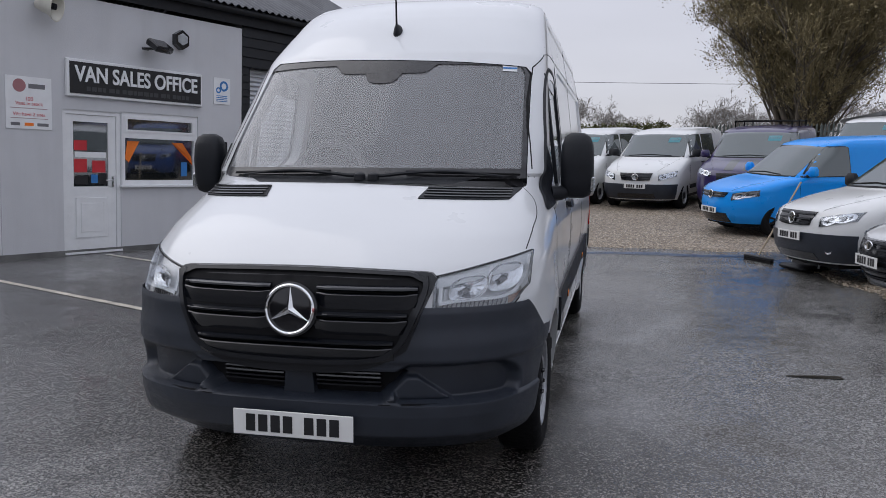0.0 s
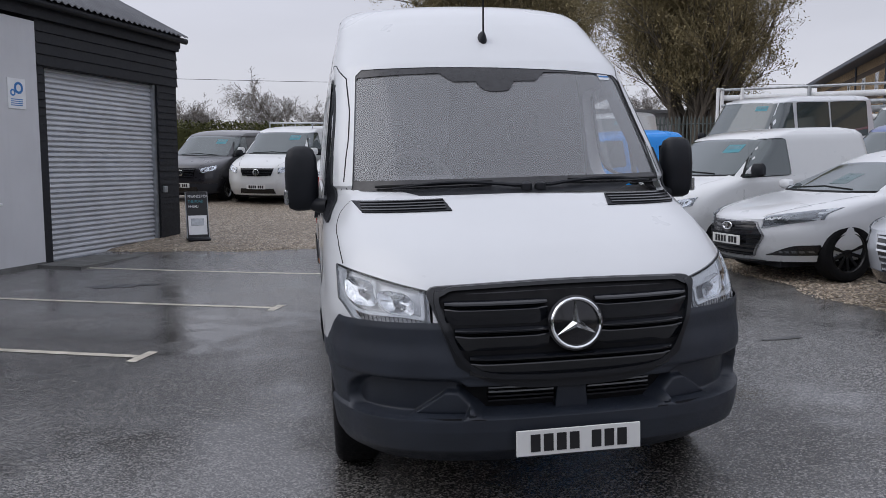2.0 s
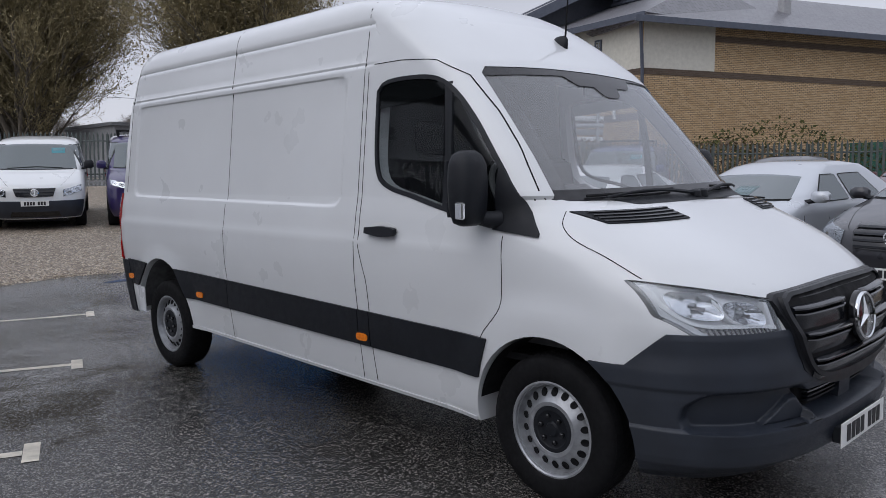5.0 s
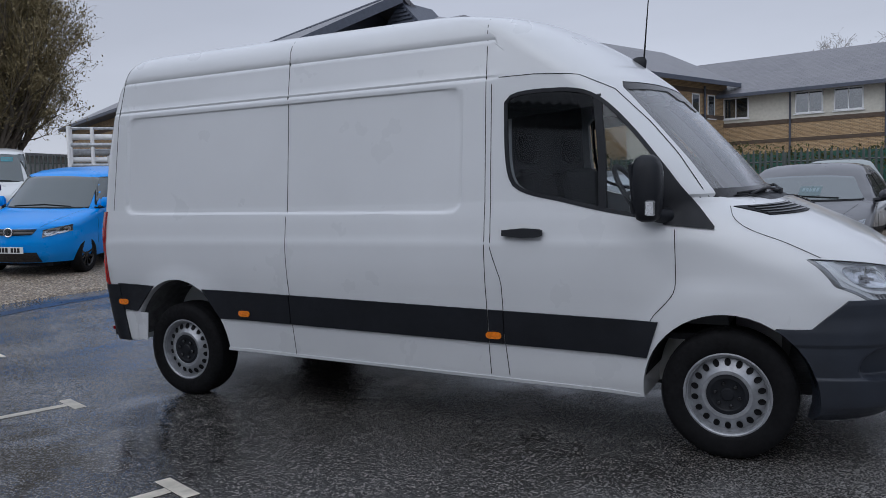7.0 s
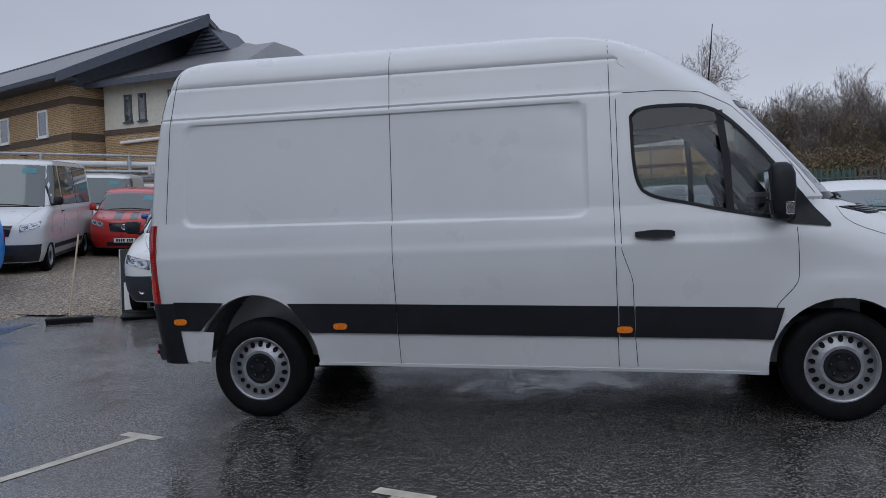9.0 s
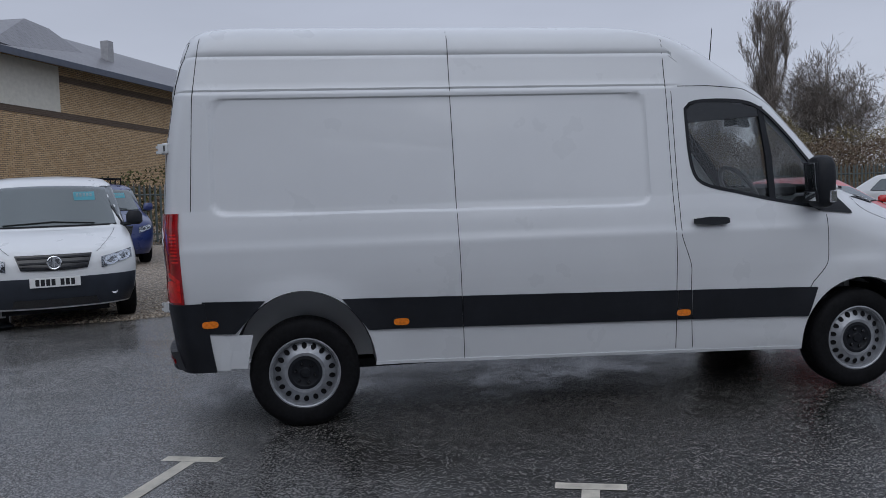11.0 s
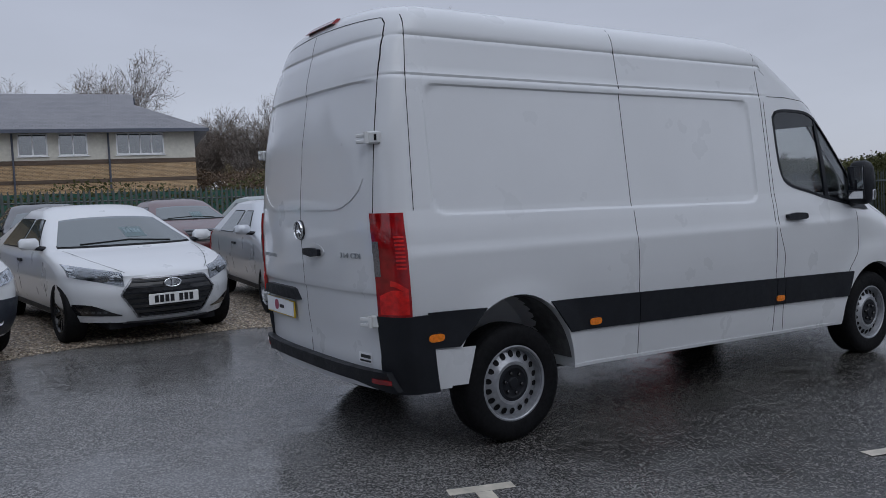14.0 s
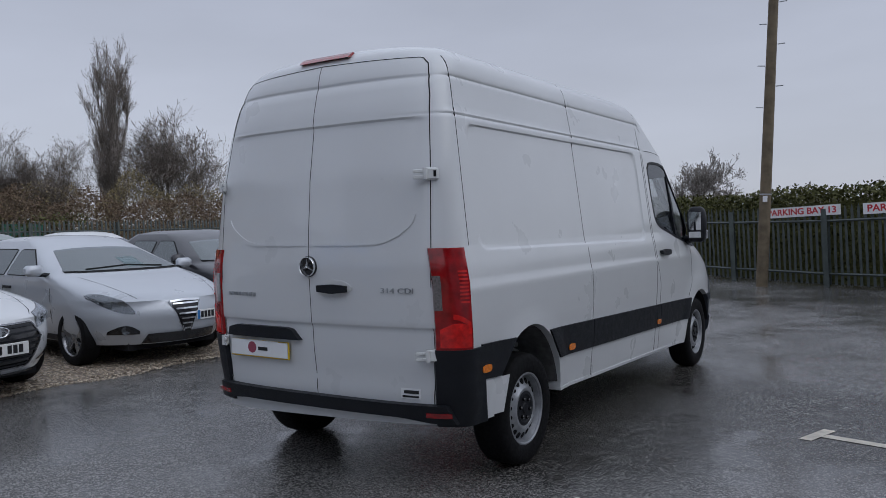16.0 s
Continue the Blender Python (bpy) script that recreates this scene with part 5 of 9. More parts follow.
for x0, x1, zt in ((-0.62, 0.03, 1.432), (0.72, 0.10, 1.425)):
    pts = []
    for k in range(12):
        t = k / 11
        x = x0 + (x1 - x0) * t
        pts.append(shell.front(x, 1.405 + 0.028 * math.sin(math.pi * min(1, t * 1.1)) * 0.8, 0.035))
    wp = part("wiper", Geo().tube(pts, [0.006 + 0.005 * min(1, t) for t in np.linspace(0, 1, 12)], 6), PLASTIC, van)
    part("wiper_blade", Geo().tube([shell.front(x0 + (x1 - x0) * t, 1.415 + 0.015 * t, 0.02) for t in np.linspace(-0.12, 0.75, 10)], 0.007, 5), SEALGAP, wp)
    part("wiper_pivot", Geo().lathe([(0.03, 0), (0.028, 0.03), (0.012, 0.04)], 12, Matrix.Translation(pts[-1] - Vector((0, 0, 0.025)))), PLASTIC, wp)

# aerial
ay = shell.front(-0.02, 2.245).y
aer = part("aerial_base", Geo().lathe([(0.045, -0.02), (0.042, 0.01), (0.03, 0.035), (0.014, 0.06), (0.0, 0.065)], 16, Matrix.Translation((-0.0, ay, 2.245)) @ Euler((radians(48), 0, 0)).to_matrix().to_4x4() @ Matrix.Diagonal((0.6, 1.25, 0.8, 1))), PLASTIC, van)
part("aerial_rod", Geo().tube([(0, ay - 0.030, 2.275), (0, ay - 0.068, 2.70)], [0.006, 0.003], 6), SEALGAP, aer)

# wheels
def wheel(parent, x, y, z, s, r=0.35, width=0.205, rim=0.222, style="steel", mat=None, steer=0, detail=False):
    """A road wheel: hub, tyre with tread blocks and a rim, its face on the side s."""
    m = Matrix.Translation((x, y, z)) @ Euler((0, radians(90 * s), 0)).to_matrix().to_4x4() @ Euler((radians(steer), 0, 0)).to_matrix().to_4x4()
    h = width / 2
    hub = part("wheel", Geo().lathe([(rim * 0.5, -h * 0.9), (rim * 0.5, h * 0.30), (rim * 0.42, h * 0.55), (0.0, h * 0.58)], 24, m), PLASTIC, parent)
    hub_seg = 48
    t = Geo()
    t.lathe([(rim * 0.97, -h * 0.80), (rim * 1.06, -h * 0.98), (r * 0.86, -h * 1.06), (r * 0.955, -h * 0.94), (r * 0.992, -h * 0.72), (r, -h * 0.3), (r, h * 0.3), (r * 0.992, h * 0.72), (r * 0.955, h * 0.94),
             (r * 0.86, h * 1.06), (rim * 1.10, h * 1.0), (rim * 1.03, h * 0.94), (rim * 0.97, h * 0.80)], hub_seg, m, True)
    ty = part("tyre", t, RUBBER, hub)
    if detail:
        tread = Geo()
        for k in range(54):
            a = 2 * math.pi * k / 54
            q = m @ Euler((0, 0, a)).to_matrix().to_4x4()
            for w0, w1 in ((-0.76, -0.45), (-0.36, -0.04), (0.04, 0.36), (0.45, 0.76)):
                tread.box(r * (0.95 if abs(w0 + w1) > 1 else 0.98), r * (0.990 if abs(w0 + w1) > 1 else 1.002), -r * 0.045, r * 0.03, h * w0, h * w1, q)
        part("tread", tread, RUBBER, ty, smooth=0)
    g = Geo()
    if style == "steel":
        g.lathe([(rim * 1.02, h * 0.78), (rim * 1.02, h * 0.93), (rim * 0.985, h * 0.95), (rim * 0.955, h * 0.90), (rim * 0.945, h * 0.80), (rim * 0.925, h * 0.80), (rim * 0.905, h * 0.66), (rim * 0.875, h * 0.48), (rim * 0.82, h * 0.54), (rim * 0.67, h * 0.70),
                 (rim * 0.58, h * 0.86), (rim * 0.50, h * 0.84), (rim * 0.45, h * 0.70), (rim * 0.45, h * 0.4)], 60, m, caps=False)
        rm = part("rim", g, STEEL, hub, "silver steel rim with round holes")
        cap = Geo().lathe([(rim * 0.50, h * 0.70), (rim * 0.49, h * 0.82), (rim * 0.40, h * 0.84), (rim * 0.36, h * 0.78), (rim * 0.16, h * 0.80), (rim * 0.13, h * 0.88), (0.0, h * 0.90)], 36, m)
        part("hub_cap", cap, PLASTIC, hub, "black hub cap")
        # Black discs on the dish stand in for the shaded openings.
        for k in range(18 if detail else 0):
            q = m @ Euler((0, 0, 2 * math.pi * k / 18)).to_matrix().to_4x4() @ Matrix.Translation((rim * 0.775, 0, h * 0.600)) @ Euler((0, radians(26), 0)).to_matrix().to_4x4() @ Matrix.Diagonal((1.05, 0.80, 1, 1))
            part("rim_hole_disc", Geo().lathe([(0.0205, -0.012), (0.0205, 0.004), (0.0175, 0.003), (0.0, 0.001)], 12, q), SEALGAP, rm)
        for k in range(6 if detail else 0):
            q = m @ Euler((0, 0, 2 * math.pi * k / 6 + 0.3)).to_matrix().to_4x4() @ Matrix.Translation((rim * 0.28, 0, h * 0.80))
            part("wheel_bolt", Geo().lathe([(0.012, -0.01), (0.012, 0.012), (0.008, 0.016), (0, 0.016)], 6, q), GLOSS, hub)
    else:
        g.lathe([(rim * 1.02, h * 0.80), (rim * 1.02, h * 0.96), (rim * 0.98, h * 0.97), (rim * 0.93, h * 0.85), (rim * 0.92, h * 0.3)], 40, m, caps=False)
        # Added black disc darkens the view between the spokes.
        part("dark_wheel_back", Geo().lathe([(rim * 0.95, -h * 0.5), (rim * 0.95, -h * 0.1), (rim * 0.4, 0.0), (0.0, 0.0)], 28, m), PLASTIC, hub)
        nsp = 5 if style == "five" else 10
        for k in range(nsp):
            q = m @ Euler((0, 0, 2 * math.pi * k / nsp)).to_matrix().to_4x4()
            wd = 0.16 if style == "five" else 0.075
            g.add([q @ Vector(p) for p in ((rim * 0.15, -rim * wd, h * 0.62), (rim * 0.15, rim * wd, h * 0.62), (rim * 0.95, rim * wd * 1.2, h * 0.84), (rim * 0.95, -rim * wd * 1.2, h * 0.84),
                                           (rim * 0.15, -rim * wd, h * 0.3), (rim * 0.15, rim * wd, h * 0.3), (rim * 0.95, rim * wd, h * 0.5), (rim * 0.95, -rim * wd, h * 0.5))],
                  [(0, 3, 2, 1), (4, 5, 6, 7), (0, 1, 5, 4), (1, 2, 6, 5), (2, 3, 7, 6), (3, 0, 4, 7)])
        g.lathe([(rim * 0.24, h * 0.3), (rim * 0.22, h * 0.68), (0.0, h * 0.70)], 20, m)
        part("rim", g, mat or ALLOY, hub)
    return hub


for s in SIDES:
    wheel(van, s * 0.838, AXF, HUBZ, s, detail=True)
    wheel(van, s * 0.838, AXR, HUBZ, s, detail=True)

# cab interior
part("bulkhead", Geo().prism([(-0.88, 0.62), (0.88, 0.62), (0.90, 1.0), (0.88, 1.35), (0.80, 1.95), (0.76, 2.16), (-0.76, 2.16), (-0.80, 1.95), (-0.88, 1.35), (-0.90, 1.0)], lambda u, v, d: (u, d, v), 2.345, 2.365), CABDARK, van)
dash = Geo()
prof = [(1.08, 1.345), (1.14, 1.375), (1.42, 1.36), (1.50, 1.30), (1.46, 1.15), (1.40, 0.95), (1.35, 0.7), (1.05, 0.7)]
dash.prism(prof, lambda u, v, dep: (dep, u, v), -0.79, 0.79)
part("dashboard", dash, CABIN, van)
part("instrument_hood", Geo().cbox(-0.60, -0.24, 1.28, 1.47, 1.35, 1.455, 0.03), CABIN, van)
part("overhead_console", Geo().cbox(-0.66, 0.66, 1.80, 2.08, 2.06, 2.16, 0.02), DARKIN, van)
for s in SIDES:
    part("sun_visor", Geo().cbox(s * 0.40 - 0.22, s * 0.40 + 0.22, 1.62, 1.80, 2.035, 2.055, 0.006), DARKIN, van)
part("cab_floor", Geo().box(-0.86, 0.86, 1.06, 2.35, 0.625, 0.66), DARKIN, van)
part("head_lining", Geo().box(-0.60, 0.60, 1.80, 2.35, 2.165, 2.19), CABDARK, van)
wm = Matrix.Translation((-0.42, 1.64, 1.41)) @ Euler((radians(58), 0, 0)).to_matrix().to_4x4()
sw = Geo()
sw.lathe([(0.205 + 0.016 * math.cos(a), 0.016 * math.sin(a)) for a in np.linspace(0, 2 * math.pi, 10, endpoint=False)], 36, wm, True)
sw.cbox(-0.19, 0.19, -0.035, 0.025, -0.012, 0.012, 0.008, wm)
sw.cbox(-0.03, 0.03, -0.19, 0.0, -0.012, 0.012, 0.008, wm)
part("steering_wheel", sw, CABIN, van)
part("steering_column", Geo().tube([(-0.42, 1.64, 1.41), (-0.42, 1.42, 1.27)], 0.05, 10), DARKIN, van)
for cx, wd in ((-0.45, 0.24), (0.40, 0.40)):
    g = Geo()
    g.cbox(cx - wd, cx + wd, 1.72, 2.20, 0.86, 1.02, 0.03)
    st = part("seat", g, DARKIN, van)
    bm_ = Matrix.Translation((cx, 2.16, 1.0)) @ Euler((radians(-12), 0, 0)).to_matrix().to_4x4()
    part("seat_back", Geo().cbox(-wd, wd, -0.06, 0.06, 0, 0.60, 0.04, bm_), DARKIN, st)
    part("headrest", Geo().cbox(-0.12, 0.12, -0.045, 0.045, 0.64, 0.84, 0.03, bm_), DARKIN, st)
    part("seat_base", Geo().box(cx - wd * 0.8, cx + wd * 0.8, 1.78, 2.15, 0.655, 0.87), DARKIN, st)
part("dash_pad", Geo().cbox(-0.02, 0.36, 1.10, 1.30, 1.37, 1.40, 0.01), GREYIN, van, "papers on the dashboard")

# rear: lamps, bumper, doors
for s in SIDES:
    def corner(u, v, off):
        return shell.rwrap(s * u, v, off) if u <= 90 else shell.side(shell.at(v)[4] - shell.at(v)[5] - (u - 90) * 0.004, v, off, s)
    us = list(np.linspace(51, 86, 14))
    lamp = part("tail_lamp", Geo().patch(corner, [(u, 0.832) for u in us], [(u, 1.392) for u in us], 14, -0.004, 0.014), REDLENS, van, "tall red tail lamp with reversing lens")
    part("tail_lens_bright", Geo().patch(corner, [(u, 0.845) for u in us[1:-1]], [(u, 0.93 + 0.05 * math.sin((u - 50) / 38 * 3)) for u in us[1:-1]], 4, 0.012, 0.018), REDLENS2, lamp)
    part("tail_lens_bright", Geo().patch(corner, [(u, 0.97 + 0.03 * math.sin((u - 50) / 9)) for u in us[5:-1]], [(u, 1.0 + 0.03 * math.sin((u - 50) / 9)) for u in us[5:-1]], 2, 0.012, 0.018), REDLENS2, lamp)
    part("reversing_lens", Geo().patch(corner, [(u, 1.05) for u in us[:3]], [(u, 1.24) for u in us[:3]], 4, 0.012, 0.018), CLEARLENS, lamp)
    for k in range(9):
        part("lens_rib", Geo().patch(corner, [(u, 1.09 + k * 0.021) for u in us[8:13]], [(u, 1.10 + k * 0.021) for u in us[8:13]], 1, 0.012, 0.017), REDLENS2, lamp)
    # bumper corner
    us = list(np.linspace(50, 112, 26))
    lo = [(u, 0.396) for u in us]
    hi = [(u, 0.832 if u < 96 else 0.832) for u in us]
    part("rear_bumper_corner", Geo().patch(corner, lo, hi, 10, -0.01, 0.016), PLASTIC, van, "black bumper corner")
    part("white_quarter", Geo().patch(on_side(s), [(5.245, 0.41), (5.47, 0.42)], [(5.20, 0.625), (5.48, 0.63)], 4, 0.0, 0.006), WHITE, van)
    part("rear_reflector", Geo().patch(lambda u, v, o: shell.rwrap(s * u, v, o), [(u, 0.455) for u in np.linspace(42, 58, 8)], [(u, 0.482) for u in np.linspace(42, 58, 8)], 1, 0.05, 0.064), REDLENS, van, "red bumper reflector")
lo = [(x, 0.445 - 0.030 * smooth01(0.55, 0.88, abs(x))) for x in np.linspace(-0.90, 0.90, 40)]
hi = [(x, 0.522) for x in np.linspace(-0.86, 0.86, 40)]
rb = part("rear_bumper", Geo().patch(lambda u, v, o: shell.rear(u, v, o), lo, hi, 4, -0.03, 0.055), PLASTIC, van, "black rear bumper step")
part("bumper_tread", Geo().patch(lambda u, v, o: shell.rear(u, v, o), [(x, 0.512) for x in np.linspace(-0.62, 0.62, 30)], [(x, 0.520) for x in np.linspace(-0.62, 0.62, 30)], 1, -0.01, 0.050), PLASTIC, rb)
rr = lambda u, v, o: shell.rear(u, v, o)
# Rear door gaps: their shade is laid on as thin black strips.
part("door_gap_strip", Geo().ribbon(rr, poly([(0.012, 0.52), (0.012, 2.50)], 160), 0.0040, -0.006, 0.0008), SEALGAP, van)
for s in SIDES:
    part("door_pressing", Geo().patch(rr, poly([(s * 0.03, 1.412), (s * 0.45, 1.412), (s * 0.53, 1.425), (s * 0.62, 1.465), (s * 0.69, 1.52), (s * 0.715, 1.58)], 40), poly([(s * 0.03, 1.432), (s * 0.45, 1.432), (s * 0.52, 1.445), (s * 0.60, 1.485), (s * 0.675, 1.535), (s * 0.705, 1.58)], 40), 2, -0.004, 0.005), WHITE, van)
    part("door_gap_strip", Geo().ribbon(rr, poly([(s * 0.775, 0.52), (s * 0.80, 0.83), (s * 0.80, 1.40), (s * 0.79, 1.8), (s * 0.745, 2.25), (s * 0.70, 2.44), (s * 0.66, 2.48), (0, 2.50)], 160), 0.0042, -0.006, 0.0012), SEALGAP, van)
for s in SIDES:
    for z in (1.80, 0.80):
        p = shell.rear(s * 0.80, z, 0.012)
        mm = Matrix.Translation(p) @ Euler((0, 0, radians(-s * 38))).to_matrix().to_4x4() @ Matrix.Scale(0.78, 4)
        h = part("door_hinge", Geo().cbox(-0.05, 0.06, -0.02, 0.02, -0.045, 0.045, 0.012, mm), WHITE2, van, "white painted strap hinge")
        part("hinge_pin", Geo().tube([mm @ Vector((-s * 0.045, 0.022, -0.04)), mm @ Vector((-s * 0.045, 0.022, 0.04))], 0.014, 8), WHITE2, h)
        part("hinge_arm", Geo().cbox(*sorted((-s * 0.13, -s * 0.05)), 0.002, 0.018, -0.038, -0.012, 0.005, mm), WHITE2, h)
        part("hinge_arm", Geo().cbox(*sorted((-s * 0.13, -s * 0.05)), 0.002, 0.018, 0.004, 0.03, 0.005, mm), WHITE2, h)
        part("hinge_slot", Geo().box(*sorted((s * 0.012, s * 0.03)), 0.020, 0.0225, -0.022, 0.022, mm), SEALGAP, h)
star(van, (0.01, shell.rear(0, 1.29).y + 0.006, 1.29), 0.056, Euler((radians(-90), radians(180), 0)).to_matrix().to_4x4(), "rear_emblem")
rh = part("rear_door_handle", Geo().patch(rr, poly([(-0.275, 1.143), (-0.17, 1.132), (-0.065, 1.143)], 10), poly([(-0.275, 1.180), (-0.17, 1.188), (-0.065, 1.180)], 10), 2, 0.012, 0.034), PLASTIC, van, "black pull handle")
part("handle_cup", Geo().patch(rr, [(-0.30 + 0.26 * k / 12, 1.158 - 0.034 * math.sin(math.pi * k / 12) ** 0.6) for k in range(13)], [(-0.30 + 0.26 * k / 12, 1.172 + 0.042 * math.sin(math.pi * k / 12) ** 0.6) for k in range(13)], 3, -0.002, 0.003), WHITE2, rh)
part("plate_lamp_bar", Geo().patch(rr, poly([(0.10, 0.842), (0.74, 0.842)], 20), poly([(0.16, 0.905), (0.20, 0.915), (0.64, 0.915), (0.72, 0.895)], 20), 3, 0.0, 0.035), PLASTIC, van, "black plate lamp strip")
pm = Matrix.Translation((0.455, shell.rear(0.45, 0.76).y + 0.012, 0.765)) @ Euler((0, 0, radians(178))).to_matrix().to_4x4()
rp = part("rear_plate", Geo().cbox(-0.255, 0.255, -0.008, 0.0, -0.055, 0.055, 0.003, pm), PLATEY, van, "yellow plate under a white dealer cover")
part("plate_cover", Geo().cbox(-0.25, 0.165, -0.012, -0.008, -0.046, 0.054, 0.003, pm), LABELW, rp)
part("cover_logo", Geo().lathe([(0.036, 0.0), (0.036, 0.002), (0.0, 0.002)], 20, pm @ Matrix.Translation((-0.06, -0.012, 0.008)) @ Euler((radians(90), 0, 0)).to_matrix().to_4x4()), plain("mauve_print", (0.30, 0.06, 0.10), 0.5), rp)
part("cover_bars", Geo().box(-0.005, 0.075, -0.0145, -0.012, -0.008, 0.014, pm), INK, rp)
part("cover_clip", Geo().cbox(0.16, 0.247, -0.015, -0.008, -0.046, 0.05, 0.002, pm), LABELW, rp)
ds = part("dealer_sticker", Geo().patch(rr, [(-0.58, 0.545), (-0.70, 0.545)], [(-0.58, 0.605), (-0.70, 0.605)], 1, 0.001, 0.003), LABELW, van, "small white dealer sticker")
part("sticker_bars", Geo().patch(rr, [(-0.60, 0.575), (-0.69, 0.575)], [(-0.60, 0.594), (-0.69, 0.594)], 1, 0.003, 0.004).patch(rr, [(-0.59, 0.553), (-0.69, 0.553)], [(-0.59, 0.564), (-0.69, 0.564)], 1, 0.003, 0.004), INK, ds)
tm = Matrix.Translation((-0.60, shell.rear(-0.6, 1.16).y + 0.004, 1.155)) @ Euler((radians(90), 0, radians(180 + 7))).to_matrix().to_4x4()
lettering("model_badge", "314 CDI", 0.042, tm, GALV, van, 0.002, width=0.20, bold=0.0)
nb = part("name_badge", Geo().patch(rr, [(0.728, 1.106), (0.47, 1.106)], [(0.728, 1.108), (0.47, 1.108)], 1, 0.001, 0.003), GALV, van, "chrome badge of plain bars")
for k in range(8):
    x = 0.73 - k * 0.034
    part("badge_bar", Geo().patch(rr, [(x, 1.10), (x - 0.026, 1.10)], [(x, 1.122), (x - 0.026, 1.122)], 1, 0.002, 0.005), GALV, nb)
bl = Geo().patch(lambda u, v, o: shell.rear(u, v, o), [(x, 2.535) for x in np.linspace(-0.19, 0.19, 12)], [(x, 2.570) for x in np.linspace(-0.19, 0.19, 12)], 2, 0.0, 0.024)
part("high_brake_lamp", bl, REDLENS, van, "red high-level brake lamp")
# underside
part("chassis", Geo().box(-0.50, 0.50, 0.4, 5.15, 0.27, 0.33).box(-0.86, 0.86, 4.83, 4.95, 0.27, 0.40).box(-0.7, 0.7, 0.98, 1.10, 0.26, 0.40), PLASTIC, van)

# ---- parked vehicles ----
def stand(x, y, hx, hy, L=4.5):
    """The pose of a vehicle whose nose is at (x, y) and faces (hx, hy), resting on the slope."""
    s = math.hypot(hx, hy)
    hx, hy = hx / s, hy / s
    f, r = (x, y), (x - hx * L, y - hy * L)
    lift = 0.02
    zf, zr = ground_z(*f) + lift, ground_z(*r) + lift
    c = ((f[0] + r[0]) / 2, (f[1] + r[1]) / 2)
    zl, zrt = ground_z(c[0] - hy, c[1] + hx), ground_z(c[0] + hy, c[1] - hx)
    back = Vector((r[0] - f[0], r[1] - f[1], zr - zf)).normalized()
    side = Vector((-hy * 2, hx * 2, zl - zrt)).normalized()
    up_ = side.cross(-back).normalized()
    if up_.z < 0:
        up_ = -up_
    xax = back.cross(up_).normalized()
    m = Matrix((xax, back, up_)).transposed().to_4x4()
    m.translation = (f[0], f[1], zf)
    return m


def vehicle(name, label, group, mat, m, L, W, H, hood, cowl, roofy, wheels, r, style="steel", rimmat=None, windows=(), belt=1.0, rear="van",
            bumper=True, grille=(0.42, 0.62, 0.86), lamp=(0.58, 0.90, 0.70, 0.88), lower=(0.50, 0.22, 0.42), price=True, rack=None, emblem=True, tum=0.84, stripes=False, plate_x=0.0, fog=False, cat="van", wagon=0.0, plate_z=None, vee=0.86, badge_z=None, hexa=False, slot=False, nose=0.55, tear=False):
    """A parked vehicle from a few measures: hood = (height of its front edge, y), cowl = (height, y) at the screen's foot, roofy = y of the screen's top."""
    zb = 0.24
    roof_e = H - 0.13
    yf = [(zb, 0.10), (zb + 0.12, 0.03), (0.55, 0.0), (hood[0] - 0.13, 0.03), (hood[0] - 0.05, 0.08), (hood[0], hood[1])]
    for k in (0.35, 0.7):
        yf.append((hood[0] + (cowl[0] - hood[0]) * (k + 0.10), hood[1] + (cowl[1] - hood[1]) * k))
    yf += [(cowl[0], cowl[1]), (cowl[0] + 0.03, cowl[1] + 0.06), (roof_e, roofy), (H - 0.06, roofy + 0.22), (H - 0.015, roofy + (0.6 if cat == "van" else 0.42)), (H, roofy + (0.9 if cat == "van" else 0.55))]
    w = [(zb, W * 0.90), (0.40, W * 0.965), (0.65, W), (belt - 0.08, W * 0.992), (belt, W * 0.965), (roof_e, W * tum), (H - 0.06, W * tum * 0.92), (H - 0.015, W * tum * 0.72), (H, W * tum * 0.4)]
    d = [(zb, nose - 0.05), (hood[0] - 0.1, nose), (hood[0] + 0.02, max(0.75, nose)), (cowl[0] - 0.03, 0.75), (cowl[0] + 0.05, 0.42), (roof_e, 0.34), (H, 0.6 if cat == "van" else 0.25)]
    nn = 2.3 if nose < 0.6 else 2.05
    n = [(zb, nn), (hood[0] - 0.1, nn), (hood[0] + 0.04, 3.0), (cowl[0] - 0.03, 3.2), (cowl[0] + 0.06, 2.4), (H, 2.3)]
    if rear == "van":
        yr = [(zb, L - 0.05), (0.5, L), (belt, L), (roof_e, L - 0.12), (H - 0.05, L - 0.2), (H, L - 0.5)]
    elif rear == "hatch":
        yr = [(zb, L - 0.08), (0.5, L), (0.75, L - 0.02), (belt, L - 0.12), (roof_e, L - 0.62), (H - 0.06, L - 0.75), (H, L - 1.1)]
    else:
        yr = [(zb, L - 0.08), (0.5, L), (belt - 0.02, L - 0.05), (belt + 0.07, L - 0.45), (roof_e, L - 1.2), (H - 0.06, L - 1.3), (H, L - 1.5)]
    sh = Shell(w, yf, d, n, yr, [(zb, 0.30), (H, 0.3)], 2.4)
    th = thing(name, label, cat, group, m=m)
    lv = sorted(set([round(float(v), 3) for v in list(np.arange(zb, hood[0] - 0.06, 0.045)) + list(np.linspace(hood[0] - 0.06, cowl[0] + 0.05, 9)) + list(np.linspace(cowl[0] + 0.1, roof_e, 6)) + [H - 0.095, H - 0.06, H - 0.035, H - 0.015, H - 0.005, H, belt, belt - 0.05]]))
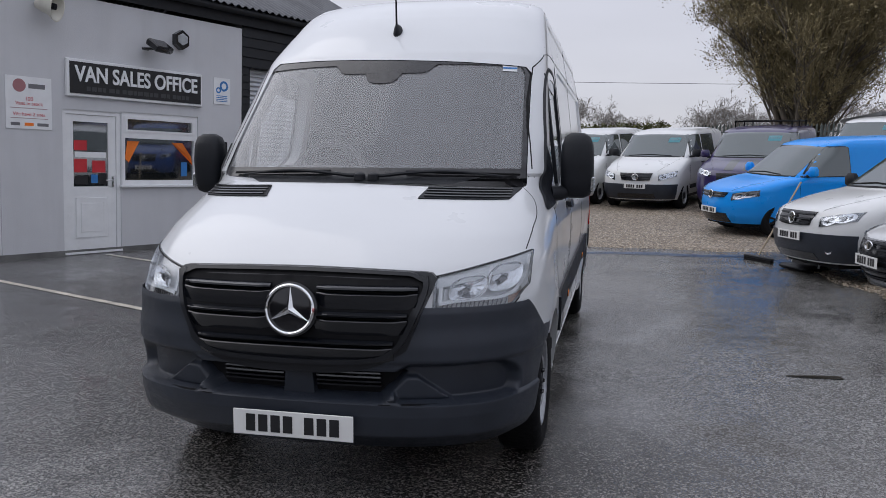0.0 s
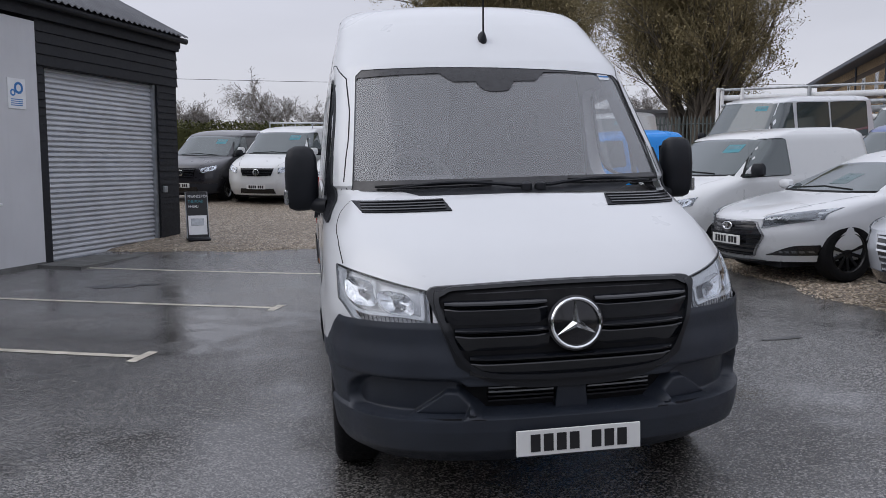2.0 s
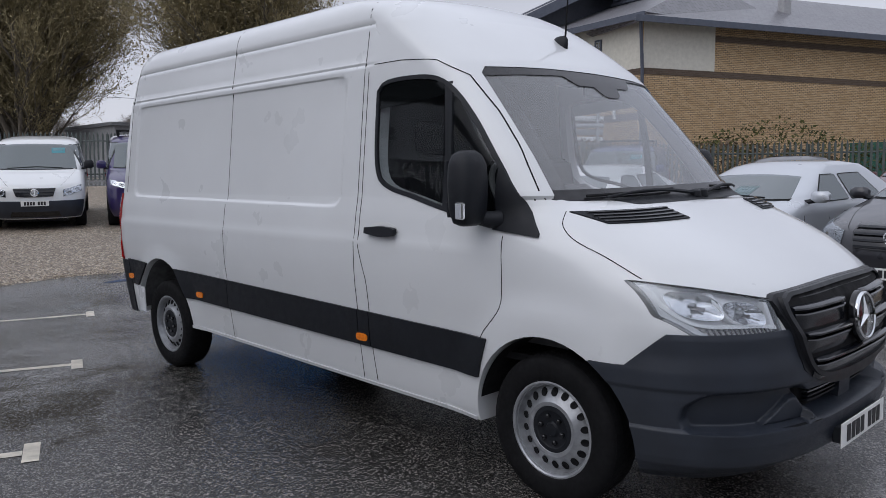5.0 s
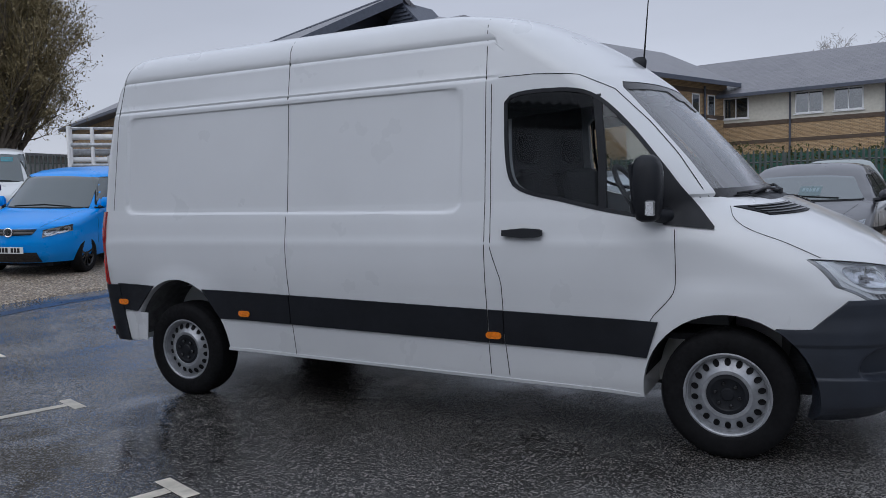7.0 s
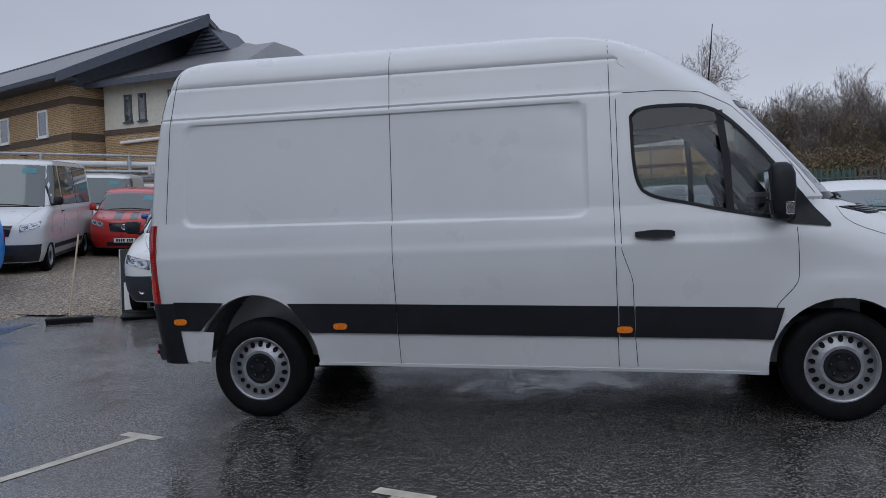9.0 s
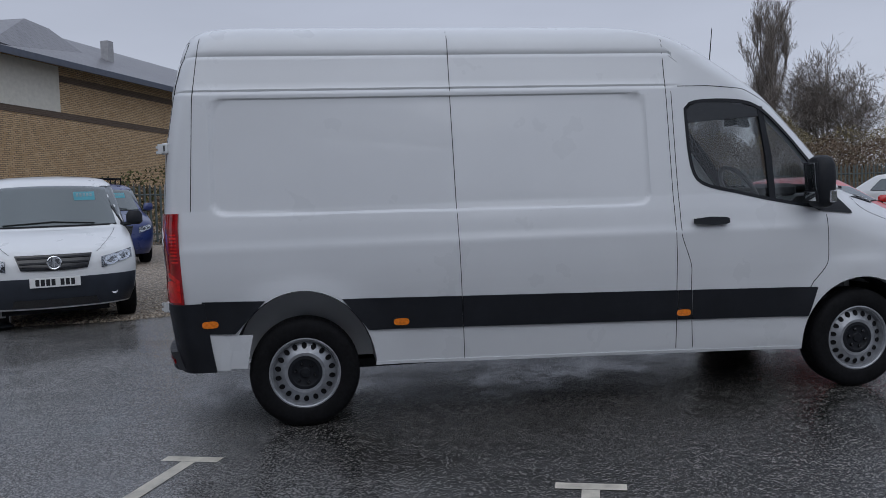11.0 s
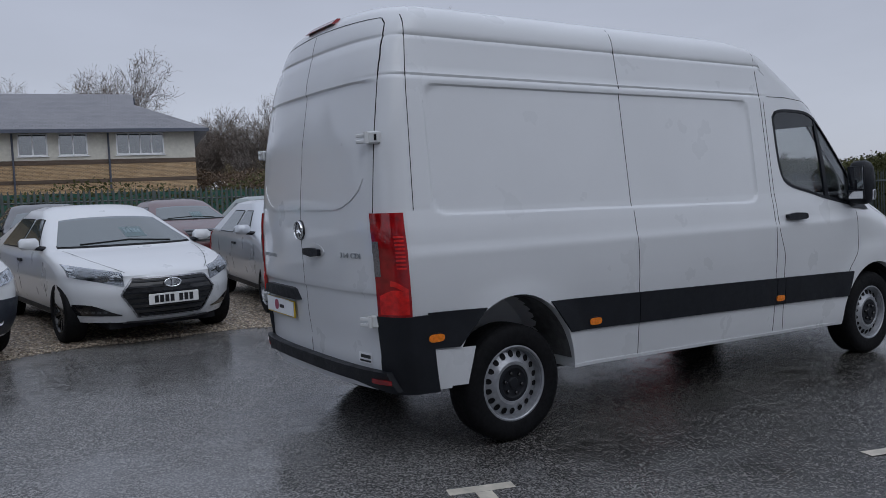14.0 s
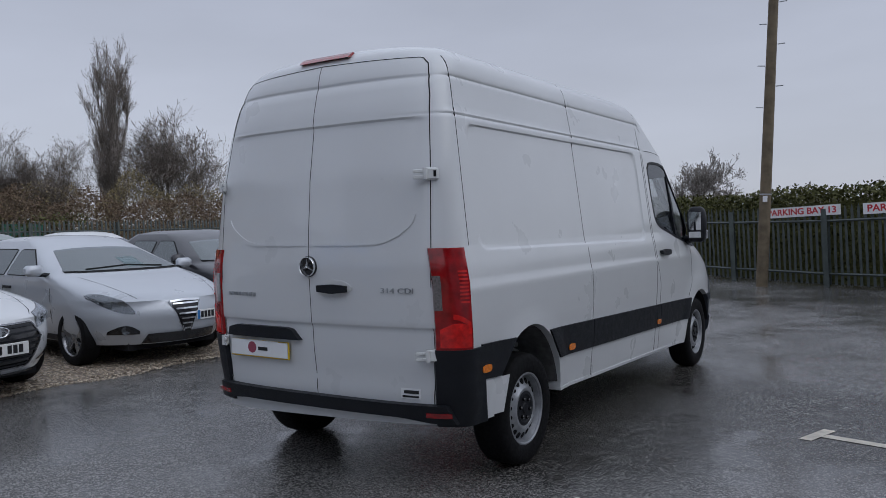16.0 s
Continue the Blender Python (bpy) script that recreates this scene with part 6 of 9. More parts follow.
    body = part("body", sh.solid(lv, 12, list(np.linspace(0.8, L - 0.5, 56)), 8), mat, th)
    wells = []
    for y in wheels:
        for s in SIDES:
            wells.append(Geo().prism([(y + (r + 0.0463) * math.cos(a), r + (r + 0.0557) * math.sin(a)) for a in np.linspace(0.004, math.pi - 0.004, 23)] + [(y - r - 0.0471, 0.0513), (y + r + 0.0471, 0.0513)], lambda u, v, dep: (dep, u, v), s * (W - 0.34), s * (W + 0.3)))
    cut(body, wells)
    for y in wheels:
        for s in SIDES:
            wheel(th, s * (W - 0.118), y, r - 0.004, s, r, 0.20 if r < 0.33 else 0.215, r * (0.66 if style != "steel" else 0.62), style, rimmat)
            ring = [(y + (r + 0.04) * math.cos(a), r + (r + 0.055) * math.sin(a)) for a in np.linspace(radians(-5), radians(185), 18)]
            lin = Geo().grid([[(s * (W - 0.33), u, v) for u, v in ring], [(s * max(W - 0.30, abs(sh.side(u, max(v, zb), -0.03).x)), u, v) for u, v in ring]])
            part("arch_liner", lin, DARKIN, th)
    fr = lambda u, v, o: sh.front(u, v, o)
    # windscreen
    zt = roof_e - 0.015
    xl, xh = sh.at(cowl[0] + 0.03)[0] * (0.875 if cat == "van" else 0.88), sh.at(zt)[0] * (0.875 if cat == "van" else 0.84)
    ws = part("windscreen", Geo().patch(fr, [(x, cowl[0] + 0.035) for x in np.linspace(-xl, xl, 27)], [(x, zt - 0.03 * (abs(x) / xh) ** 2.5) for x in np.linspace(-xh, xh, 27)], 10, -0.004, 0.012), CARGLASS, th)
    part("windscreen_seal", Geo().ribbon(fr, [(x, cowl[0] + 0.03) for x in np.linspace(-xl, xl, 13)], 0.03, -0.002, 0.008), SEALGAP, ws)
    for x0, x1 in ((-xl * 0.7, xl * 0.05), (xl * 0.65, xl * 0.0)):
        part("wiper", Geo().tube([sh.front(x0 + (x1 - x0) * t, cowl[0] + 0.05 + 0.03 * t, 0.02) for t in np.linspace(0, 1, 6)], 0.009, 5), SEALGAP, ws)
    if price:
        px0, px1 = (xh * 0.42, xh * 0.80) if cat == "van" else (xh * 0.02, xh * 0.46)
        pz = roof_e - (0.10 if cat == "van" else 0.14)
        tag = part("price_sticker", Geo().patch(fr, [(x, pz - 0.11) for x in np.linspace(px0, px1, 9)], [(x, pz) for x in np.linspace(px0, px1, 9)], 4, 0.010, 0.017), STICKER if cat == "van" else FADED, ws, "cyan price sticker" if cat == "van" else "faint price sticker")
        for k in range(5):
            xx = px0 + (px1 - px0) * (0.12 + 0.16 * k)
            part("price_bar", Geo().patch(fr, [(xx, pz - 0.065), (xx + (px1 - px0) * 0.11, pz - 0.065)], [(xx, pz - 0.02), (xx + (px1 - px0) * 0.11, pz - 0.02)], 1, 0.014, 0.021), FADEDW, tag)
    # side windows
    for s in SIDES:
        f = lambda u, v, o, s=s: sh.side(u, v, o, s)
        for k, (a0, a1, b0, b1) in enumerate(windows):
            zlo, zhi = belt + 0.015, roof_e - 0.035
            wn_ = part("side_window", Geo().patch(f, poly([(a0, zlo), (a1, zlo)], 7), poly([(b0, zhi), (b1, zhi)], 7), 4, -0.002, 0.009), CARGLASS, th)
            part("window_seal", Geo().ribbon(f, poly([(a0, zlo), (a1, zlo), (b1, zhi), (b0, zhi), (a0, zlo)], 30), 0.022, -0.002, 0.007), SEALGAP, wn_)
        # door shut lines, dark strips in place of shaded gaps, and handle
        y0 = cowl[1] + 0.25
        y1 = windows[0][1] + 0.06
        for yy_ in (y0, y1) + ((windows[1][1] + 0.05,) if len(windows) > 1 else ()):
            part("door_gap_strip", Geo().ribbon(f, poly([(yy_, belt), (yy_, 0.34)], 6), 0.006, -0.003, 0.002), SEALGAP, th)
        part("door_handle", Geo().patch(f, [(y1 - 0.24, belt - 0.15), (y1 - 0.06, belt - 0.15)], [(y1 - 0.24, belt - 0.12), (y1 - 0.06, belt - 0.12)], 1, 0.0, 0.025), PLASTIC if mat is not BLUE else mat, th)
        if bumper:
            part("side_moulding", Geo().patch(f, poly([(wheels[0] + r + 0.10, 0.46), (wheels[1] - r - 0.10, 0.46)], 10), poly([(wheels[0] + r + 0.07, 0.56), (wheels[1] - r - 0.07, 0.56)], 10), 1, -0.002, 0.012), PLASTIC, th)
        part("side_sill", Geo().patch(f, poly([(wheels[0] + r + 0.07, 0.25), (wheels[1] - r - 0.07, 0.25)], 8), poly([(wheels[0] + r + 0.07, 0.32), (wheels[1] - r - 0.07, 0.32)], 8), 1, -0.002, 0.008), mat if mat is BLUE else PLASTIC, th)
        # mirror
        my = cowl[1] + 0.42
        mh_ = 0.15 if cat == "van" else 0.095
        mx = s * (sh.at(belt)[0] + 0.12)
        g = Geo()
        rows = [[(mx + a * hw, my + b * hd, z) for a, b in ((-1, -0.4), (-0.5, -1), (0.5, -1), (1, -0.4), (1, 0.6), (0.6, 1), (-0.6, 1), (-1, 0.6))] for z, hw, hd in ((belt + 0.02, 0.06, 0.04), (belt + 0.05, 0.10, 0.065), (belt + 0.05 + mh_ * 0.65, 0.10, 0.065), (belt + 0.05 + mh_, 0.07, 0.04))]
        g.grid(rows, True)
        g.f.append(tuple(reversed(range(8))))
        g.f.append(tuple(len(g.v) - 8 + i for i in range(8)))
        mo = part("wing_mirror", g, PLASTIC if bumper else mat, th)
        part("mirror_arm", Geo().tube([(mx - s * 0.05, my, belt + 0.04), (s * (sh.at(belt)[0] - 0.05), my - 0.02, belt + 0.02)], 0.03, 6), PLASTIC, mo)
        # headlight
        x0, x1, z0, z1 = lamp[0] * W, lamp[1] * W, lamp[2], lamp[3]
        lo = [(s * (x0 + (x1 - x0) * t), z0 + (z1 - z0) * 0.45 * t) for t in np.linspace(0, 1, 8)]
        hi = [(s * (x0 + (x1 - x0) * t), z0 + (z1 - z0) * (0.62 + 0.38 * t)) for t in np.linspace(0, 1, 8)]
        if tear:
            arc = [t for t in np.linspace(0, 1, 9)]
            lo = [(s * (x0 + (x1 - x0) * t), z0 + (z1 - z0) * (0.62 * t ** 1.5 - 0.10 * math.sin(math.pi * t))) for t in arc]
            hi = [(s * (x0 + (x1 - x0) * t), z0 + (z1 - z0) * (0.10 + 0.90 * t ** 0.6 - 0.25 * t ** 6)) for t in arc]
        hl = part("headlight", Geo().patch(fr, lo, hi, 4, -0.004, 0.008), LAMPIN, th)
        cx, cz = s * (x0 * 0.48 + x1 * 0.52), (z0 + z1) / 2 + 0.02
        for q, rad in ((0.34, 0.36 * (z1 - z0)), (0.72, 0.34 * (z1 - z0))) if cat == "van" else ((0.40, 0.040), (0.70, 0.040)):
            cx = s * (x0 + (x1 - x0) * q)
            cz = z0 + (z1 - z0) * (0.31 + 0.415 * q)
            rows = [[sh.front(cx + rad * 1.25 * t * math.cos(a), cz + rad * 0.85 * t * math.sin(a) + rad * 0.25 * t * math.cos(a) * s, dep) for a in np.linspace(0, 2 * math.pi, 14, endpoint=False)] for t, dep in ((1, 0.014), (0.8, 0.009), (0.3, 0.006))]
            g = Geo().grid(rows, True)
            g.f.append(tuple(len(g.v) - 14 + i for i in range(14)))
            part("reflector", g, REFLECT if cat == "van" else LAMPIN, hl)
        part("lens", Geo().patch(fr, lo, hi, 4, 0.018, 0.021), LENS, hl)
        # Dark strip for the shade in the bonnet's shut line.
        part("bonnet_gap_strip", Geo().ribbon(fr, spline([(s * x0 * 0.92, hood[0] - 0.03), (s * W * 0.70, hood[0] + (cowl[0] - hood[0]) * 0.55), (s * W * 0.80, cowl[0] - 0.005)], 18), 0.0035, -0.003, 0.002), SEALGAP, th)
        # rear lamp
        rl = lambda u, v, o, s=s: sh.rwrap(s * u, v, o)
        part("tail_lamp", Geo().patch(rl, [(u, belt - 0.35) for u in (58, 68, 78, 88)], [(u, belt - 0.02) for u in (58, 68, 78, 88)], 3, -0.002, 0.012), REDLENS, th)
        if slot:
            us = np.linspace(0.52, 0.93, 10)
            rec = part("fog_recess", Geo().patch(fr, [(s * u * W, 0.315) for u in us], [(s * u * W, 0.325 + 0.11 * smooth01(0.50, 0.84, u)) for u in us], 3, 0.0, 0.006), GLOSS, th)
            for u in np.linspace(0.66, 0.86, 5):
                part("running_light", Geo().patch(fr, [(s * u * W, 0.345), (s * (u + 0.03) * W, 0.345)], [(s * u * W, 0.37), (s * (u + 0.03) * W, 0.37)], 1, 0.006, 0.010), LAMPIN, rec)
        elif fog:
            part("fog_recess", Geo().patch(fr, [(s * x, 0.36) for x in np.linspace(0.55 * W, 0.82 * W, 8)], [(s * x, 0.36 + 0.10 * math.sin(math.pi * (k + 1) / 9)) for k, x in enumerate(np.linspace(0.55 * W, 0.82 * W, 8))], 2, 0.0, 0.006), GLOSS, th)
            c = sh.front(s * 0.68 * W, 0.405, 0.008)
            part("fog_lamp", Geo().lathe([(0.045, -0.01), (0.045, 0.006), (0.03, 0.002), (0, 0.0)], 16, Matrix.Translation(c) @ Euler((radians(90), 0, radians(-s * -25))).to_matrix().to_4x4()), REFLECT if cat == "van" else LAMPIN, th)
    # lower bumper skin
    bx = W * 0.97
    if bumper:
        z1 = lower[0]
        lo = [(a, zb + 0.02) for a in np.linspace(-72, 72, 25)]
        hi = [(a, z1) for a in np.linspace(-72, 72, 25)]
        part("bumper", Geo().patch(lambda u, v, o: sh.wrap(u, v, o), lo, hi, 5, -0.004, 0.016), BUMPER, th, "dark grey plastic bumper")
    xw = lower[0] if not bumper else 0.45
    part("lower_intake", Geo().patch(fr, [(x, lower[1] + 0.05) for x in np.linspace(-0.50 * W, 0.50 * W, 9)], [(x, lower[2]) for x in np.linspace(-0.46 * W, 0.46 * W, 9)], 2, 0.0, 0.020), GLOSS, th)
    # grille
    gw, gz0, gz1 = grille
    if hexa:
        zm = gz0 + (gz1 - gz0) * 0.62
        half = lambda z: gw * (float(np.interp(z, [gz0, zm, gz1], [0.68, 1.0, 0.77])))
        g = Geo()
        for za, zc in ((gz0, zm), (zm, gz1)):
            g.patch(fr, [(x, za) for x in np.linspace(-half(za), half(za), 15)], [(x, zc) for x in np.linspace(-half(zc), half(zc), 15)], 3, 0.0, 0.010)
        gr = part("grille", g, GLOSS, th)
        ring = [(-half(gz0), gz0), (-gw, zm), (-half(gz1), gz1), (half(gz1), gz1), (gw, zm), (half(gz0), gz0), (-half(gz0), gz0)]
        part("grille_edge", Geo().ribbon(fr, poly(ring, 60), 0.014, 0.004, 0.020), ALLOY, gr, "satin chrome grille edge")
        for k in range(7):
            z = gz0 + (gz1 - gz0) * (k + 0.5) / 7
            ww = half(z) - 0.02
            part("grille_bar", Geo().patch(fr, [(x, z - 0.008) for x in np.linspace(-ww, ww, 15)], [(x, z + 0.008) for x in np.linspace(-ww, ww, 15)], 1, 0.012, 0.022), PLASTIC, gr)
    else:
        gr = part("grille", Geo().patch(fr, [(x, gz0 + 0.02 * (abs(x) / gw) ** 2) for x in np.linspace(-gw * vee, gw * vee, 11)], [(x, gz1) for x in np.linspace(-gw, gw, 11)], 3, 0.0, 0.014), GLOSS, th)
        nb = max(2, int((gz1 - gz0) / 0.055))
        for k in range(nb):
            z = gz0 + (gz1 - gz0) * (k + 0.5) / nb
            ww = gw * (vee + (1 - vee) * (k + 0.5) / nb) - 0.015
            part("grille_bar", Geo().patch(fr, [(x, z - 0.008) for x in np.linspace(-ww, ww, 15)], [(x, z + 0.010) for x in np.linspace(-ww, ww, 15)], 1, 0.012, 0.024), PLASTIC if vee > 0.5 else CHROME, gr)
    if vee < 0.5:
        for s in SIDES:
            part("grille_edge", Geo().ribbon(fr, [(s * gw * vee, gz0), (s * gw, gz1)], 0.022, 0.008, 0.028), CHROME, gr)
        part("grille_edge", Geo().ribbon(fr, [(-gw, gz1), (0, gz1 + 0.012), (gw, gz1)], 0.022, 0.008, 0.028), CHROME, gr)
    if emblem:
        c = sh.front(0, badge_z or (gz0 + gz1) / 2, 0.026)
        fm = Matrix.Translation(c) @ Euler((radians(84), 0, 0)).to_matrix().to_4x4() @ Matrix.Diagonal((1.2, 0.62, 1, 1) if hexa else (1, 1, 1, 1))
        em = part("emblem", Geo().lathe([(0.062, 0.0), (0.062, 0.008), (0.07, 0.010), (0.078, 0.006), (0.078, 0.0)], 20, fm), CHROME, gr, "plain chrome badge")
        part("emblem_bar", Geo().box(-0.008, 0.008, -0.055, 0.055, 0.002, 0.010, fm), CHROME, em)
    plz = lower[2] + 0.045 if not bumper else lower[0] - 0.045
    if plate_z:
        plz = plate_z
    pc = sh.front(plate_x, plz, 0.030)
    plate(th, Matrix.Translation(pc) @ Euler((0, 0, radians(8 * plate_x / 0.3 if plate_x else 0))).to_matrix().to_4x4(), blue=plate_x != 0)
    if stripes:
        for s in SIDES:
            part("bonnet_stripe", Geo().patch(fr, [(s * x, hood[0] - 0.02) for x in (0.10, 0.2, 0.30)], [(s * x, cowl[0] - 0.01) for x in (0.10, 0.2, 0.30)], 6, 0.0, 0.004), BLACKP, th)
    if rack:
        rk = Geo()
        for s in SIDES:
            rk.tube([(s * W * 0.62, roofy + 0.5, H + 0.09), (s * W * 0.62, L - 0.5, H + 0.09)], 0.02, 6)
        for y in np.linspace(roofy + 0.6, L - 0.7, 3):
            rk.tube([(-W * 0.68, y, H + 0.10), (W * 0.68, y, H + 0.10)], 0.022, 6)
            for s in SIDES:
                rk.tube([(s * W * 0.66, y, H - 0.08), (s * W * 0.66, y, H + 0.10)], 0.018, 6)
        part("roof_rack", rk, rack, th)
    part("underbody", Geo().box(-W * 0.62, W * 0.62, 0.3, L - 0.3, 0.17, zb + 0.06), DARKIN, th)
    return th


VITO = dict(L=4.76, W=0.95, H=1.90, hood=(0.95, 0.14), cowl=(1.20, 0.95), roofy=1.75, wheels=(0.87, 4.07), r=0.325, windows=((1.30, 2.30, 1.80, 2.28),), belt=1.20,
            grille=(0.40, 0.70, 0.88), lamp=(0.56, 0.93, 0.70, 0.93), lower=(0.62, 0.24, 0.40))
FAR = "row of vans at the far end"
NEAR = "row of cars beside the yard"
BACK = "vehicles in the back row"
hC = (-0.37, -0.93)
vehicle("compact_van", "dark grey compact van parked on gravel", FAR, DGREY, stand(-4.25, 18.7, *hC), 4.42, 0.92, 1.84, (0.98, 0.14), (1.16, 0.95), 1.75, (0.88, 3.55), 0.325, "five", ALLOY,
        ((1.30, 2.25, 1.80, 2.22),), 1.15, grille=(0.40, 0.66, 0.90), lamp=(0.55, 0.92, 0.76, 0.98), lower=(0.50, 0.24, 0.42))
vehicle("work_van", "white medium panel van with a roof rack on gravel", FAR, WHITE2, stand(-2.28, 18.0, *hC), 5.0, 0.97, 1.97, (1.02, 0.16), (1.24, 0.98), 1.82, (0.93, 4.03), 0.335, "steel", None,
        ((1.32, 2.36, 1.88, 2.34),), 1.22, grille=(0.46, 0.74, 0.94), lamp=(0.58, 0.94, 0.80, 1.03), lower=(0.44, 0.24, 0.42), bumper=False, rack=GALV)
v3 = vehicle("crew_van", "white mid-size van with dark bumper on gravel", FAR, WHITE2, stand(-0.15, 17.35, *hC), **{**VITO, "windows": ((1.30, 2.30, 1.80, 2.28), (2.40, 3.4, 2.40, 3.4))})
v4 = copy_thing(v3, stand(1.85, 16.45, *hC))
tagged(v4, "white mid-size van with dark bumper beside a purple van")
vehicle("sport_van", "dark purple van with black bonnet stripes on gravel", FAR, PURPLE, stand(3.95, 15.35, *hC), 4.97, 0.98, 1.95, (1.02, 0.15), (1.22, 1.0), 1.85, (0.93, 3.86), 0.335, "five", ALLOY,
        ((1.34, 2.34, 1.88, 2.32),), 1.20, grille=(0.45, 0.66, 0.94), lamp=(0.58, 0.93, 0.84, 1.04), lower=(0.42, 0.24, 0.40), bumper=False, rack=SEALGAP, stripes=True)
vehicle("panel_van", "white high-roof van behind the row", BACK, WHITE2, stand(7.0, 18.9, -0.6, -0.8), 5.2, 0.98, 2.12, (1.0, 0.15), (1.25, 0.95), 1.8, (0.93, 4.2), 0.335, "steel", None, ((1.32, 2.34, 1.86, 2.32),), 1.22)
vehicle("compact_van", "bright blue lowered compact van with black wheels", NEAR, BLUE, stand(3.12, 12.62, -0.92, -0.395), 4.45, 0.90, 1.76, (0.86, 0.14), (1.06, 1.0), 1.78, (0.88, 3.60), 0.315, "ten", BLKALLOY,
        ((1.30, 2.28, 1.82, 2.26),), 1.06, grille=(0.42, 0.70, 0.80), lamp=(0.56, 0.93, 0.66, 0.86), lower=(0.42, 0.20, 0.42), bumper=False, price=False, nose=0.72)
vehicle("compact_van", "white compact van with dark grey bumper on gravel", NEAR, WHITE2, stand(3.56, 7.74, -0.95, -0.30), 4.32, 0.915, 1.80, (0.90, 0.14), (1.12, 1.0), 1.78, (0.86, 3.56), 0.315, "steel", None,
        ((1.28, 2.24, 1.80, 2.22),), 1.10, grille=(0.40, 0.68, 0.86), lamp=(0.54, 0.93, 0.68, 0.88), lower=(0.60, 0.22, 0.36), fog=True)
vehicle("estate_car", "white family car with a black bar grille on gravel", NEAR, WHITE, stand(3.85, 5.60, -0.995, -0.10), 4.78, 0.905, 1.44, (0.78, 0.20), (0.955, 1.18), 2.08, (0.93, 3.72), 0.335, "ten", BLKALLOY,
        ((1.75, 2.60, 2.25, 2.58), (2.68, 3.62, 2.68, 3.35)), 0.95, rear="saloon", bumper=False, grille=(0.49, 0.29, 0.69), lamp=(0.50, 0.955, 0.62, 0.84), lower=(0.42, 0.18, 0.25), cat="car", tum=0.72, plate_z=0.475, badge_z=0.63, hexa=True, slot=True, nose=0.84)
vehicle("hatchback", "silver hatchback with a triangular grille on gravel", NEAR, SILVER, stand(4.12, 3.34, -0.985, 0.10), 4.35, 0.90, 1.44, (0.78, 0.18), (1.0, 1.10), 1.95, (0.92, 3.55), 0.325, "five", ALLOY,
        ((1.70, 2.50, 2.15, 2.48), (2.58, 3.40, 2.58, 3.15)), 0.97, rear="hatch", bumper=False, grille=(0.19, 0.36, 0.70), vee=0.22, plate_z=0.52, lamp=(0.60, 0.95, 0.59, 0.86), lower=(0.42, 0.20, 0.36), fog=True, cat="car", tum=0.72, plate_x=0.38, emblem=False, nose=0.86, tear=True)
vehicle("hatchback", "dark grey hatchback with folded black mirrors", NEAR, DGREY, stand(4.35, 1.15, -0.985, 0.13), 4.25, 0.90, 1.48, (0.82, 0.17), (1.02, 1.08), 1.9, (0.9, 3.5), 0.325, "ten", ALLOY,
        ((1.66, 2.48, 2.10, 2.46), (2.56, 3.36, 2.56, 3.15)), 1.0, rear="hatch", bumper=False, lamp=(0.55, 0.93, 0.66, 0.86), lower=(0.42, 0.20, 0.36), cat="car", tum=0.74)
vehicle("hatchback", "white small hatchback on gravel", NEAR, WHITE2, stand(4.5, -1.15, -0.985, 0.13), 4.05, 0.87, 1.46, (0.80, 0.17), (1.02, 1.05), 1.85, (0.85, 3.35), 0.31, "ten", ALLOY,
        ((1.62, 2.42, 2.05, 2.40), (2.50, 3.2, 2.50, 3.0)), 0.98, rear="hatch", bumper=False, lamp=(0.55, 0.93, 0.66, 0.86), lower=(0.42, 0.20, 0.36), cat="car", tum=0.74)
vehicle("hatchback", "red small hatchback on gravel", NEAR, RED, stand(4.65, -3.4, -0.985, 0.13), 4.05, 0.87, 1.45, (0.80, 0.17), (1.02, 1.05), 1.85, (0.85, 3.35), 0.31, "ten", ALLOY,
        ((1.62, 2.42, 2.05, 2.40), (2.50, 3.2, 2.50, 3.0)), 0.98, rear="hatch", bumper=False, lamp=(0.55, 0.93, 0.66, 0.86), lower=(0.42, 0.20, 0.36), cat="car", tum=0.74)
hB = (-0.92, -0.39)
vehicle("minibus", "white high-roof minibus with tinted windows", BACK, WHITE, stand(8.15, 14.55, *hB), 5.98, 1.0, 2.45, (1.08, 0.16), (1.36, 0.95), 1.72, (1.0, 4.65), 0.34, "steel", None,
        ((1.32, 2.25, 1.72, 2.23), (2.40, 3.7, 2.40, 3.7), (3.8, 5.4, 3.8, 5.4)), 1.40, grille=(0.48, 0.78, 1.02), lamp=(0.60, 0.93, 0.88, 1.10), lower=(0.62, 0.24, 0.40))
vehicle("compact_van", "red compact van with black bonnet stripes", BACK, RED, stand(12.6, 14.2, *hB), 4.42, 0.92, 1.80, (0.98, 0.14), (1.16, 0.95), 1.75, (0.88, 3.55), 0.325, "five", ALLOY,
        ((1.30, 2.25, 1.80, 2.22),), 1.15, grille=(0.40, 0.66, 0.90), lamp=(0.55, 0.92, 0.76, 0.98), lower=(0.42, 0.24, 0.40), bumper=False, stripes=True)
vehicle("panel_van", "white panel van behind a red van", BACK, WHITE2, stand(13.6, 15.9, *hB), 5.2, 0.98, 2.20, (1.0, 0.15), (1.25, 0.95), 1.8, (0.93, 4.2), 0.335, "steel", None, ((1.32, 2.34, 1.86, 2.32),), 1.22)
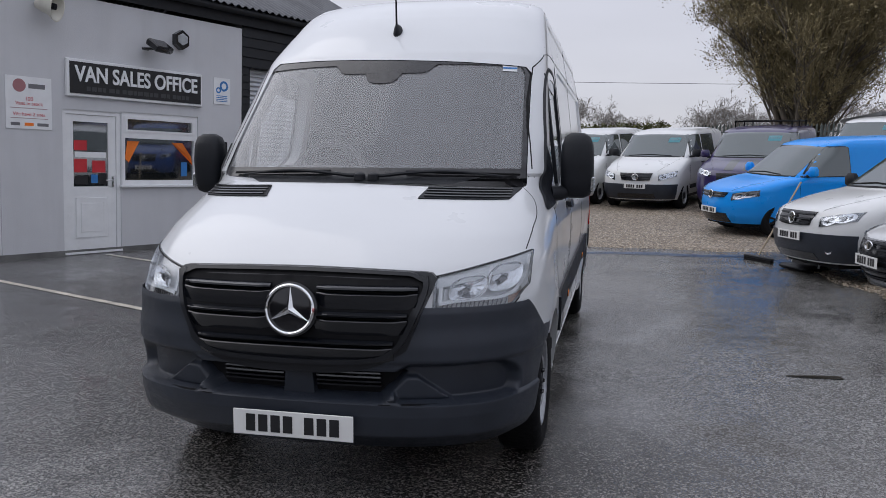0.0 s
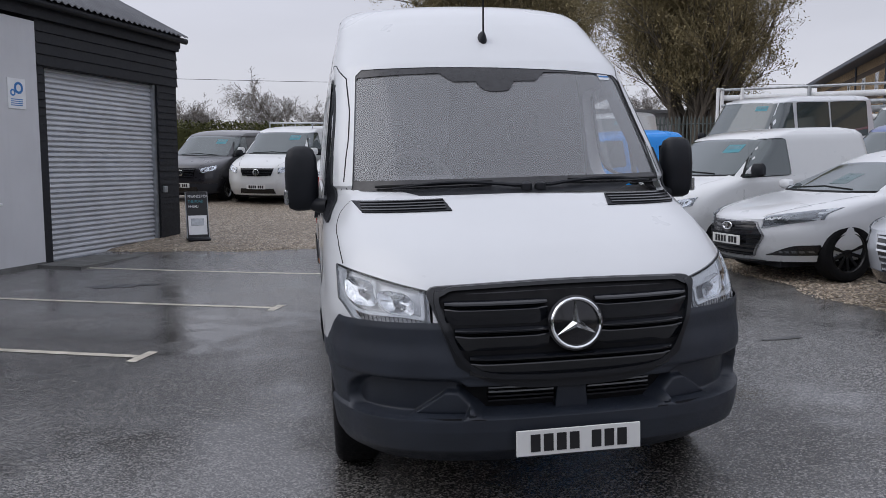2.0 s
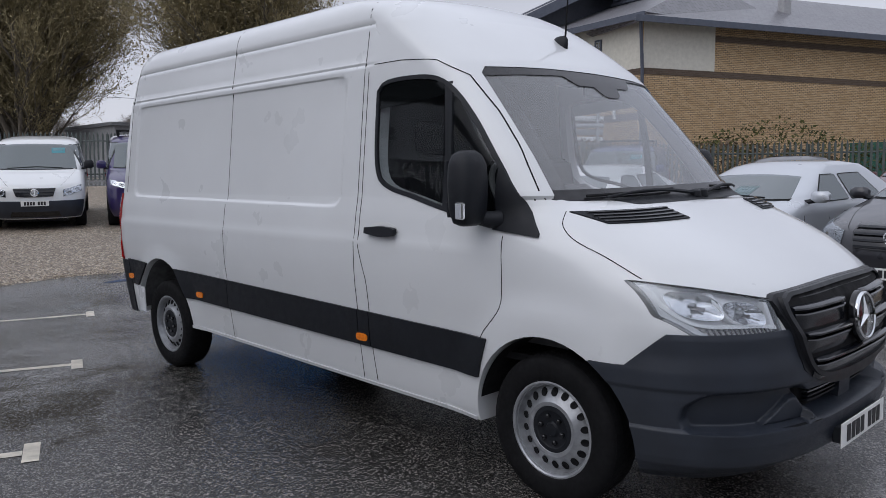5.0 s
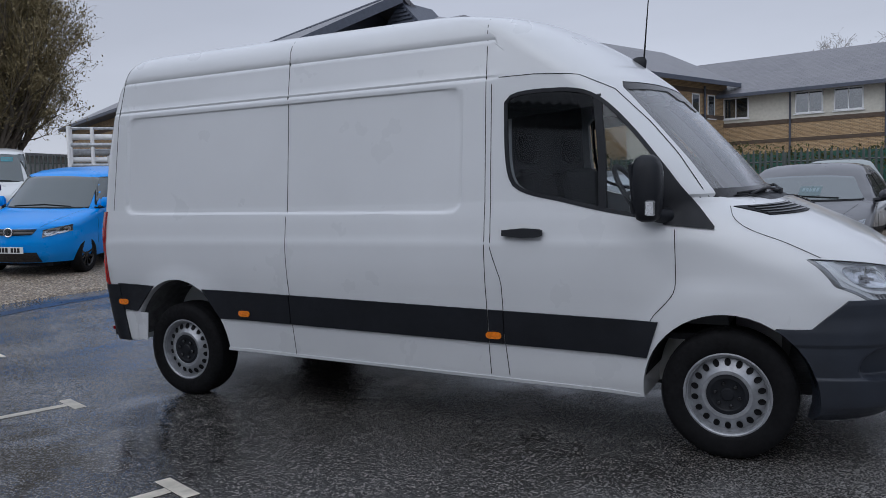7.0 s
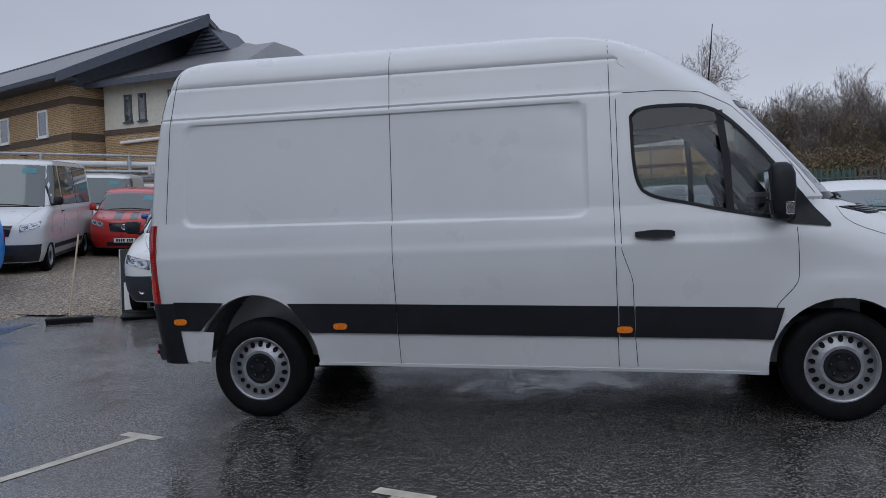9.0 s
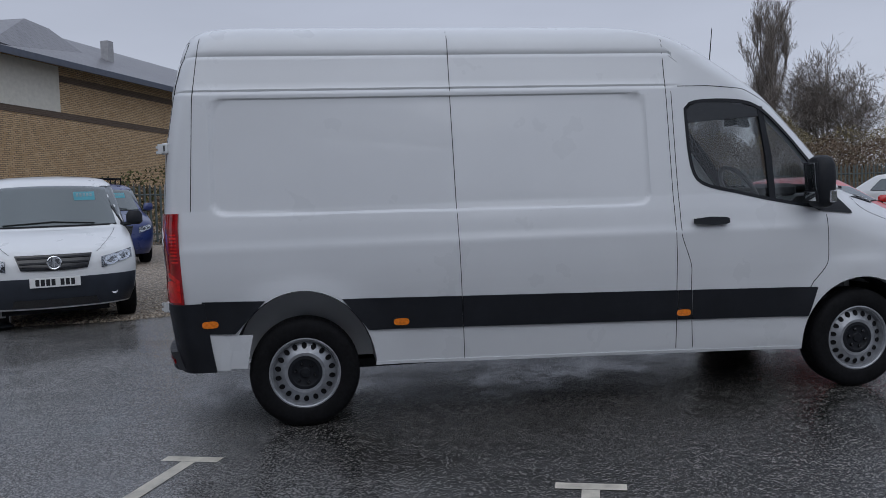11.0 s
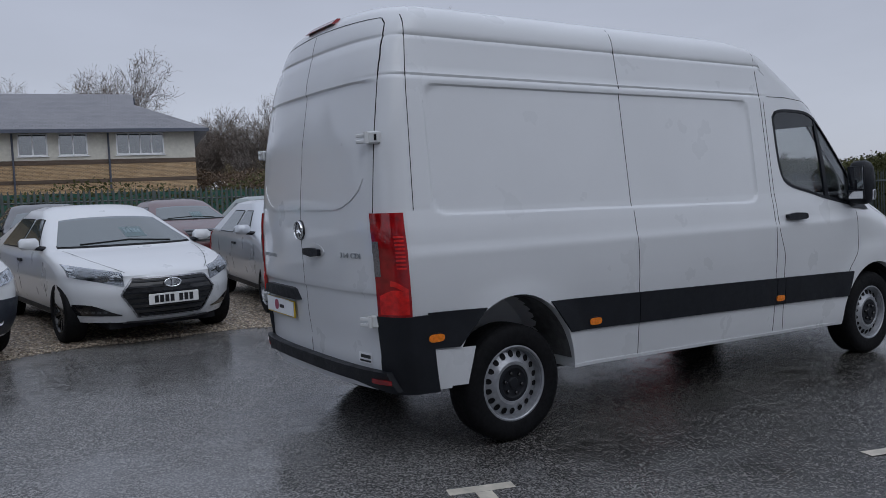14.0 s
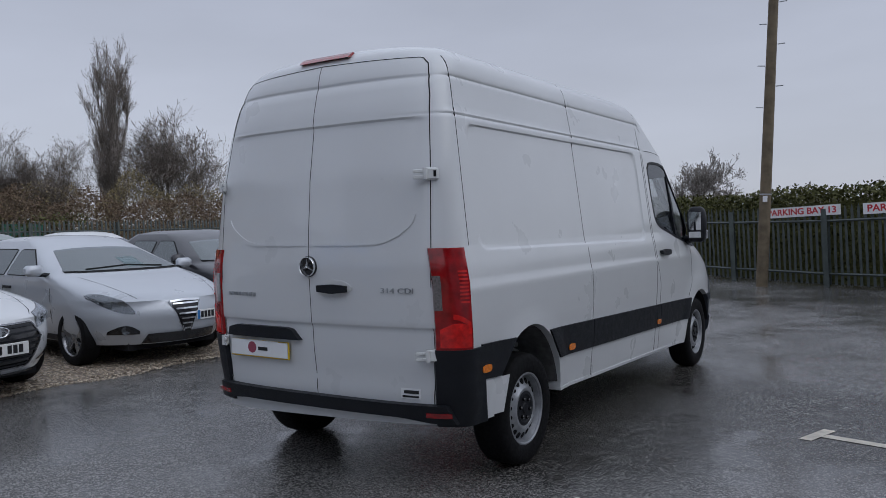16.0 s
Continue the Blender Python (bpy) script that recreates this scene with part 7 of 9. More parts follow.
vehicle("passenger_car", "mid blue people carrier on gravel", BACK, MIDBLUE, stand(9.15, 10.65, *hB), 4.4, 0.91, 1.80, (0.92, 0.14), (1.10, 1.0), 1.8, (0.88, 3.55), 0.32, "ten", ALLOY,
        ((1.32, 2.25, 1.82, 2.22), (2.35, 3.3, 2.35, 3.3), (3.4, 4.0, 3.4, 3.95)), 1.10, bumper=False, cat="car", lower=(0.42, 0.20, 0.38))
vehicle("compact_van", "navy van with black roof rails on gravel", BACK, NAVY, stand(11.55, 9.05, *hB), 4.5, 0.92, 1.78, (0.95, 0.14), (1.14, 1.0), 1.8, (0.88, 3.6), 0.325, "ten", ALLOY,
        ((1.32, 2.25, 1.82, 2.22),), 1.12, rack=SEALGAP, lower=(0.42, 0.20, 0.38), bumper=False)
vehicle("saloon_car", "black saloon car with a price sticker", BACK, BLACKP, stand(10.6, 5.6, -0.97, 0.0), 4.5, 0.90, 1.45, (0.78, 0.17), (1.0, 1.1), 1.95, (0.92, 3.6), 0.32, "ten", ALLOY,
        ((1.70, 2.55, 2.18, 2.52), (2.62, 3.5, 2.62, 3.25)), 0.97, rear="saloon", bumper=False, lamp=(0.55, 0.93, 0.62, 0.82), lower=(0.42, 0.20, 0.36), cat="car", tum=0.72)
vehicle("hatchback", "dark maroon hatchback near the fence", BACK, paint("maroon_paint", (0.07, 0.012, 0.014)), stand(11.2, 2.9, -0.97, 0.0), 4.1, 0.88, 1.46, (0.80, 0.17), (1.02, 1.05), 1.85, (0.85, 3.35), 0.31, "ten", ALLOY,
        ((1.62, 2.42, 2.05, 2.40), (2.50, 3.2, 2.50, 3.0)), 0.98, rear="hatch", bumper=False, lamp=(0.55, 0.93, 0.66, 0.86), lower=(0.42, 0.20, 0.36), cat="car", tum=0.74)
vehicle("hatchback", "pale green hatchback near the fence", BACK, paint("sage_paint", (0.22, 0.27, 0.25), 0.3), stand(11.6, 0.5, -0.97, 0.0), 4.1, 0.88, 1.48, (0.80, 0.17), (1.02, 1.05), 1.85, (0.85, 3.35), 0.31, "ten", ALLOY,
        ((1.62, 2.42, 2.05, 2.40), (2.50, 3.2, 2.50, 3.0)), 0.98, rear="hatch", bumper=False, lamp=(0.55, 0.93, 0.66, 0.86), lower=(0.42, 0.20, 0.36), cat="car", tum=0.74)
vehicle("hatchback", "white hatchback near the fence", BACK, WHITE2, stand(11.4, -1.9, -0.97, 0.0), 4.1, 0.88, 1.46, (0.80, 0.17), (1.02, 1.05), 1.85, (0.85, 3.35), 0.31, "ten", ALLOY,
        ((1.62, 2.42, 2.05, 2.40), (2.50, 3.2, 2.50, 3.0)), 0.98, rear="hatch", bumper=False, lamp=(0.55, 0.93, 0.66, 0.86), lower=(0.42, 0.20, 0.36), cat="car", tum=0.74)
vehicle("hatchback", "white hatchback parked across the yard", BACK, WHITE2, stand(11.3, -12.2, -0.95, -0.32), 4.1, 0.88, 1.46, (0.80, 0.17), (1.02, 1.05), 1.85, (0.85, 3.35), 0.31, "ten", ALLOY,
        ((1.62, 2.42, 2.05, 2.40), (2.50, 3.2, 2.50, 3.0)), 0.98, rear="hatch", bumper=False, lamp=(0.55, 0.93, 0.66, 0.86), lower=(0.42, 0.20, 0.36), cat="car", tum=0.74, price=False)

# ---- the sales office and its garage ----
FO = Vector((-4.88, 9.55, 0.0))
FU, FN = Vector((0.4, 0.9165, 0)), Vector((0.9165, -0.4, 0))
OFFICE = Matrix((FU, -FN, Vector((0, 0, 1)))).transposed().to_4x4()
OFFICE.translation = FO
# in the office's own measure: x along the front, y into the building, z up
office = thing("sales_office", "grey rendered sales office with a dark boarded garage", "building", m=OFFICE)


def wall_with_holes(x0, x1, z0, z1, y0, y1, holes):
    """A wall with rectangular openings through it, as one solid of blocks."""
    g = Geo()
    xs = sorted(set([x0, x1] + [h[0] for h in holes] + [h[1] for h in holes]))
    zs = sorted(set([z0, z1] + [h[2] for h in holes] + [h[3] for h in holes]))
    for a, b in zip(xs, xs[1:]):
        for c, d in zip(zs, zs[1:]):
            if not any(h[0] <= a and b <= h[1] and h[2] <= c and d <= h[3] for h in holes):
                g.box(a, b, y0, y1, c, d)
    return g


part("wall", wall_with_holes(-7.2, 0.0, -0.05, 3.55, 0.0, 0.25, [(-3.12, -2.24, 0.02, 2.02), (-2.22, -0.88, 0.97, 2.04), (-4.9, -3.96, 0.02, 2.02)]), RENDERW, office, "grey painted render wall", smooth=0)
part("wall", Geo().box(-7.2, -7.0, 0.25, 9.0, -0.05, 3.55), RENDERW, office, smooth=0)
part("plinth", Geo().box(-7.2, 0.0, -0.02, 0.0, -0.05, 0.06), CONCRETE, office)
part("floor_slab", Geo().box(-6.99, 3.4, 0.26, 8.9, -0.04, 0.02), CONCRETE, office)
part("rear_wall", Geo().box(-7.2, 3.7, 9.0, 9.2, -0.05, 3.6), RENDERW, office, smooth=0)
part("inner_wall", Geo().box(-6.98, -0.2, 3.2, 3.3, 0.02, 3.4), CREAM, office, smooth=0)
# door
df = part("door", Geo().box(-3.12, -3.06, 0.02, 0.10, 0.02, 2.02).box(-2.30, -2.24, 0.02, 0.10, 0.02, 2.02).box(-3.06, -2.30, 0.02, 0.10, 1.96, 2.02).box(-3.12, -2.24, -0.03, 0.10, 0.0, 0.03), UPVC, office, "white half-glazed plastic door")
part("door_leaf", wall_with_holes(-3.055, -2.305, 0.035, 1.955, 0.035, 0.085, [(-2.95, -2.42, 0.95, 1.86)]), UPVC, df, smooth=0)
part("door_glass", Geo().box(-2.95, -2.42, 0.055, 0.062, 0.95, 1.86), HOUSEGLASS, df)
part("door_panel", Geo().cbox(-2.93, -2.44, 0.022, 0.036, 0.22, 0.80, 0.010).cbox(-2.86, -2.51, 0.014, 0.024, 0.30, 0.72, 0.008), UPVC, df)
part("door_handle", Geo().cbox(-2.38, -2.35, 0.0, 0.036, 0.94, 1.10, 0.006).tube([(-2.365, 0.0, 1.04), (-2.49, -0.01, 1.04)], 0.010, 8), CHROME, df)
for x0, x1, z0, z1, mt in ((-2.93, -2.74, 1.15, 1.34, SIGNRED), (-2.66, -2.46, 1.15, 1.32, SIGNRED), (-2.93, -2.74, 1.46, 1.60, SIGNRED), (-2.92, -2.73, 0.98, 1.10, INK), (-2.68, -2.58, 1.0, 1.12, SIGNBLUE), (-2.56, -2.44, 0.98, 1.14, INK), (-2.92, -2.45, 1.36, 1.44, LABELW)):
    part("door_notice", Geo().box(x0, x1, 0.048, 0.052, z0, z1), mt, df)
# window
wf = part("window", Geo().box(-2.22, -2.16, 0.02, 0.11, 0.97, 2.04).box(-0.94, -0.88, 0.02, 0.11, 0.97, 2.04).box(-2.16, -0.94, 0.02, 0.11, 1.98, 2.04).box(-2.16, -0.94, 0.02, 0.11, 0.97, 1.04).box(-2.16, -0.94, 0.02, 0.11, 1.66, 1.75), UPVC, office, "white plastic window with a top light")
part("sash", Geo().box(-2.16, -2.12, 0.01, 0.05, 1.75, 1.98).box(-0.98, -0.94, 0.01, 0.05, 1.75, 1.98).box(-2.12, -0.98, 0.01, 0.05, 1.94, 1.98).box(-2.12, -0.98, 0.01, 0.05, 1.75, 1.785), UPVC, wf)
part("window_sill", Geo().cbox(-2.27, -0.83, -0.06, 0.05, 0.935, 0.972, 0.006), UPVC, wf)
part("pane", Geo().box(-2.16, -0.94, 0.06, 0.068, 1.04, 1.66), HOUSEGLASS, wf)
part("pane", Geo().box(-2.12, -0.98, 0.06, 0.068, 1.785, 1.94), HOUSEGLASS, wf)
for s, x in ((1, -2.10), (-1, -1.0)):
    part("banner", Geo().prism([(x, 1.62), (x + s * 0.20, 1.62), (x + s * 0.02, 1.30), (x - s * 0.04, 1.36)] if s > 0 else [(x - 0.34, 1.62), (x - 0.14, 1.62), (x + 0.05, 1.28), (x + 0.02, 1.42)], lambda u, v, d: (u, d, v), 0.052, 0.056), SIGNORANGE, wf)
part("window_card", Geo().box(-1.16, -1.05, 0.052, 0.056, 1.10, 1.32), SIGNBLUE, wf)
# sign board
sg = part("sign_board", Geo().cbox(-3.08, -0.84, -0.06, 0.0, 2.20, 2.71, 0.01), UPVC, office, "black board with raised white letters")
part("sign_face", Geo().box(-3.04, -0.88, -0.068, -0.059, 2.24, 2.67), INK, sg)
lettering("sign_letters", "VAN SALES OFFICE", 0.30, Matrix.Translation((-1.96, -0.075, 2.50)) @ Euler((radians(90), 0, 0)).to_matrix().to_4x4(), LABELW, sg, 0.008, width=2.02, bold=0.006)
g = Geo()
x = -2.80
random.seed(4)
while x < -1.1:
    wd = random.uniform(0.05, 0.09)
    g.box(x, x + wd, -0.072, -0.066, 2.285, 2.345)
    x += wd + random.choice((0.015, 0.015, 0.05))
part("sign_bars", g, plain("dim_lettering", (0.05, 0.052, 0.055), 0.4), sg)
ps = part("poster", Geo().box(-3.88, -3.27, -0.012, -0.002, 1.72, 2.40), LABELW, office, "white dealer poster with red print")
part("poster_logo", Geo().lathe([(0.085, 0), (0.085, 0.003), (0, 0.003)], 24, Matrix.Translation((-3.70, -0.012, 2.28)) @ Euler((radians(90), 0, 0)).to_matrix().to_4x4()), plain("mauve_disc", (0.36, 0.16, 0.17), 0.5), ps)
part("poster_bars", Geo().box(-3.58, -3.36, -0.015, -0.012, 2.25, 2.31), plain("grey_print", (0.16, 0.16, 0.17), 0.5), ps)
for words, z, sz in (("100", 2.11, 0.075), ("Vans in stock", 2.05, 0.068), ("We have 2 sites", 1.91, 0.066)):
    lettering("poster_words", words, sz, Matrix.Translation((-3.575, -0.014, z)) @ Euler((radians(90), 0, 0)).to_matrix().to_4x4(), SIGNRED, ps, 0.001)
part("poster_rule", Geo().box(-3.82, -3.33, -0.0145, -0.012, 1.985, 1.992), plain("rule_print", (0.35, 0.2, 0.2), 0.5), ps)
part("poster_rule", Geo().box(-3.82, -3.33, -0.0145, -0.012, 1.855, 1.862), MATS["rule_print"], ps)
for x0, x1, mt in ((-3.82, -3.70, "grey_print"), (-3.64, -3.52, "orange_banner"), (-3.47, -3.32, "grey_print")):
    part("poster_bars", Geo().box(x0, x1, -0.0145, -0.012, 1.76, 1.80), MATS[mt], ps)
nt = part("notice", Geo().box(-0.58, -0.25, -0.012, -0.002, 2.28, 2.70), LABELW, office, "small white notice with a blue cog")
part("notice_cog", Geo().lathe([(0.085, 0), (0.085, 0.003), (0.05, 0.003), (0.05, 0)], 12, Matrix.Translation((-0.38, -0.012, 2.57)) @ Euler((radians(90), 0, 0)).to_matrix().to_4x4(), True), SIGNBLUE, nt)
part("notice_cog", Geo().lathe([(0.05, 0), (0.05, 0.003), (0.028, 0.003), (0.028, 0)], 10, Matrix.Translation((-0.49, -0.012, 2.50)) @ Euler((radians(90), 0, 0)).to_matrix().to_4x4(), True), SIGNBLUE, nt)
for k in range(4):
    part("notice_bars", Geo().box(-0.53, -0.31, -0.0145, -0.012, 2.32 + k * 0.028, 2.332 + k * 0.028), SIGNBLUE, nt)
al = part("alarm_box", Geo().prism([(-1.24 + 0.15 * math.cos(a) * 0.9, 3.19 + 0.15 * math.sin(a)) for a in np.linspace(math.pi / 6, math.pi * 13 / 6, 6, endpoint=False)], lambda u, v, d: (u, d, v), -0.10, 0.0), GLOSS, office, "black hexagonal alarm box")
part("alarm_face", Geo().prism([(-1.24 + 0.11 * math.cos(a) * 0.9, 3.20 + 0.09 * math.sin(a)) for a in np.linspace(math.pi / 6, math.pi * 13 / 6, 6, endpoint=False)], lambda u, v, d: (u, d, v), -0.106, -0.10), GALV, al)
fl = part("floodlight", Geo().cbox(-0.19, 0.19, -0.05, 0.05, -0.12, 0.12, 0.02, Matrix.Translation((-1.75, -0.25, 3.02)) @ Euler((radians(-55), 0, radians(18))).to_matrix().to_4x4()), GLOSS, office, "black wall floodlight on a bracket")
part("bracket", Geo().tube([(-1.78, 0.0, 2.98), (-1.95, -0.12, 2.97), (-1.78, -0.2, 2.98)], 0.02, 6), GLOSS, fl)
hn = part("horn_speaker", Geo().lathe([(0.05, 0.16), (0.07, 0.05), (0.11, -0.04), (0.17, -0.12), (0.185, -0.12), (0.12, -0.02), (0.06, 0.16)], 24, Matrix.Translation((-3.40, -0.22, 3.32)) @ Euler((radians(-80), 0, radians(35))).to_matrix().to_4x4()), CREAM, office, "grey horn loudspeaker")
# Dark core paints the shade inside the horn's mouth.
part("horn_dark_throat", Geo().lathe([(0.0, 0.10), (0.04, 0.08), (0.05, -0.06)], 14, Matrix.Translation((-3.40, -0.25, 3.32)) @ Euler((radians(100), 0, radians(35))).to_matrix().to_4x4()), DARKIN, hn)
part("horn_bracket", Geo().tube([(-3.46, 0.0, 3.36), (-3.44, -0.14, 3.36)], 0.025, 6), GALV, hn)
# second door at the far end of the wall
part("door", Geo().box(-4.9, -4.84, 0.02, 0.10, 0.02, 2.02).box(-4.02, -3.96, 0.02, 0.10, 0.02, 2.02).box(-4.84, -4.02, 0.02, 0.10, 1.96, 2.02).box(-4.84, -4.02, 0.03, 0.09, 0.02, 1.96), UPVC, office, "white plastic side door")

# garage: boarded front, roller shutter
part("garage_lintel", Geo().box(0.005, 3.62, 0.02, 0.22, 2.93, 3.78), CARGO, office, smooth=0)
for k in range(5):
    z = 2.945 + k * 0.162
    part("board", Geo().prism([(0.0, z), (-0.030, z), (-0.010, z + 0.158), (0.0, z + 0.158)], lambda u, v, d: (d, 0.02 + u, v), 0.006, 3.66), CARGO, office)
for x0, x1 in ((0.005, 0.17), (3.02, 3.62)):
    part("garage_post", Geo().box(x0, x1, 0.03, 0.24, -0.03, 2.93), CARGO, office, smooth=0)
    for k in range(24):
        z = 0.05 + k * 0.12
        part("board", Geo().prism([(0.0, z), (-0.022, z), (-0.006, z + 0.118), (0.0, z + 0.118)], lambda u, v, d: (d, 0.03 + u, v), x0, x1), CARGO, office)
part("garage_side", Geo().box(3.62, 3.66, 0.03, 9.0, -0.03, 3.6), CARGO, office, smooth=0)
g = Geo()
prof = []
for k in range(37):
    z = 0.03 + k * 0.079
    prof += [(0.004, z), (-0.017, z + 0.008), (-0.024, z + 0.020), (-0.021, z + 0.036), (-0.008, z + 0.060), (0.004, z + 0.068)]
g.grid([[(0.20, 0.14 + dy, z) for dy, z in prof], [(1.6, 0.14 + dy, z) for dy, z in prof], [(3.0, 0.14 + dy, z) for dy, z in prof]])
rs = part("roller_shutter", g, SHUTTER, office, "closed galvanised roller shutter", smooth=25)
part("guide_rail", Geo().box(0.17, 0.23, 0.06, 0.16, 0.0, 2.93), CARGO, rs)
part("guide_rail", Geo().box(2.96, 3.02, 0.06, 0.16, 0.0, 2.93), GALV, rs)
part("bottom_rail", Geo().box(0.22, 2.98, 0.10, 0.15, 0.0, 0.05), GALV, rs)
part("key_switch", Geo().cbox(3.10, 3.20, -0.03, 0.03, 0.98, 1.10, 0.01), GALV, office)
part("door_step", Geo().box(-0.2, 3.7, -0.75, 0.03, -0.06, 0.035), CONCRETE, office)
part("kerb_stone", Geo().cbox(3.3, 3.72, -0.25, 0.1, -0.03, 0.10, 0.02), CONCRETE, office)
# roof: fascia and corrugated sheets
part("fascia", Geo().box(-7.4, 3.66, -0.06, -0.02, 3.60, 3.84), CARGO, office)
part("bargeboard", Geo().prism([(-0.06, 3.66), (-0.06, 3.90), (4.6, 6.27), (9.3, 3.88), (9.3, 3.66), (4.6, 6.02)], lambda u, v, d: (d, u, v), 3.66, 3.71), CARGO, office)
rows = []
xs = list(np.arange(-7.5, 3.75, 0.024))
for y in (-0.22, 4.6, 9.42):
    rows.append([(x, y, 3.87 + min(y + 0.22, 9.42 - y) * 0.508 + 0.018 * math.sin(x / 0.146 * 2 * math.pi)) for x in xs])
rows2 = [[(x, y, z - 0.012) for x, y, z in r] for r in rows]
g = Geo().grid(rows)
g.grid([rows[0], rows2[0]]).grid([[r[-1] for r in rows], [r[-1] for r in rows2]])
part("corrugated_roof", g, CORRUG, office, smooth=60)
part("gutter", Geo().lathe([(0.0, 0.0), (0.055, 0.0), (0.055, 11.22), (0.0, 11.22)], 12, Matrix.Translation((-7.45, -0.14, 3.80)) @ Euler((0, radians(90), 0)).to_matrix().to_4x4()), CARGO, office)
part("gable", Geo().prism([(0.0, 3.55), (0.0, 3.85), (4.6, 6.18), (9.0, 3.95), (9.0, 3.55)], lambda u, v, d: (d, u, v), 3.60, 3.64), CARGO, office)


# ---- boards, broom and other loose things ----
def a_board(m, label, words, accent):
    th = thing("pavement_sign", label, "sign", "advertising boards", m=m)
    tilt = Euler((radians(-12), 0, 0)).to_matrix().to_4x4()
    fp = part("panel", Geo().cbox(-0.26, 0.26, -0.012, 0.012, 0.06, 0.98, 0.008, tilt), INK, th, "printed poster panel")
    part("picture", Geo().box(-0.22, 0.22, -0.016, -0.012, 0.12, 0.50, tilt), LABELW, fp)
    part("picture_van", Geo().cbox(-0.16, 0.15, -0.020, -0.015, 0.30, 0.44, 0.002, tilt), GALV, fp)
    for k, (line, z) in enumerate(words):
        lettering("poster_words", line, 0.075, tilt @ Matrix.Translation((-0.21, -0.016, z)) @ Euler((radians(90), 0, 0)).to_matrix().to_4x4(), LABELW if k != accent else STICKER, fp, 0.001, align="LEFT")
    part("frame", Geo().tube([tilt @ Vector((-0.26, 0, 0.05)), tilt @ Vector((-0.26, 0, 0.97)), tilt @ Vector((0.26, 0, 0.97)), tilt @ Vector((0.26, 0, 0.05))], 0.014, 8), GALV, th)
    part("base", Geo().cbox(-0.27, 0.27, -0.22, 0.20, 0.0, 0.075, 0.03), PLASTIC, th, "black rubber water base")
    return th


def stand_up(x, y, yaw):
    return Matrix.Translation((x, y, ground_z(x, y) + 0.004)) @ Euler((0, 0, radians(yaw))).to_matrix().to_4x4()


a_board(stand_up(-3.0, 12.05, 14) @ Matrix.Diagonal((0.74, 1, 0.93, 1)), "black finance poster stand by the garage", (("FINANCE FOR", 0.88), ("THE ROAD", 0.78), ("AHEAD.", 0.68)), 1)
a_board(Matrix.Translation((0, 0, 0.0)) @ stand_up(3.94, 8.66, -62), "black and white finance poster stand", (("FINANCE", 0.72), ("YOUR WAY", 0.62)), 0)
br = thing("broom", "wide yard broom leaning on a parked van", "broom", m=stand_up(3.48, 9.45, -60))
part("broom_head", Geo().cbox(-0.30, 0.30, -0.035, 0.035, 0.04, 0.085, 0.012), PLASTIC, br)
part("bristles", Geo().box(-0.29, 0.29, -0.028, 0.028, 0.0, 0.045), SEALGAP, br)
part("broom_handle", Geo().tube([(0.0, 0.0, 0.10), (0.12, 0.55, 1.20)], 0.013, 8), plain("pale_wood", (0.42, 0.34, 0.24), 0.6), br)
g = Geo()
random.seed(11)
def blot(cx, cy, rx, ry, seed):
    random.seed(seed)
    ring = []
    ph = [random.uniform(0, 6.28) for _ in range(4)]
    for k in range(28):
        a = 2 * math.pi * k / 28
        q = 1 + 0.22 * math.sin(2 * a + ph[0]) + 0.18 * math.sin(3 * a + ph[1]) + 0.12 * math.sin(5 * a + ph[2])
        x, y = cx + rx * q * math.cos(a), cy + ry * q * math.sin(a)
        ring.append((x, y, ground_z(x, y) + 0.005))
    return Geo().add(ring, [tuple(range(28))])
for k, (x, y, a, b) in enumerate(((1.7, 10.1, 0.8, 0.18), (2.75, 9.98, 0.5, 0.15), (3.9, 9.5, 0.22, 0.12))):
    tagged(part("paint_stain", blot(x, y, a, b, k + 3), STAIN, None, smooth=0), "blue paint stain soaked into the tarmac", "stain", "paint stains", "structure")
for x, y, a, b, k in ((2.75, 2.75, 0.15, 0.05, 21), (-3.4, 7.4, 0.4, 0.12, 23)):
    tagged(part("puddle", blot(x, y, a, b, k), PUDDLE, None, smooth=0), "shallow puddle on the worn tarmac", "puddle", "puddles", "structure")

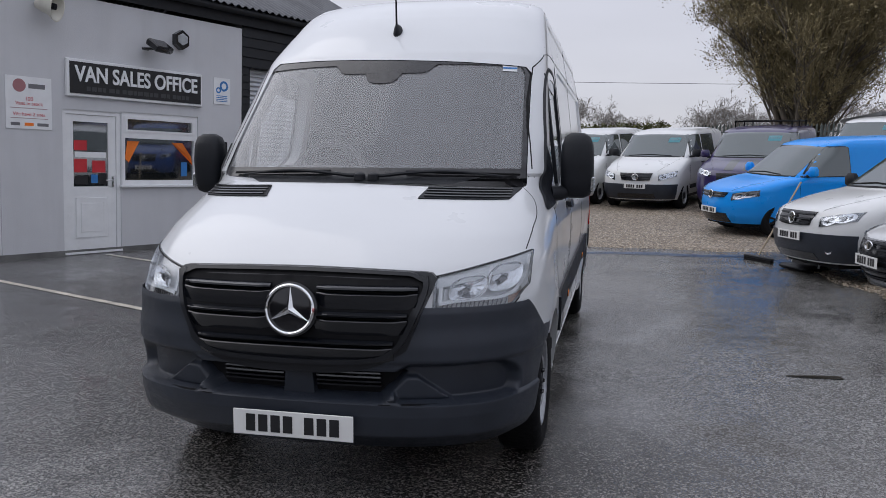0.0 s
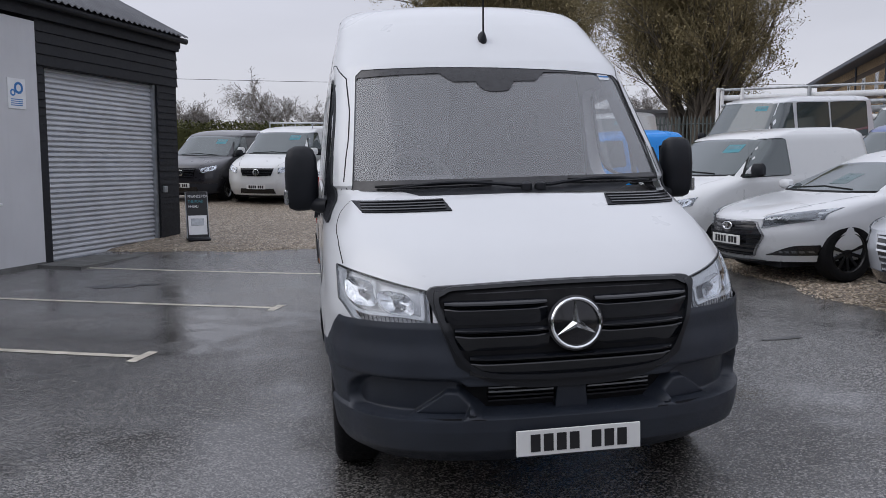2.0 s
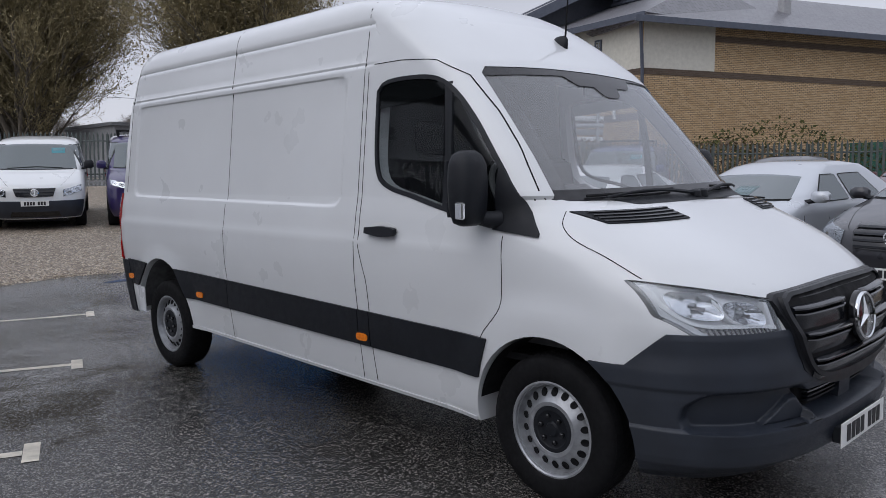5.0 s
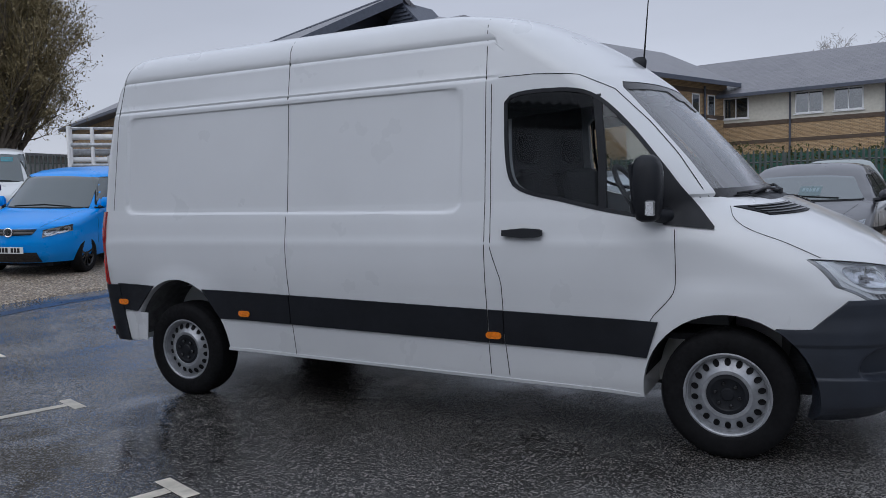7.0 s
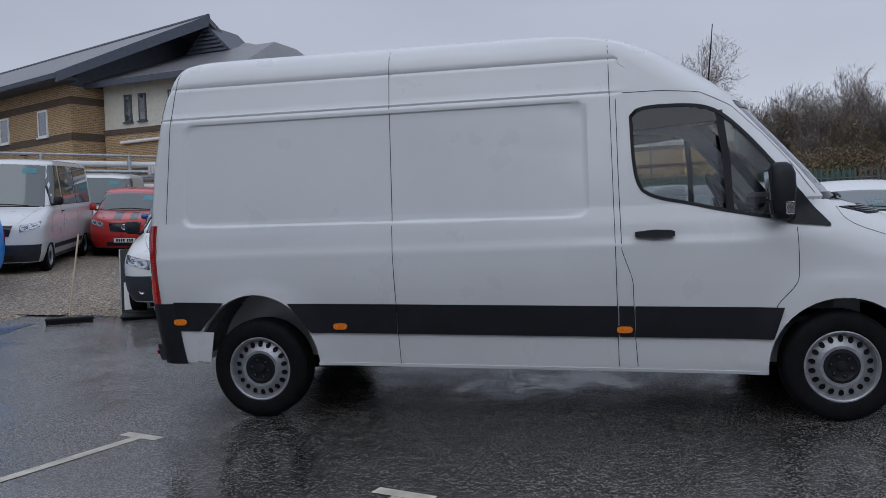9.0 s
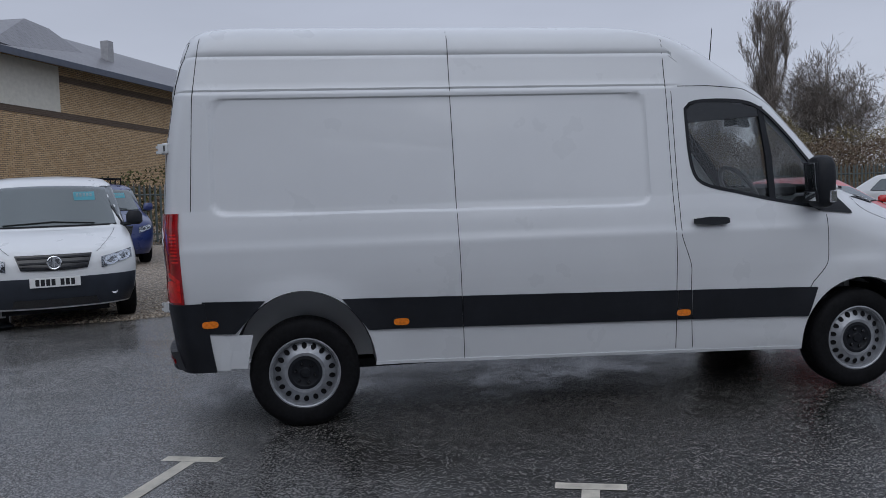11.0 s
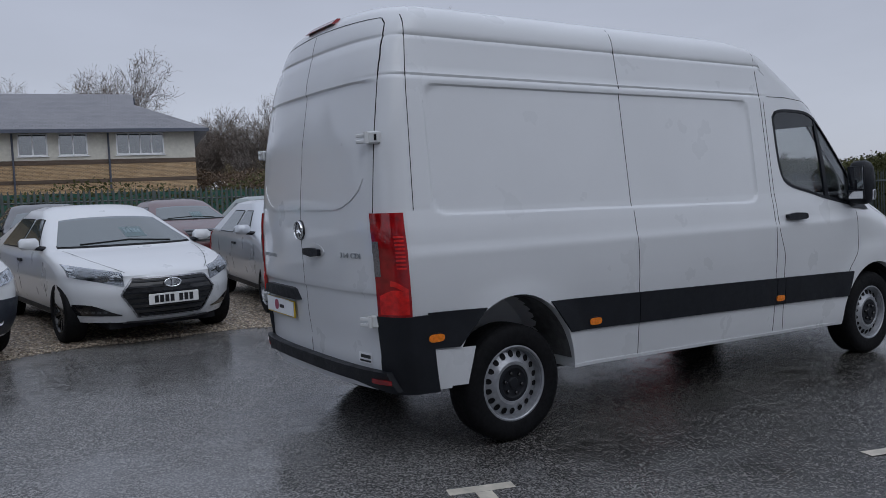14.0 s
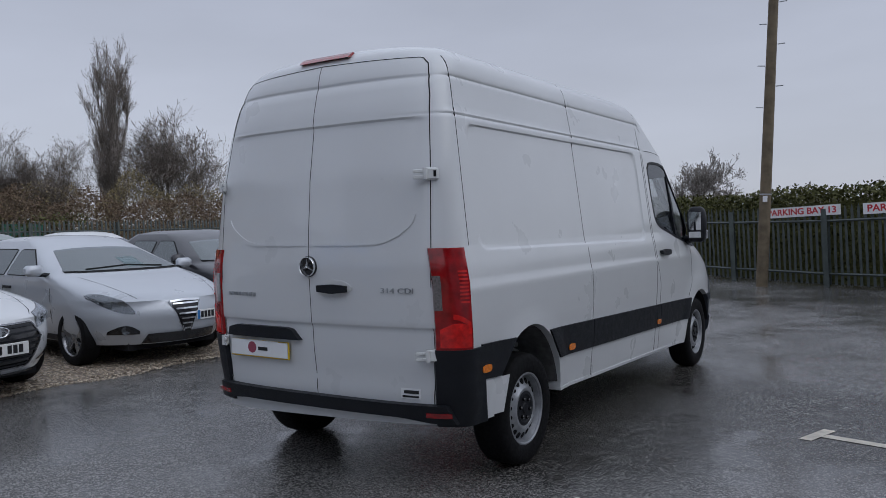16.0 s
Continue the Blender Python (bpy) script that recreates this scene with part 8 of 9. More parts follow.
# ---- fences, hedge, pole ----
def palisade(name, label, a, b, height, pitch=0.155, drop=0.0):
    """A steel palisade fence: posts, two rails and pointed pales."""
    a, b = Vector(a), Vector(b)
    L = (b - a).length
    d = (b - a) / L
    th = thing(name, label, "fence", kind="structure")
    e = Vector((-d.y, d.x))
    def zz(s):
        p = a + d * s
        return ground_z(p.x, p.y) - drop
    n = int(L / 2.75)
    for k in range(n + 1):
        s = L * k / n
        p = a + d * s + e * 0.06
        part("post", Geo().box(p.x - 0.05, p.x + 0.05, p.y - 0.03, p.y + 0.03, zz(s) - 0.1, zz(s) + height - 0.06), FENCE, th, smooth=0)
        if k < n:
            s1 = L * (k + 1) / n
            for h in (0.28, height - 0.32):
                p0, p1 = a + d * s + e * 0.03, a + d * s1 + e * 0.03
                part("rail", Geo().tube([(p0.x, p0.y, zz(s) + h), (p1.x, p1.y, zz(s1) + h)], 0.026, 4), FENCE, th, smooth=0)
    random.seed(9)
    g = Geo()
    g.add([(-0.034, 0, 0), (0, -0.016, 0), (0.034, 0, 0), (-0.034, 0, height - 0.14), (0, -0.016, height - 0.14), (0.034, 0, height - 0.14), (0, 0, height - 0.02),
           (-0.034, 0.003, 0), (0.034, 0.003, 0), (-0.034, 0.003, height - 0.14), (0.034, 0.003, height - 0.14)],
          [(0, 1, 4, 3), (1, 2, 5, 4), (3, 4, 6), (4, 5, 6), (7, 9, 10, 8), (9, 6, 10), (0, 3, 9, 7), (2, 8, 10, 5)])
    first = None
    turn_ = math.atan2(d.y, d.x)
    for k in range(int(L / pitch)):
        s = (k + 0.5) * pitch
        p = a + d * s
        if first is None:
            ob = first = part("pale", g, FENCE, th, smooth=0)
        else:
            ob = new("pale", first.data)
            ob.parent = th
        ob.location = (p.x, p.y, zz(s) + 0.05)
        ob.rotation_euler = (random.gauss(0, 0.006), random.gauss(0, 0.006), turn_)
        ob.scale = (1, 1, 1 + random.uniform(-0.008, 0.008))
    return th


palisade("fence_1", "grey-green steel palisade fence behind the cars", (19.6, 22.0), (19.2, -24.0), 1.8)
palisade("fence_2", "grey steel palisade fence in front of a hedge", (-10.0, -2.7), (19.2, -24.0), 1.72)
palisade("fence_3", "steel palisade fence at the back of the lot", (4.0, 33.0), (22.0, 24.5), 1.9)


def leaf_mass(name, label, path, width, height, base, mat, count, size, seed, category="hedge", rag=0.3, kind="stuff", core=0.0):
    """Foliage as many small leaf clumps along a line, thick at the core and ragged at the edge."""
    random.seed(seed)
    g = Geo()
    pts = [Vector(p) for p in path]
    seg = [(a, b, (b - a).length) for a, b in zip(pts, pts[1:])]
    tot = sum(s[2] for s in seg)
    if core:
        for a, b, l in seg:
            e = Vector((-(b - a).y, (b - a).x)) / l * width * 0.28
            n_ = max(2, int(l / 2))
            rows = []
            for k in range(n_ + 1):
                q = a + (b - a) * k / n_
                rows.append([(v.x, v.y, ground_z(v.x, v.y) + base + h) for v, h in ((q - e, 0.0), (q - e, height * core), (q + e, height * core), (q + e, 0.0))])
            g.grid(rows)
    for _ in range(count):
        s = random.uniform(0, tot)
        for a, b, l in seg:
            if s <= l:
                break
            s -= l
        d = (b - a) / l
        e = Vector((-d.y, d.x))
        top = height * (1 + rag * noise.noise((s * 0.35 + seed, a.x, 0)) + random.uniform(-0.05, 0.05))
        q = a + d * s + e * random.uniform(-0.5, 0.5) * width
        z = random.betavariate(1.3, 0.9) * top
        c = Vector((q.x, q.y, ground_z(q.x, q.y) + base + z))
        sz = size * random.uniform(0.6, 1.5)
        u = Vector((random.uniform(-1, 1), random.uniform(-1, 1), random.uniform(-1, 1))).normalized()
        v = u.cross(Vector((random.uniform(-1, 1), random.uniform(-1, 1), random.uniform(-1, 1)))).normalized()
        g.add([c + u * sz, c + v * sz * 0.55, c - u * sz, c - v * sz * 0.55], [(0, 1, 2, 3)])
    return tagged(part(name, g, mat, None, smooth=0, fix=False), label, category, kind=kind)


leaf_mass("hedge", "clipped green hedge behind a palisade fence", [(-10.4, -3.7), (18.6, -25.0)], 1.0, 2.15, 0.0, LEAF, 85000, 0.046, 21, rag=0.14, core=0.84)
leaf_mass("hedge", "straggling ivy on the palisade fence", [(20.2, 16.0), (19.9, -6.0)], 0.5, 2.0, 0.0, LEAF, 9000, 0.05, 22, rag=0.5)
leaf_mass("hedge", "dark clipped hedge beyond the vans", [(-32, 36), (4, 40)], 2.5, 2.3, 0.0, LEAF, 42000, 0.07, 23, rag=0.1, core=0.86)
leaf_mass("hedge", "brown beech hedge by the brick building", [(21.0, 21.5), (22.6, 8.0)], 0.8, 1.7, 0.0, TWIGR, 5000, 0.08, 24, rag=0.3)
tp = thing("telegraph_pole", "weathered wooden telegraph pole by the fence", "pole", m=Matrix.Translation((0.30, -9.05, ground_z(0.3, -9.05))) @ Euler((radians(1.0), radians(-4.6), 0)).to_matrix().to_4x4())
part("pole", Geo().tube([(0, 0, -0.2), (0, 0, 4), (0, 0, 8.6)], [0.125, 0.11, 0.09], 14), WOODPOLE, tp)
for k, z in enumerate((3.9, 4.35, 4.8, 5.25, 5.7, 6.15, 6.6)):
    part("step_bolt", Geo().tube([(0.12 * (-1) ** k, 0, z), (0.27 * (-1) ** k, 0, z + 0.01)], 0.012, 6), GALV, tp)
part("pole_tag", Geo().box(-0.06, 0.03, 0.10, 0.13, 1.85, 1.98), LABELW, tp)
part("pole_band", Geo().lathe([(0.127, 0), (0.127, 0.03), (0.12, 0.03)], 14, Matrix.Translation((0, 0, 2.0))), GALV, tp)
far = [Vector((-60, 62, 9.0)) + (Vector((60, 62, 9.2)) - Vector((-60, 62, 9.0))) * t - Vector((0, 0, 1.2 * 4 * t * (1 - t))) for t in np.linspace(0, 1, 20)]
tagged(part("overhead_wire", Geo().tube(far, 0.016, 4), SEALGAP, None), "thin black overhead telephone wire", "cable", "wires")
fd = Vector((19.2 + 10.0, -24.0 + 2.7, 0)).normalized()
fang = math.degrees(math.atan2(fd.y, fd.x))
for sdist, words, mt in ((11.75, "PARKING BAY 13", SIGNRED), (9.1, "PARKING BAY 14", SIGNRED)):
    p = Vector((-10.0, -2.7, 0)) + fd * sdist
    m = Matrix.Translation((p.x, p.y, ground_z(p.x, p.y) + 1.62)) @ Euler((0, 0, radians(fang + 180))).to_matrix().to_4x4() @ Matrix.Translation((0, -0.05, 0))
    sb = thing("bay_sign", "long white parking sign with red letters on fence", "sign", "parking bay signs", m=m)
    part("board", Geo().box(-1.05, 1.05, -0.008, 0.008, -0.11, 0.11), LABELW, sb)
    lettering("letters", words if sdist > 9 else "PARKING BAY", 0.19, Matrix.Translation((0, -0.010, 0)) @ Euler((radians(90), 0, 0)).to_matrix().to_4x4(), mt, sb, 0.002, width=1.9, bold=0.004)
mast = thing("floodlight_mast", "slim steel mast with two floodlights", "street lamp", m=Matrix.Translation((13.6, -17.9, 0.55)))
part("pole", Geo().tube([(0, 0, -0.2), (0, 0, 3.75)], [0.06, 0.045], 8), GALV, mast)
part("lamp_head", Geo().cbox(-0.35, -0.05, -0.15, 0.1, 3.4, 3.6, 0.03), GLOSS, mast)
part("lamp_head", Geo().cbox(-0.15, 0.12, -0.1, 0.1, 3.0, 3.14, 0.03), GLOSS, mast)
part("lamp_arm", Geo().tube([(-0.2, 0, 3.45), (0, 0, 3.35)], 0.02, 6), GALV, mast)

# ---- brick offices beyond the fence ----
def corner_m(a, b, z=0.0):
    """Own measure of a wall from a to b: x along it, y into the building."""
    a, b = Vector((a[0], a[1], 0)), Vector((b[0], b[1], 0))
    u = (b - a).normalized()
    m = Matrix((u, Vector((-u.y, u.x, 0)), Vector((0, 0, 1)))).transposed().to_4x4()
    m.translation = (a.x, a.y, z)
    return m, (b - a).length


def glazed(parent, x0, x1, z0, z1, panes=1, frame=UPVC, y=-0.0):
    w_ = part("window", Geo().box(x0, x1, y - 0.02, y + 0.06, z0, z0 + 0.07).box(x0, x1, y - 0.02, y + 0.06, z1 - 0.07, z1).box(x0, x0 + 0.07, y - 0.02, y + 0.06, z0, z1).box(x1 - 0.07, x1, y - 0.02, y + 0.06, z0, z1), frame, parent)
    for k in range(panes):
        a = x0 + 0.07 + (x1 - x0 - 0.14) * k / panes
        b = x0 + 0.07 + (x1 - x0 - 0.14) * (k + 1) / panes
        part("pane", Geo().box(a, b, y - 0.012, y - 0.004, z0 + 0.07, z1 - 0.07), HOUSEGLASS, w_)
        if k:
            part("mullion", Geo().box(a - 0.03, a + 0.03, y - 0.018, y + 0.05, z0 + 0.07, z1 - 0.07), frame, w_)
    part("sill", Geo().box(x0 - 0.06, x1 + 0.06, y - 0.09, y + 0.02, z0 - 0.06, z0 - 0.002), frame, w_)
    return w_


def roof_slab(g, p, q, r, s, t=0.22):
    """A thick roof plane through four corners."""
    v = [Vector(c) for c in (p, q, r, s)]
    n_ = (v[1] - v[0]).cross(v[3] - v[0]).normalized()
    if n_.z < 0:
        n_ = -n_
    lo = [c - n_ * t for c in v]
    g.add(v + lo, [(0, 1, 2, 3), (7, 6, 5, 4), (0, 4, 5, 1), (1, 5, 6, 2), (2, 6, 7, 3), (3, 7, 4, 0)])
    return g


# long brick wing
m, L = corner_m((25.4, 24.3), (42.6, 60.0))
wing = thing("brick_offices", "buff brick office wing with slate roof", "building", "brick offices", m=m)
EAVE = 8.35
part("wall", Geo().box(0, 9.0, -2.3, 0, -1.0, EAVE), BRICK, wing, smooth=0)
part("wall", Geo().box(9.0, L, -12, 0, -1.0, EAVE), BRICK, wing, smooth=0)
for z in (5.60, 7.17):
    part("brick_band", Geo().box(-0.02, L, 0.0, 0.02, z, z + 0.32), BRICKD, wing, smooth=0)
    part("brick_band", Geo().box(-0.02, 0.0, -2.3, 0.02, z, z + 0.32), BRICKD, wing, smooth=0)
part("roof_slope", roof_slab(Geo(), (-0.7, 1.0, EAVE - 0.05), (L, 1.0, EAVE - 0.05), (L, -5.5, 11.55), (-2.6, -5.5, 11.55)), SLATE, wing, smooth=0)
part("roof_slope", roof_slab(Geo(), (-2.6, -5.5, 11.55), (L, -5.5, 11.55), (L, -12, EAVE - 0.05), (-0.7, -12, EAVE - 0.05)), SLATE, wing, smooth=0)
part("ridge_tiles", Geo().tube([(-2.62, -5.5, 11.53), (L, -5.5, 11.53)], 0.11, 8), FASCIA, wing)
part("bargeboard", Geo().add([(-0.76, 1.0, EAVE - 0.46), (-0.66, 1.0, EAVE - 0.46), (-0.76, 1.0, EAVE - 0.03), (-0.66, 1.0, EAVE - 0.03), (-2.66, -5.5, 11.05), (-2.56, -5.5, 11.05), (-2.66, -5.5, 11.56), (-2.56, -5.5, 11.56)],
                              [(0, 2, 3, 1), (4, 5, 7, 6), (0, 1, 5, 4), (2, 6, 7, 3), (0, 4, 6, 2), (1, 3, 7, 5)]), FASCIA, wing, smooth=0)
part("gable_panel", Geo().prism([(0.0, EAVE - 0.4), (0.0, EAVE - 0.1), (-5.5, 11.2), (-11, EAVE), (-11, EAVE - 0.4)], lambda u, v, d: (d, u, v), -0.02, 0.1), FASCIA, wing, smooth=0)
part("fascia", Geo().box(-0.7, L, 0.95, 1.0, EAVE - 0.27, EAVE - 0.07), FASCIA, wing)
part("soffit", Geo().box(-0.7, L, 0.02, 0.95, EAVE - 0.30, EAVE - 0.22), FASCIA, wing)
for x in (2.35, 5.85, 10.5, 14.0, 18.5, 22.0, 26.5):
    # windows face the yard: the wall's outer side is +y here
    w_ = part("window", Geo().box(x - 0.42, x + 0.42, -0.01, 0.05, 5.92, 6.0).box(x - 0.42, x + 0.42, -0.01, 0.05, 7.04, 7.12).box(x - 0.42, x - 0.34, -0.01, 0.05, 6.0, 7.04).box(x + 0.34, x + 0.42, -0.01, 0.05, 6.0, 7.04), UPVC, wing)
    # Added dark sheet stands for the unlit room behind the pane.
    part("dark_room_sheet", Geo().box(x - 0.34, x + 0.34, -0.005, 0.006, 6.0, 7.04), CABDARK, w_)
    part("pane", Geo().box(x - 0.34, x + 0.34, 0.022, 0.030, 6.0, 7.04), HOUSEGLASS, w_)
    part("sill", Geo().box(x - 0.5, x + 0.5, 0.0, 0.10, 5.86, 5.92), UPVC, w_)
for x in (8.2, 16.2, 24.2):
    part("downpipe", Geo().tube([(x, 0.08, 0), (x, 0.08, EAVE - 0.25)], 0.06, 8), FASCIA, wing)
    part("wall_lamp", Geo().cbox(x - 4.4, x - 4.1, 0.0, 0.3, 5.2, 5.3, 0.02), GLOSS, wing)

# cross wing with cream upper storey
CORNER = (25.0, 16.3)
m, L = corner_m((26.6, 23.5), CORNER)
cross = thing("brick_offices", "buff brick office block with cream upper storey", "building", "brick offices", m=m)
part("lower_wall", Geo().box(0, L, 0, 9, -1.0, 6.05), BRICK, cross, smooth=0)
part("upper_wall", Geo().box(0, L, 0.03, 9, 6.05, 8.1), CREAM, cross, smooth=0)
part("brick_band", Geo().box(-0.02, L + 0.02, -0.02, 0.0, 5.82, 6.08), BRICKD, cross, smooth=0)
part("brick_band", Geo().box(-0.02, L + 0.02, -0.02, 0.0, 4.0, 4.3), BRICKD, cross, smooth=0)
for x in (1.4, 2.2, 3.85, 4.75):
    glazed(cross, x - 0.21, x + 0.21, 6.35, 7.55, 1, FASCIA)
part("roof_slope", roof_slab(Geo(), (-0.5, -0.7, 8.1), (L + 0.7, -0.7, 8.1), (L - 1.0, 4.2, 10.1), (1.6, 4.2, 10.1)), SLATE, cross, smooth=0)
part("roof_slope", roof_slab(Geo(), (L + 0.7, -0.7, 8.1), (L + 0.7, 9.9, 8.1), (L - 1.0, 6.0, 10.1), (L - 1.0, 4.2, 10.1)), SLATE, cross, smooth=0)
part("fascia", Geo().box(-0.3, L + 0.7, -0.76, -0.69, 7.86, 8.12), FASCIA, cross)
part("gablet", Geo().prism([(1.4, 9.6), (4.6, 9.6), (3.0, 11.2)], lambda u, v, d: (u, d, v), 3.6, 6.0), FASCIA, cross, smooth=0)
for k in range(7):
    part("louvre", Geo().box(1.65 + k * 0.19, 4.35 - k * 0.19, 3.5, 3.6, 9.7 + k * 0.19, 9.8 + k * 0.19), FASCIA, cross, smooth=0)
part("handrail", Geo().tube([(1.0, -0.1, 5.45), (5.9, -0.1, 5.55), (5.9, -0.1, 4.1)], 0.075, 8), UPVC, cross)
part("downpipe", Geo().tube([(L + 0.05, -0.1, 0), (L + 0.05, -0.1, 6.0), (L + 0.4, -0.6, 7.8)], 0.07, 8), FASCIA, cross)

# middle wing
m, L = corner_m(CORNER, (46.2, 6.6))
mid = thing("brick_offices", "buff brick office range with slate roof", "building", "brick offices", m=m)
part("wall", Geo().box(0, L, 0, 9, -1.0, 8.0), BRICK, mid, smooth=0)
part("cream_panel", Geo().box(0, 3.5, -0.02, 0, 6.08, 7.9), CREAM, mid, smooth=0)
for z in (5.82, 7.3):
    part("brick_band", Geo().box(0 if z < 7 else 3.5, L, -0.025, -0.0, z, z + 0.25), BRICKD, mid, smooth=0)
part("roof_slope", roof_slab(Geo(), (-0.7, -0.9, 7.95), (L, -0.9, 7.95), (L, 4.5, 10.6), (4.6, 4.5, 10.6)), SLATE, mid, smooth=0)
part("roof_slope", roof_slab(Geo(), (-0.7, -0.9, 7.95), (4.6, 4.5, 10.6), (4.6, 6.0, 10.6), (-0.7, 9.0, 7.95)), SLATE, mid, smooth=0)
part("fascia", Geo().box(-1.0, L, -0.95, -0.88, 7.70, 7.95), FASCIA, mid)
part("stair_porch", Geo().box(13.6, 15.2, -1.5, 0.0, 0, 7.0), CREAM, mid, "cream stair tower", smooth=0)
part("porch_roof", Geo().prism([(-1.7, 6.9), (0.0, 7.5), (0.0, 7.6), (-1.7, 7.0)], lambda u, v, d: (d, u, v), 13.5, 15.3), SLATE, mid, smooth=0)
for x in (16.2, 20.0, 21.6):
    glazed(mid, x - 0.38, x + 0.38, 5.85, 7.25, 1)
part("downpipe", Geo().tube([(20.8, -0.1, 0), (20.8, -0.1, 7.7)], 0.06, 8), FASCIA, mid)
part("chimney", Geo().box(8.5, 8.9, 1.5, 1.9, 8.8, 10.1), GREYMAT, mid, smooth=0)

# right-hand wing with hipped end
m, L = corner_m((46.0, 7.4), (43.0, -6.4))
hip = thing("brick_offices", "cream and brick office wing with hipped roof", "building", "brick offices", m=m)
part("lower_wall", Geo().box(0, L, 0, 10, -1.0, 5.5), BRICK, hip, smooth=0)
part("upper_wall", Geo().box(0, L, 0.03, 10, 5.5, 7.3), CREAM, hip, smooth=0)
part("brick_band", Geo().box(-0.02, L + 0.02, -0.03, 0, 5.35, 5.6), BRICKD, hip, smooth=0)
part("brick_band", Geo().box(-0.02, L + 0.02, -0.03, 0, 4.3, 4.5), BRICKD, hip, smooth=0)
for x, n_, hw in ((1.4, 2, 0.75), (5.5, 2, 0.75), (7.55, 2, 0.75), (11.1, 4, 1.3)):
    glazed(hip, x - hw, x + hw, 5.85, 7.1, n_)
for x in (4.5, 9.4):
    part("downpipe", Geo().tube([(x, -0.1, 0), (x, -0.1, 7.1)], 0.055, 8), FASCIA, hip)
part("blue_panel", Geo().box(L + 0.01, L + 0.06, 3.0, 4.4, 4.4, 7.2), BLUEPANEL, hip)
part("end_window", Geo().box(L, L + 0.04, 6.0, 7.4, 5.85, 7.1), HOUSEGLASS, hip)
E_ = L - 3.2
part("roof_slope", roof_slab(Geo(), (-3, -0.8, 7.25), (L + 0.8, -0.8, 7.25), (E_, 3.1, 9.17), (-3, 3.1, 9.17)), SLATE, hip, smooth=0)
part("roof_slope", roof_slab(Geo(), (-3, 3.1, 9.17), (E_, 3.1, 9.17), (E_, 5, 10.1), (-3, 5, 10.1)), SLATE, hip, smooth=0)
part("roof_slope", roof_slab(Geo(), (-3, 5, 10.1), (E_, 5, 10.1), (E_, 6.9, 9.17), (-3, 6.9, 9.17)), SLATE, hip, smooth=0)
part("roof_slope", roof_slab(Geo(), (L + 0.8, -0.8, 7.25), (L + 0.8, 10.8, 7.25), (E_, 6.9, 9.17), (E_, 3.1, 9.17)), SLATE, hip, smooth=0)
part("gablet", Geo().prism([(3.1, 9.0), (6.9, 9.0), (5.0, 10.0)], lambda u, v, d: (d, u, v), E_ - 0.1, E_ + 0.02), FASCIA, hip, smooth=0)
for k in range(5):
    part("louvre", Geo().box(E_ + 0.02, E_ + 0.1, 3.5 + k * 0.28, 6.5 - k * 0.28, 9.15 + k * 0.15, 9.21 + k * 0.15), FASCIA, hip, smooth=0)
part("fascia", Geo().box(-1, L + 0.8, -0.85, -0.78, 7.05, 7.25), FASCIA, hip)
gs = thing("green_screen", "dark green netting sheet behind the fence", "screen", kind="structure")
part("sheet", Geo().box(24.0, 24.1, -7.0, 8.0, ground_z(24, 0) - 0.1, ground_z(24, 0) + 1.75), GREENSHEET, gs, smooth=0)

# pipe rack on posts
a, b = Vector((14.6, 25.3, 0)), Vector((23.6, 17.2, 0))
rk = thing("pipe_rack", "rack of grey and white pipes on steel posts", "pipe rack")
for k, (z, r, mt, off) in enumerate(((4.32, 0.05, GALV, 0), (4.02, 0.11, UPVC, 0.1), (3.72, 0.09, GALV, 0.0), (3.48, 0.13, GALV, 0.2), (3.2, 0.10, UPVC, 0.1), (2.98, 0.08, GALV, 0))):
    part("pipe", Geo().tube([a + (b - a) * t + Vector((off, off, z)) for t in (0.0, 0.5, 1.0)], r, 10), mt, rk)
for t in (0.0, 0.06, 0.25, 0.5, 0.75, 0.98):
    p = a + (b - a) * t
    part("post", Geo().tube([(p.x, p.y, ground_z(p.x, p.y) - 0.1), (p.x, p.y, 4.36)], 0.07, 8), UPVC if t < 0.1 else GALV, rk)
part("end_frame", Geo().tube([(14.6, 25.3, 4.34), (14.2, 24.9, 4.34), (14.2, 24.9, 1.6)], 0.06, 8), UPVC, rk)
shed = thing("sheeted_shed", "low pale grey sheeted building", "building", m=Matrix.Translation((23.5, 47.5, 1.5)))
part("wall", Geo().box(-7, 9, 0, 8, 0, 3.4), GREYMAT, shed, smooth=0)
part("roof", Geo().box(-7.3, 9.3, -0.3, 8.3, 3.4, 3.6), ROOFSHEET, shed, smooth=0)
hut = thing("timber_shed", "dark timber shed beyond the vans", "shed", m=Matrix.Translation((-11.5, 30.0, ground_z(-11.5, 30))))
part("wall", Geo().box(-3, 3, 0, 5, -0.2, 2.5), CARGO, hut, smooth=0)
part("roof", Geo().prism([(-3.3, 2.4), (3.3, 2.4), (0, 3.3)], lambda u, v, d: (u, d, v), -0.3, 5.3), CORRUG, hut, smooth=0)


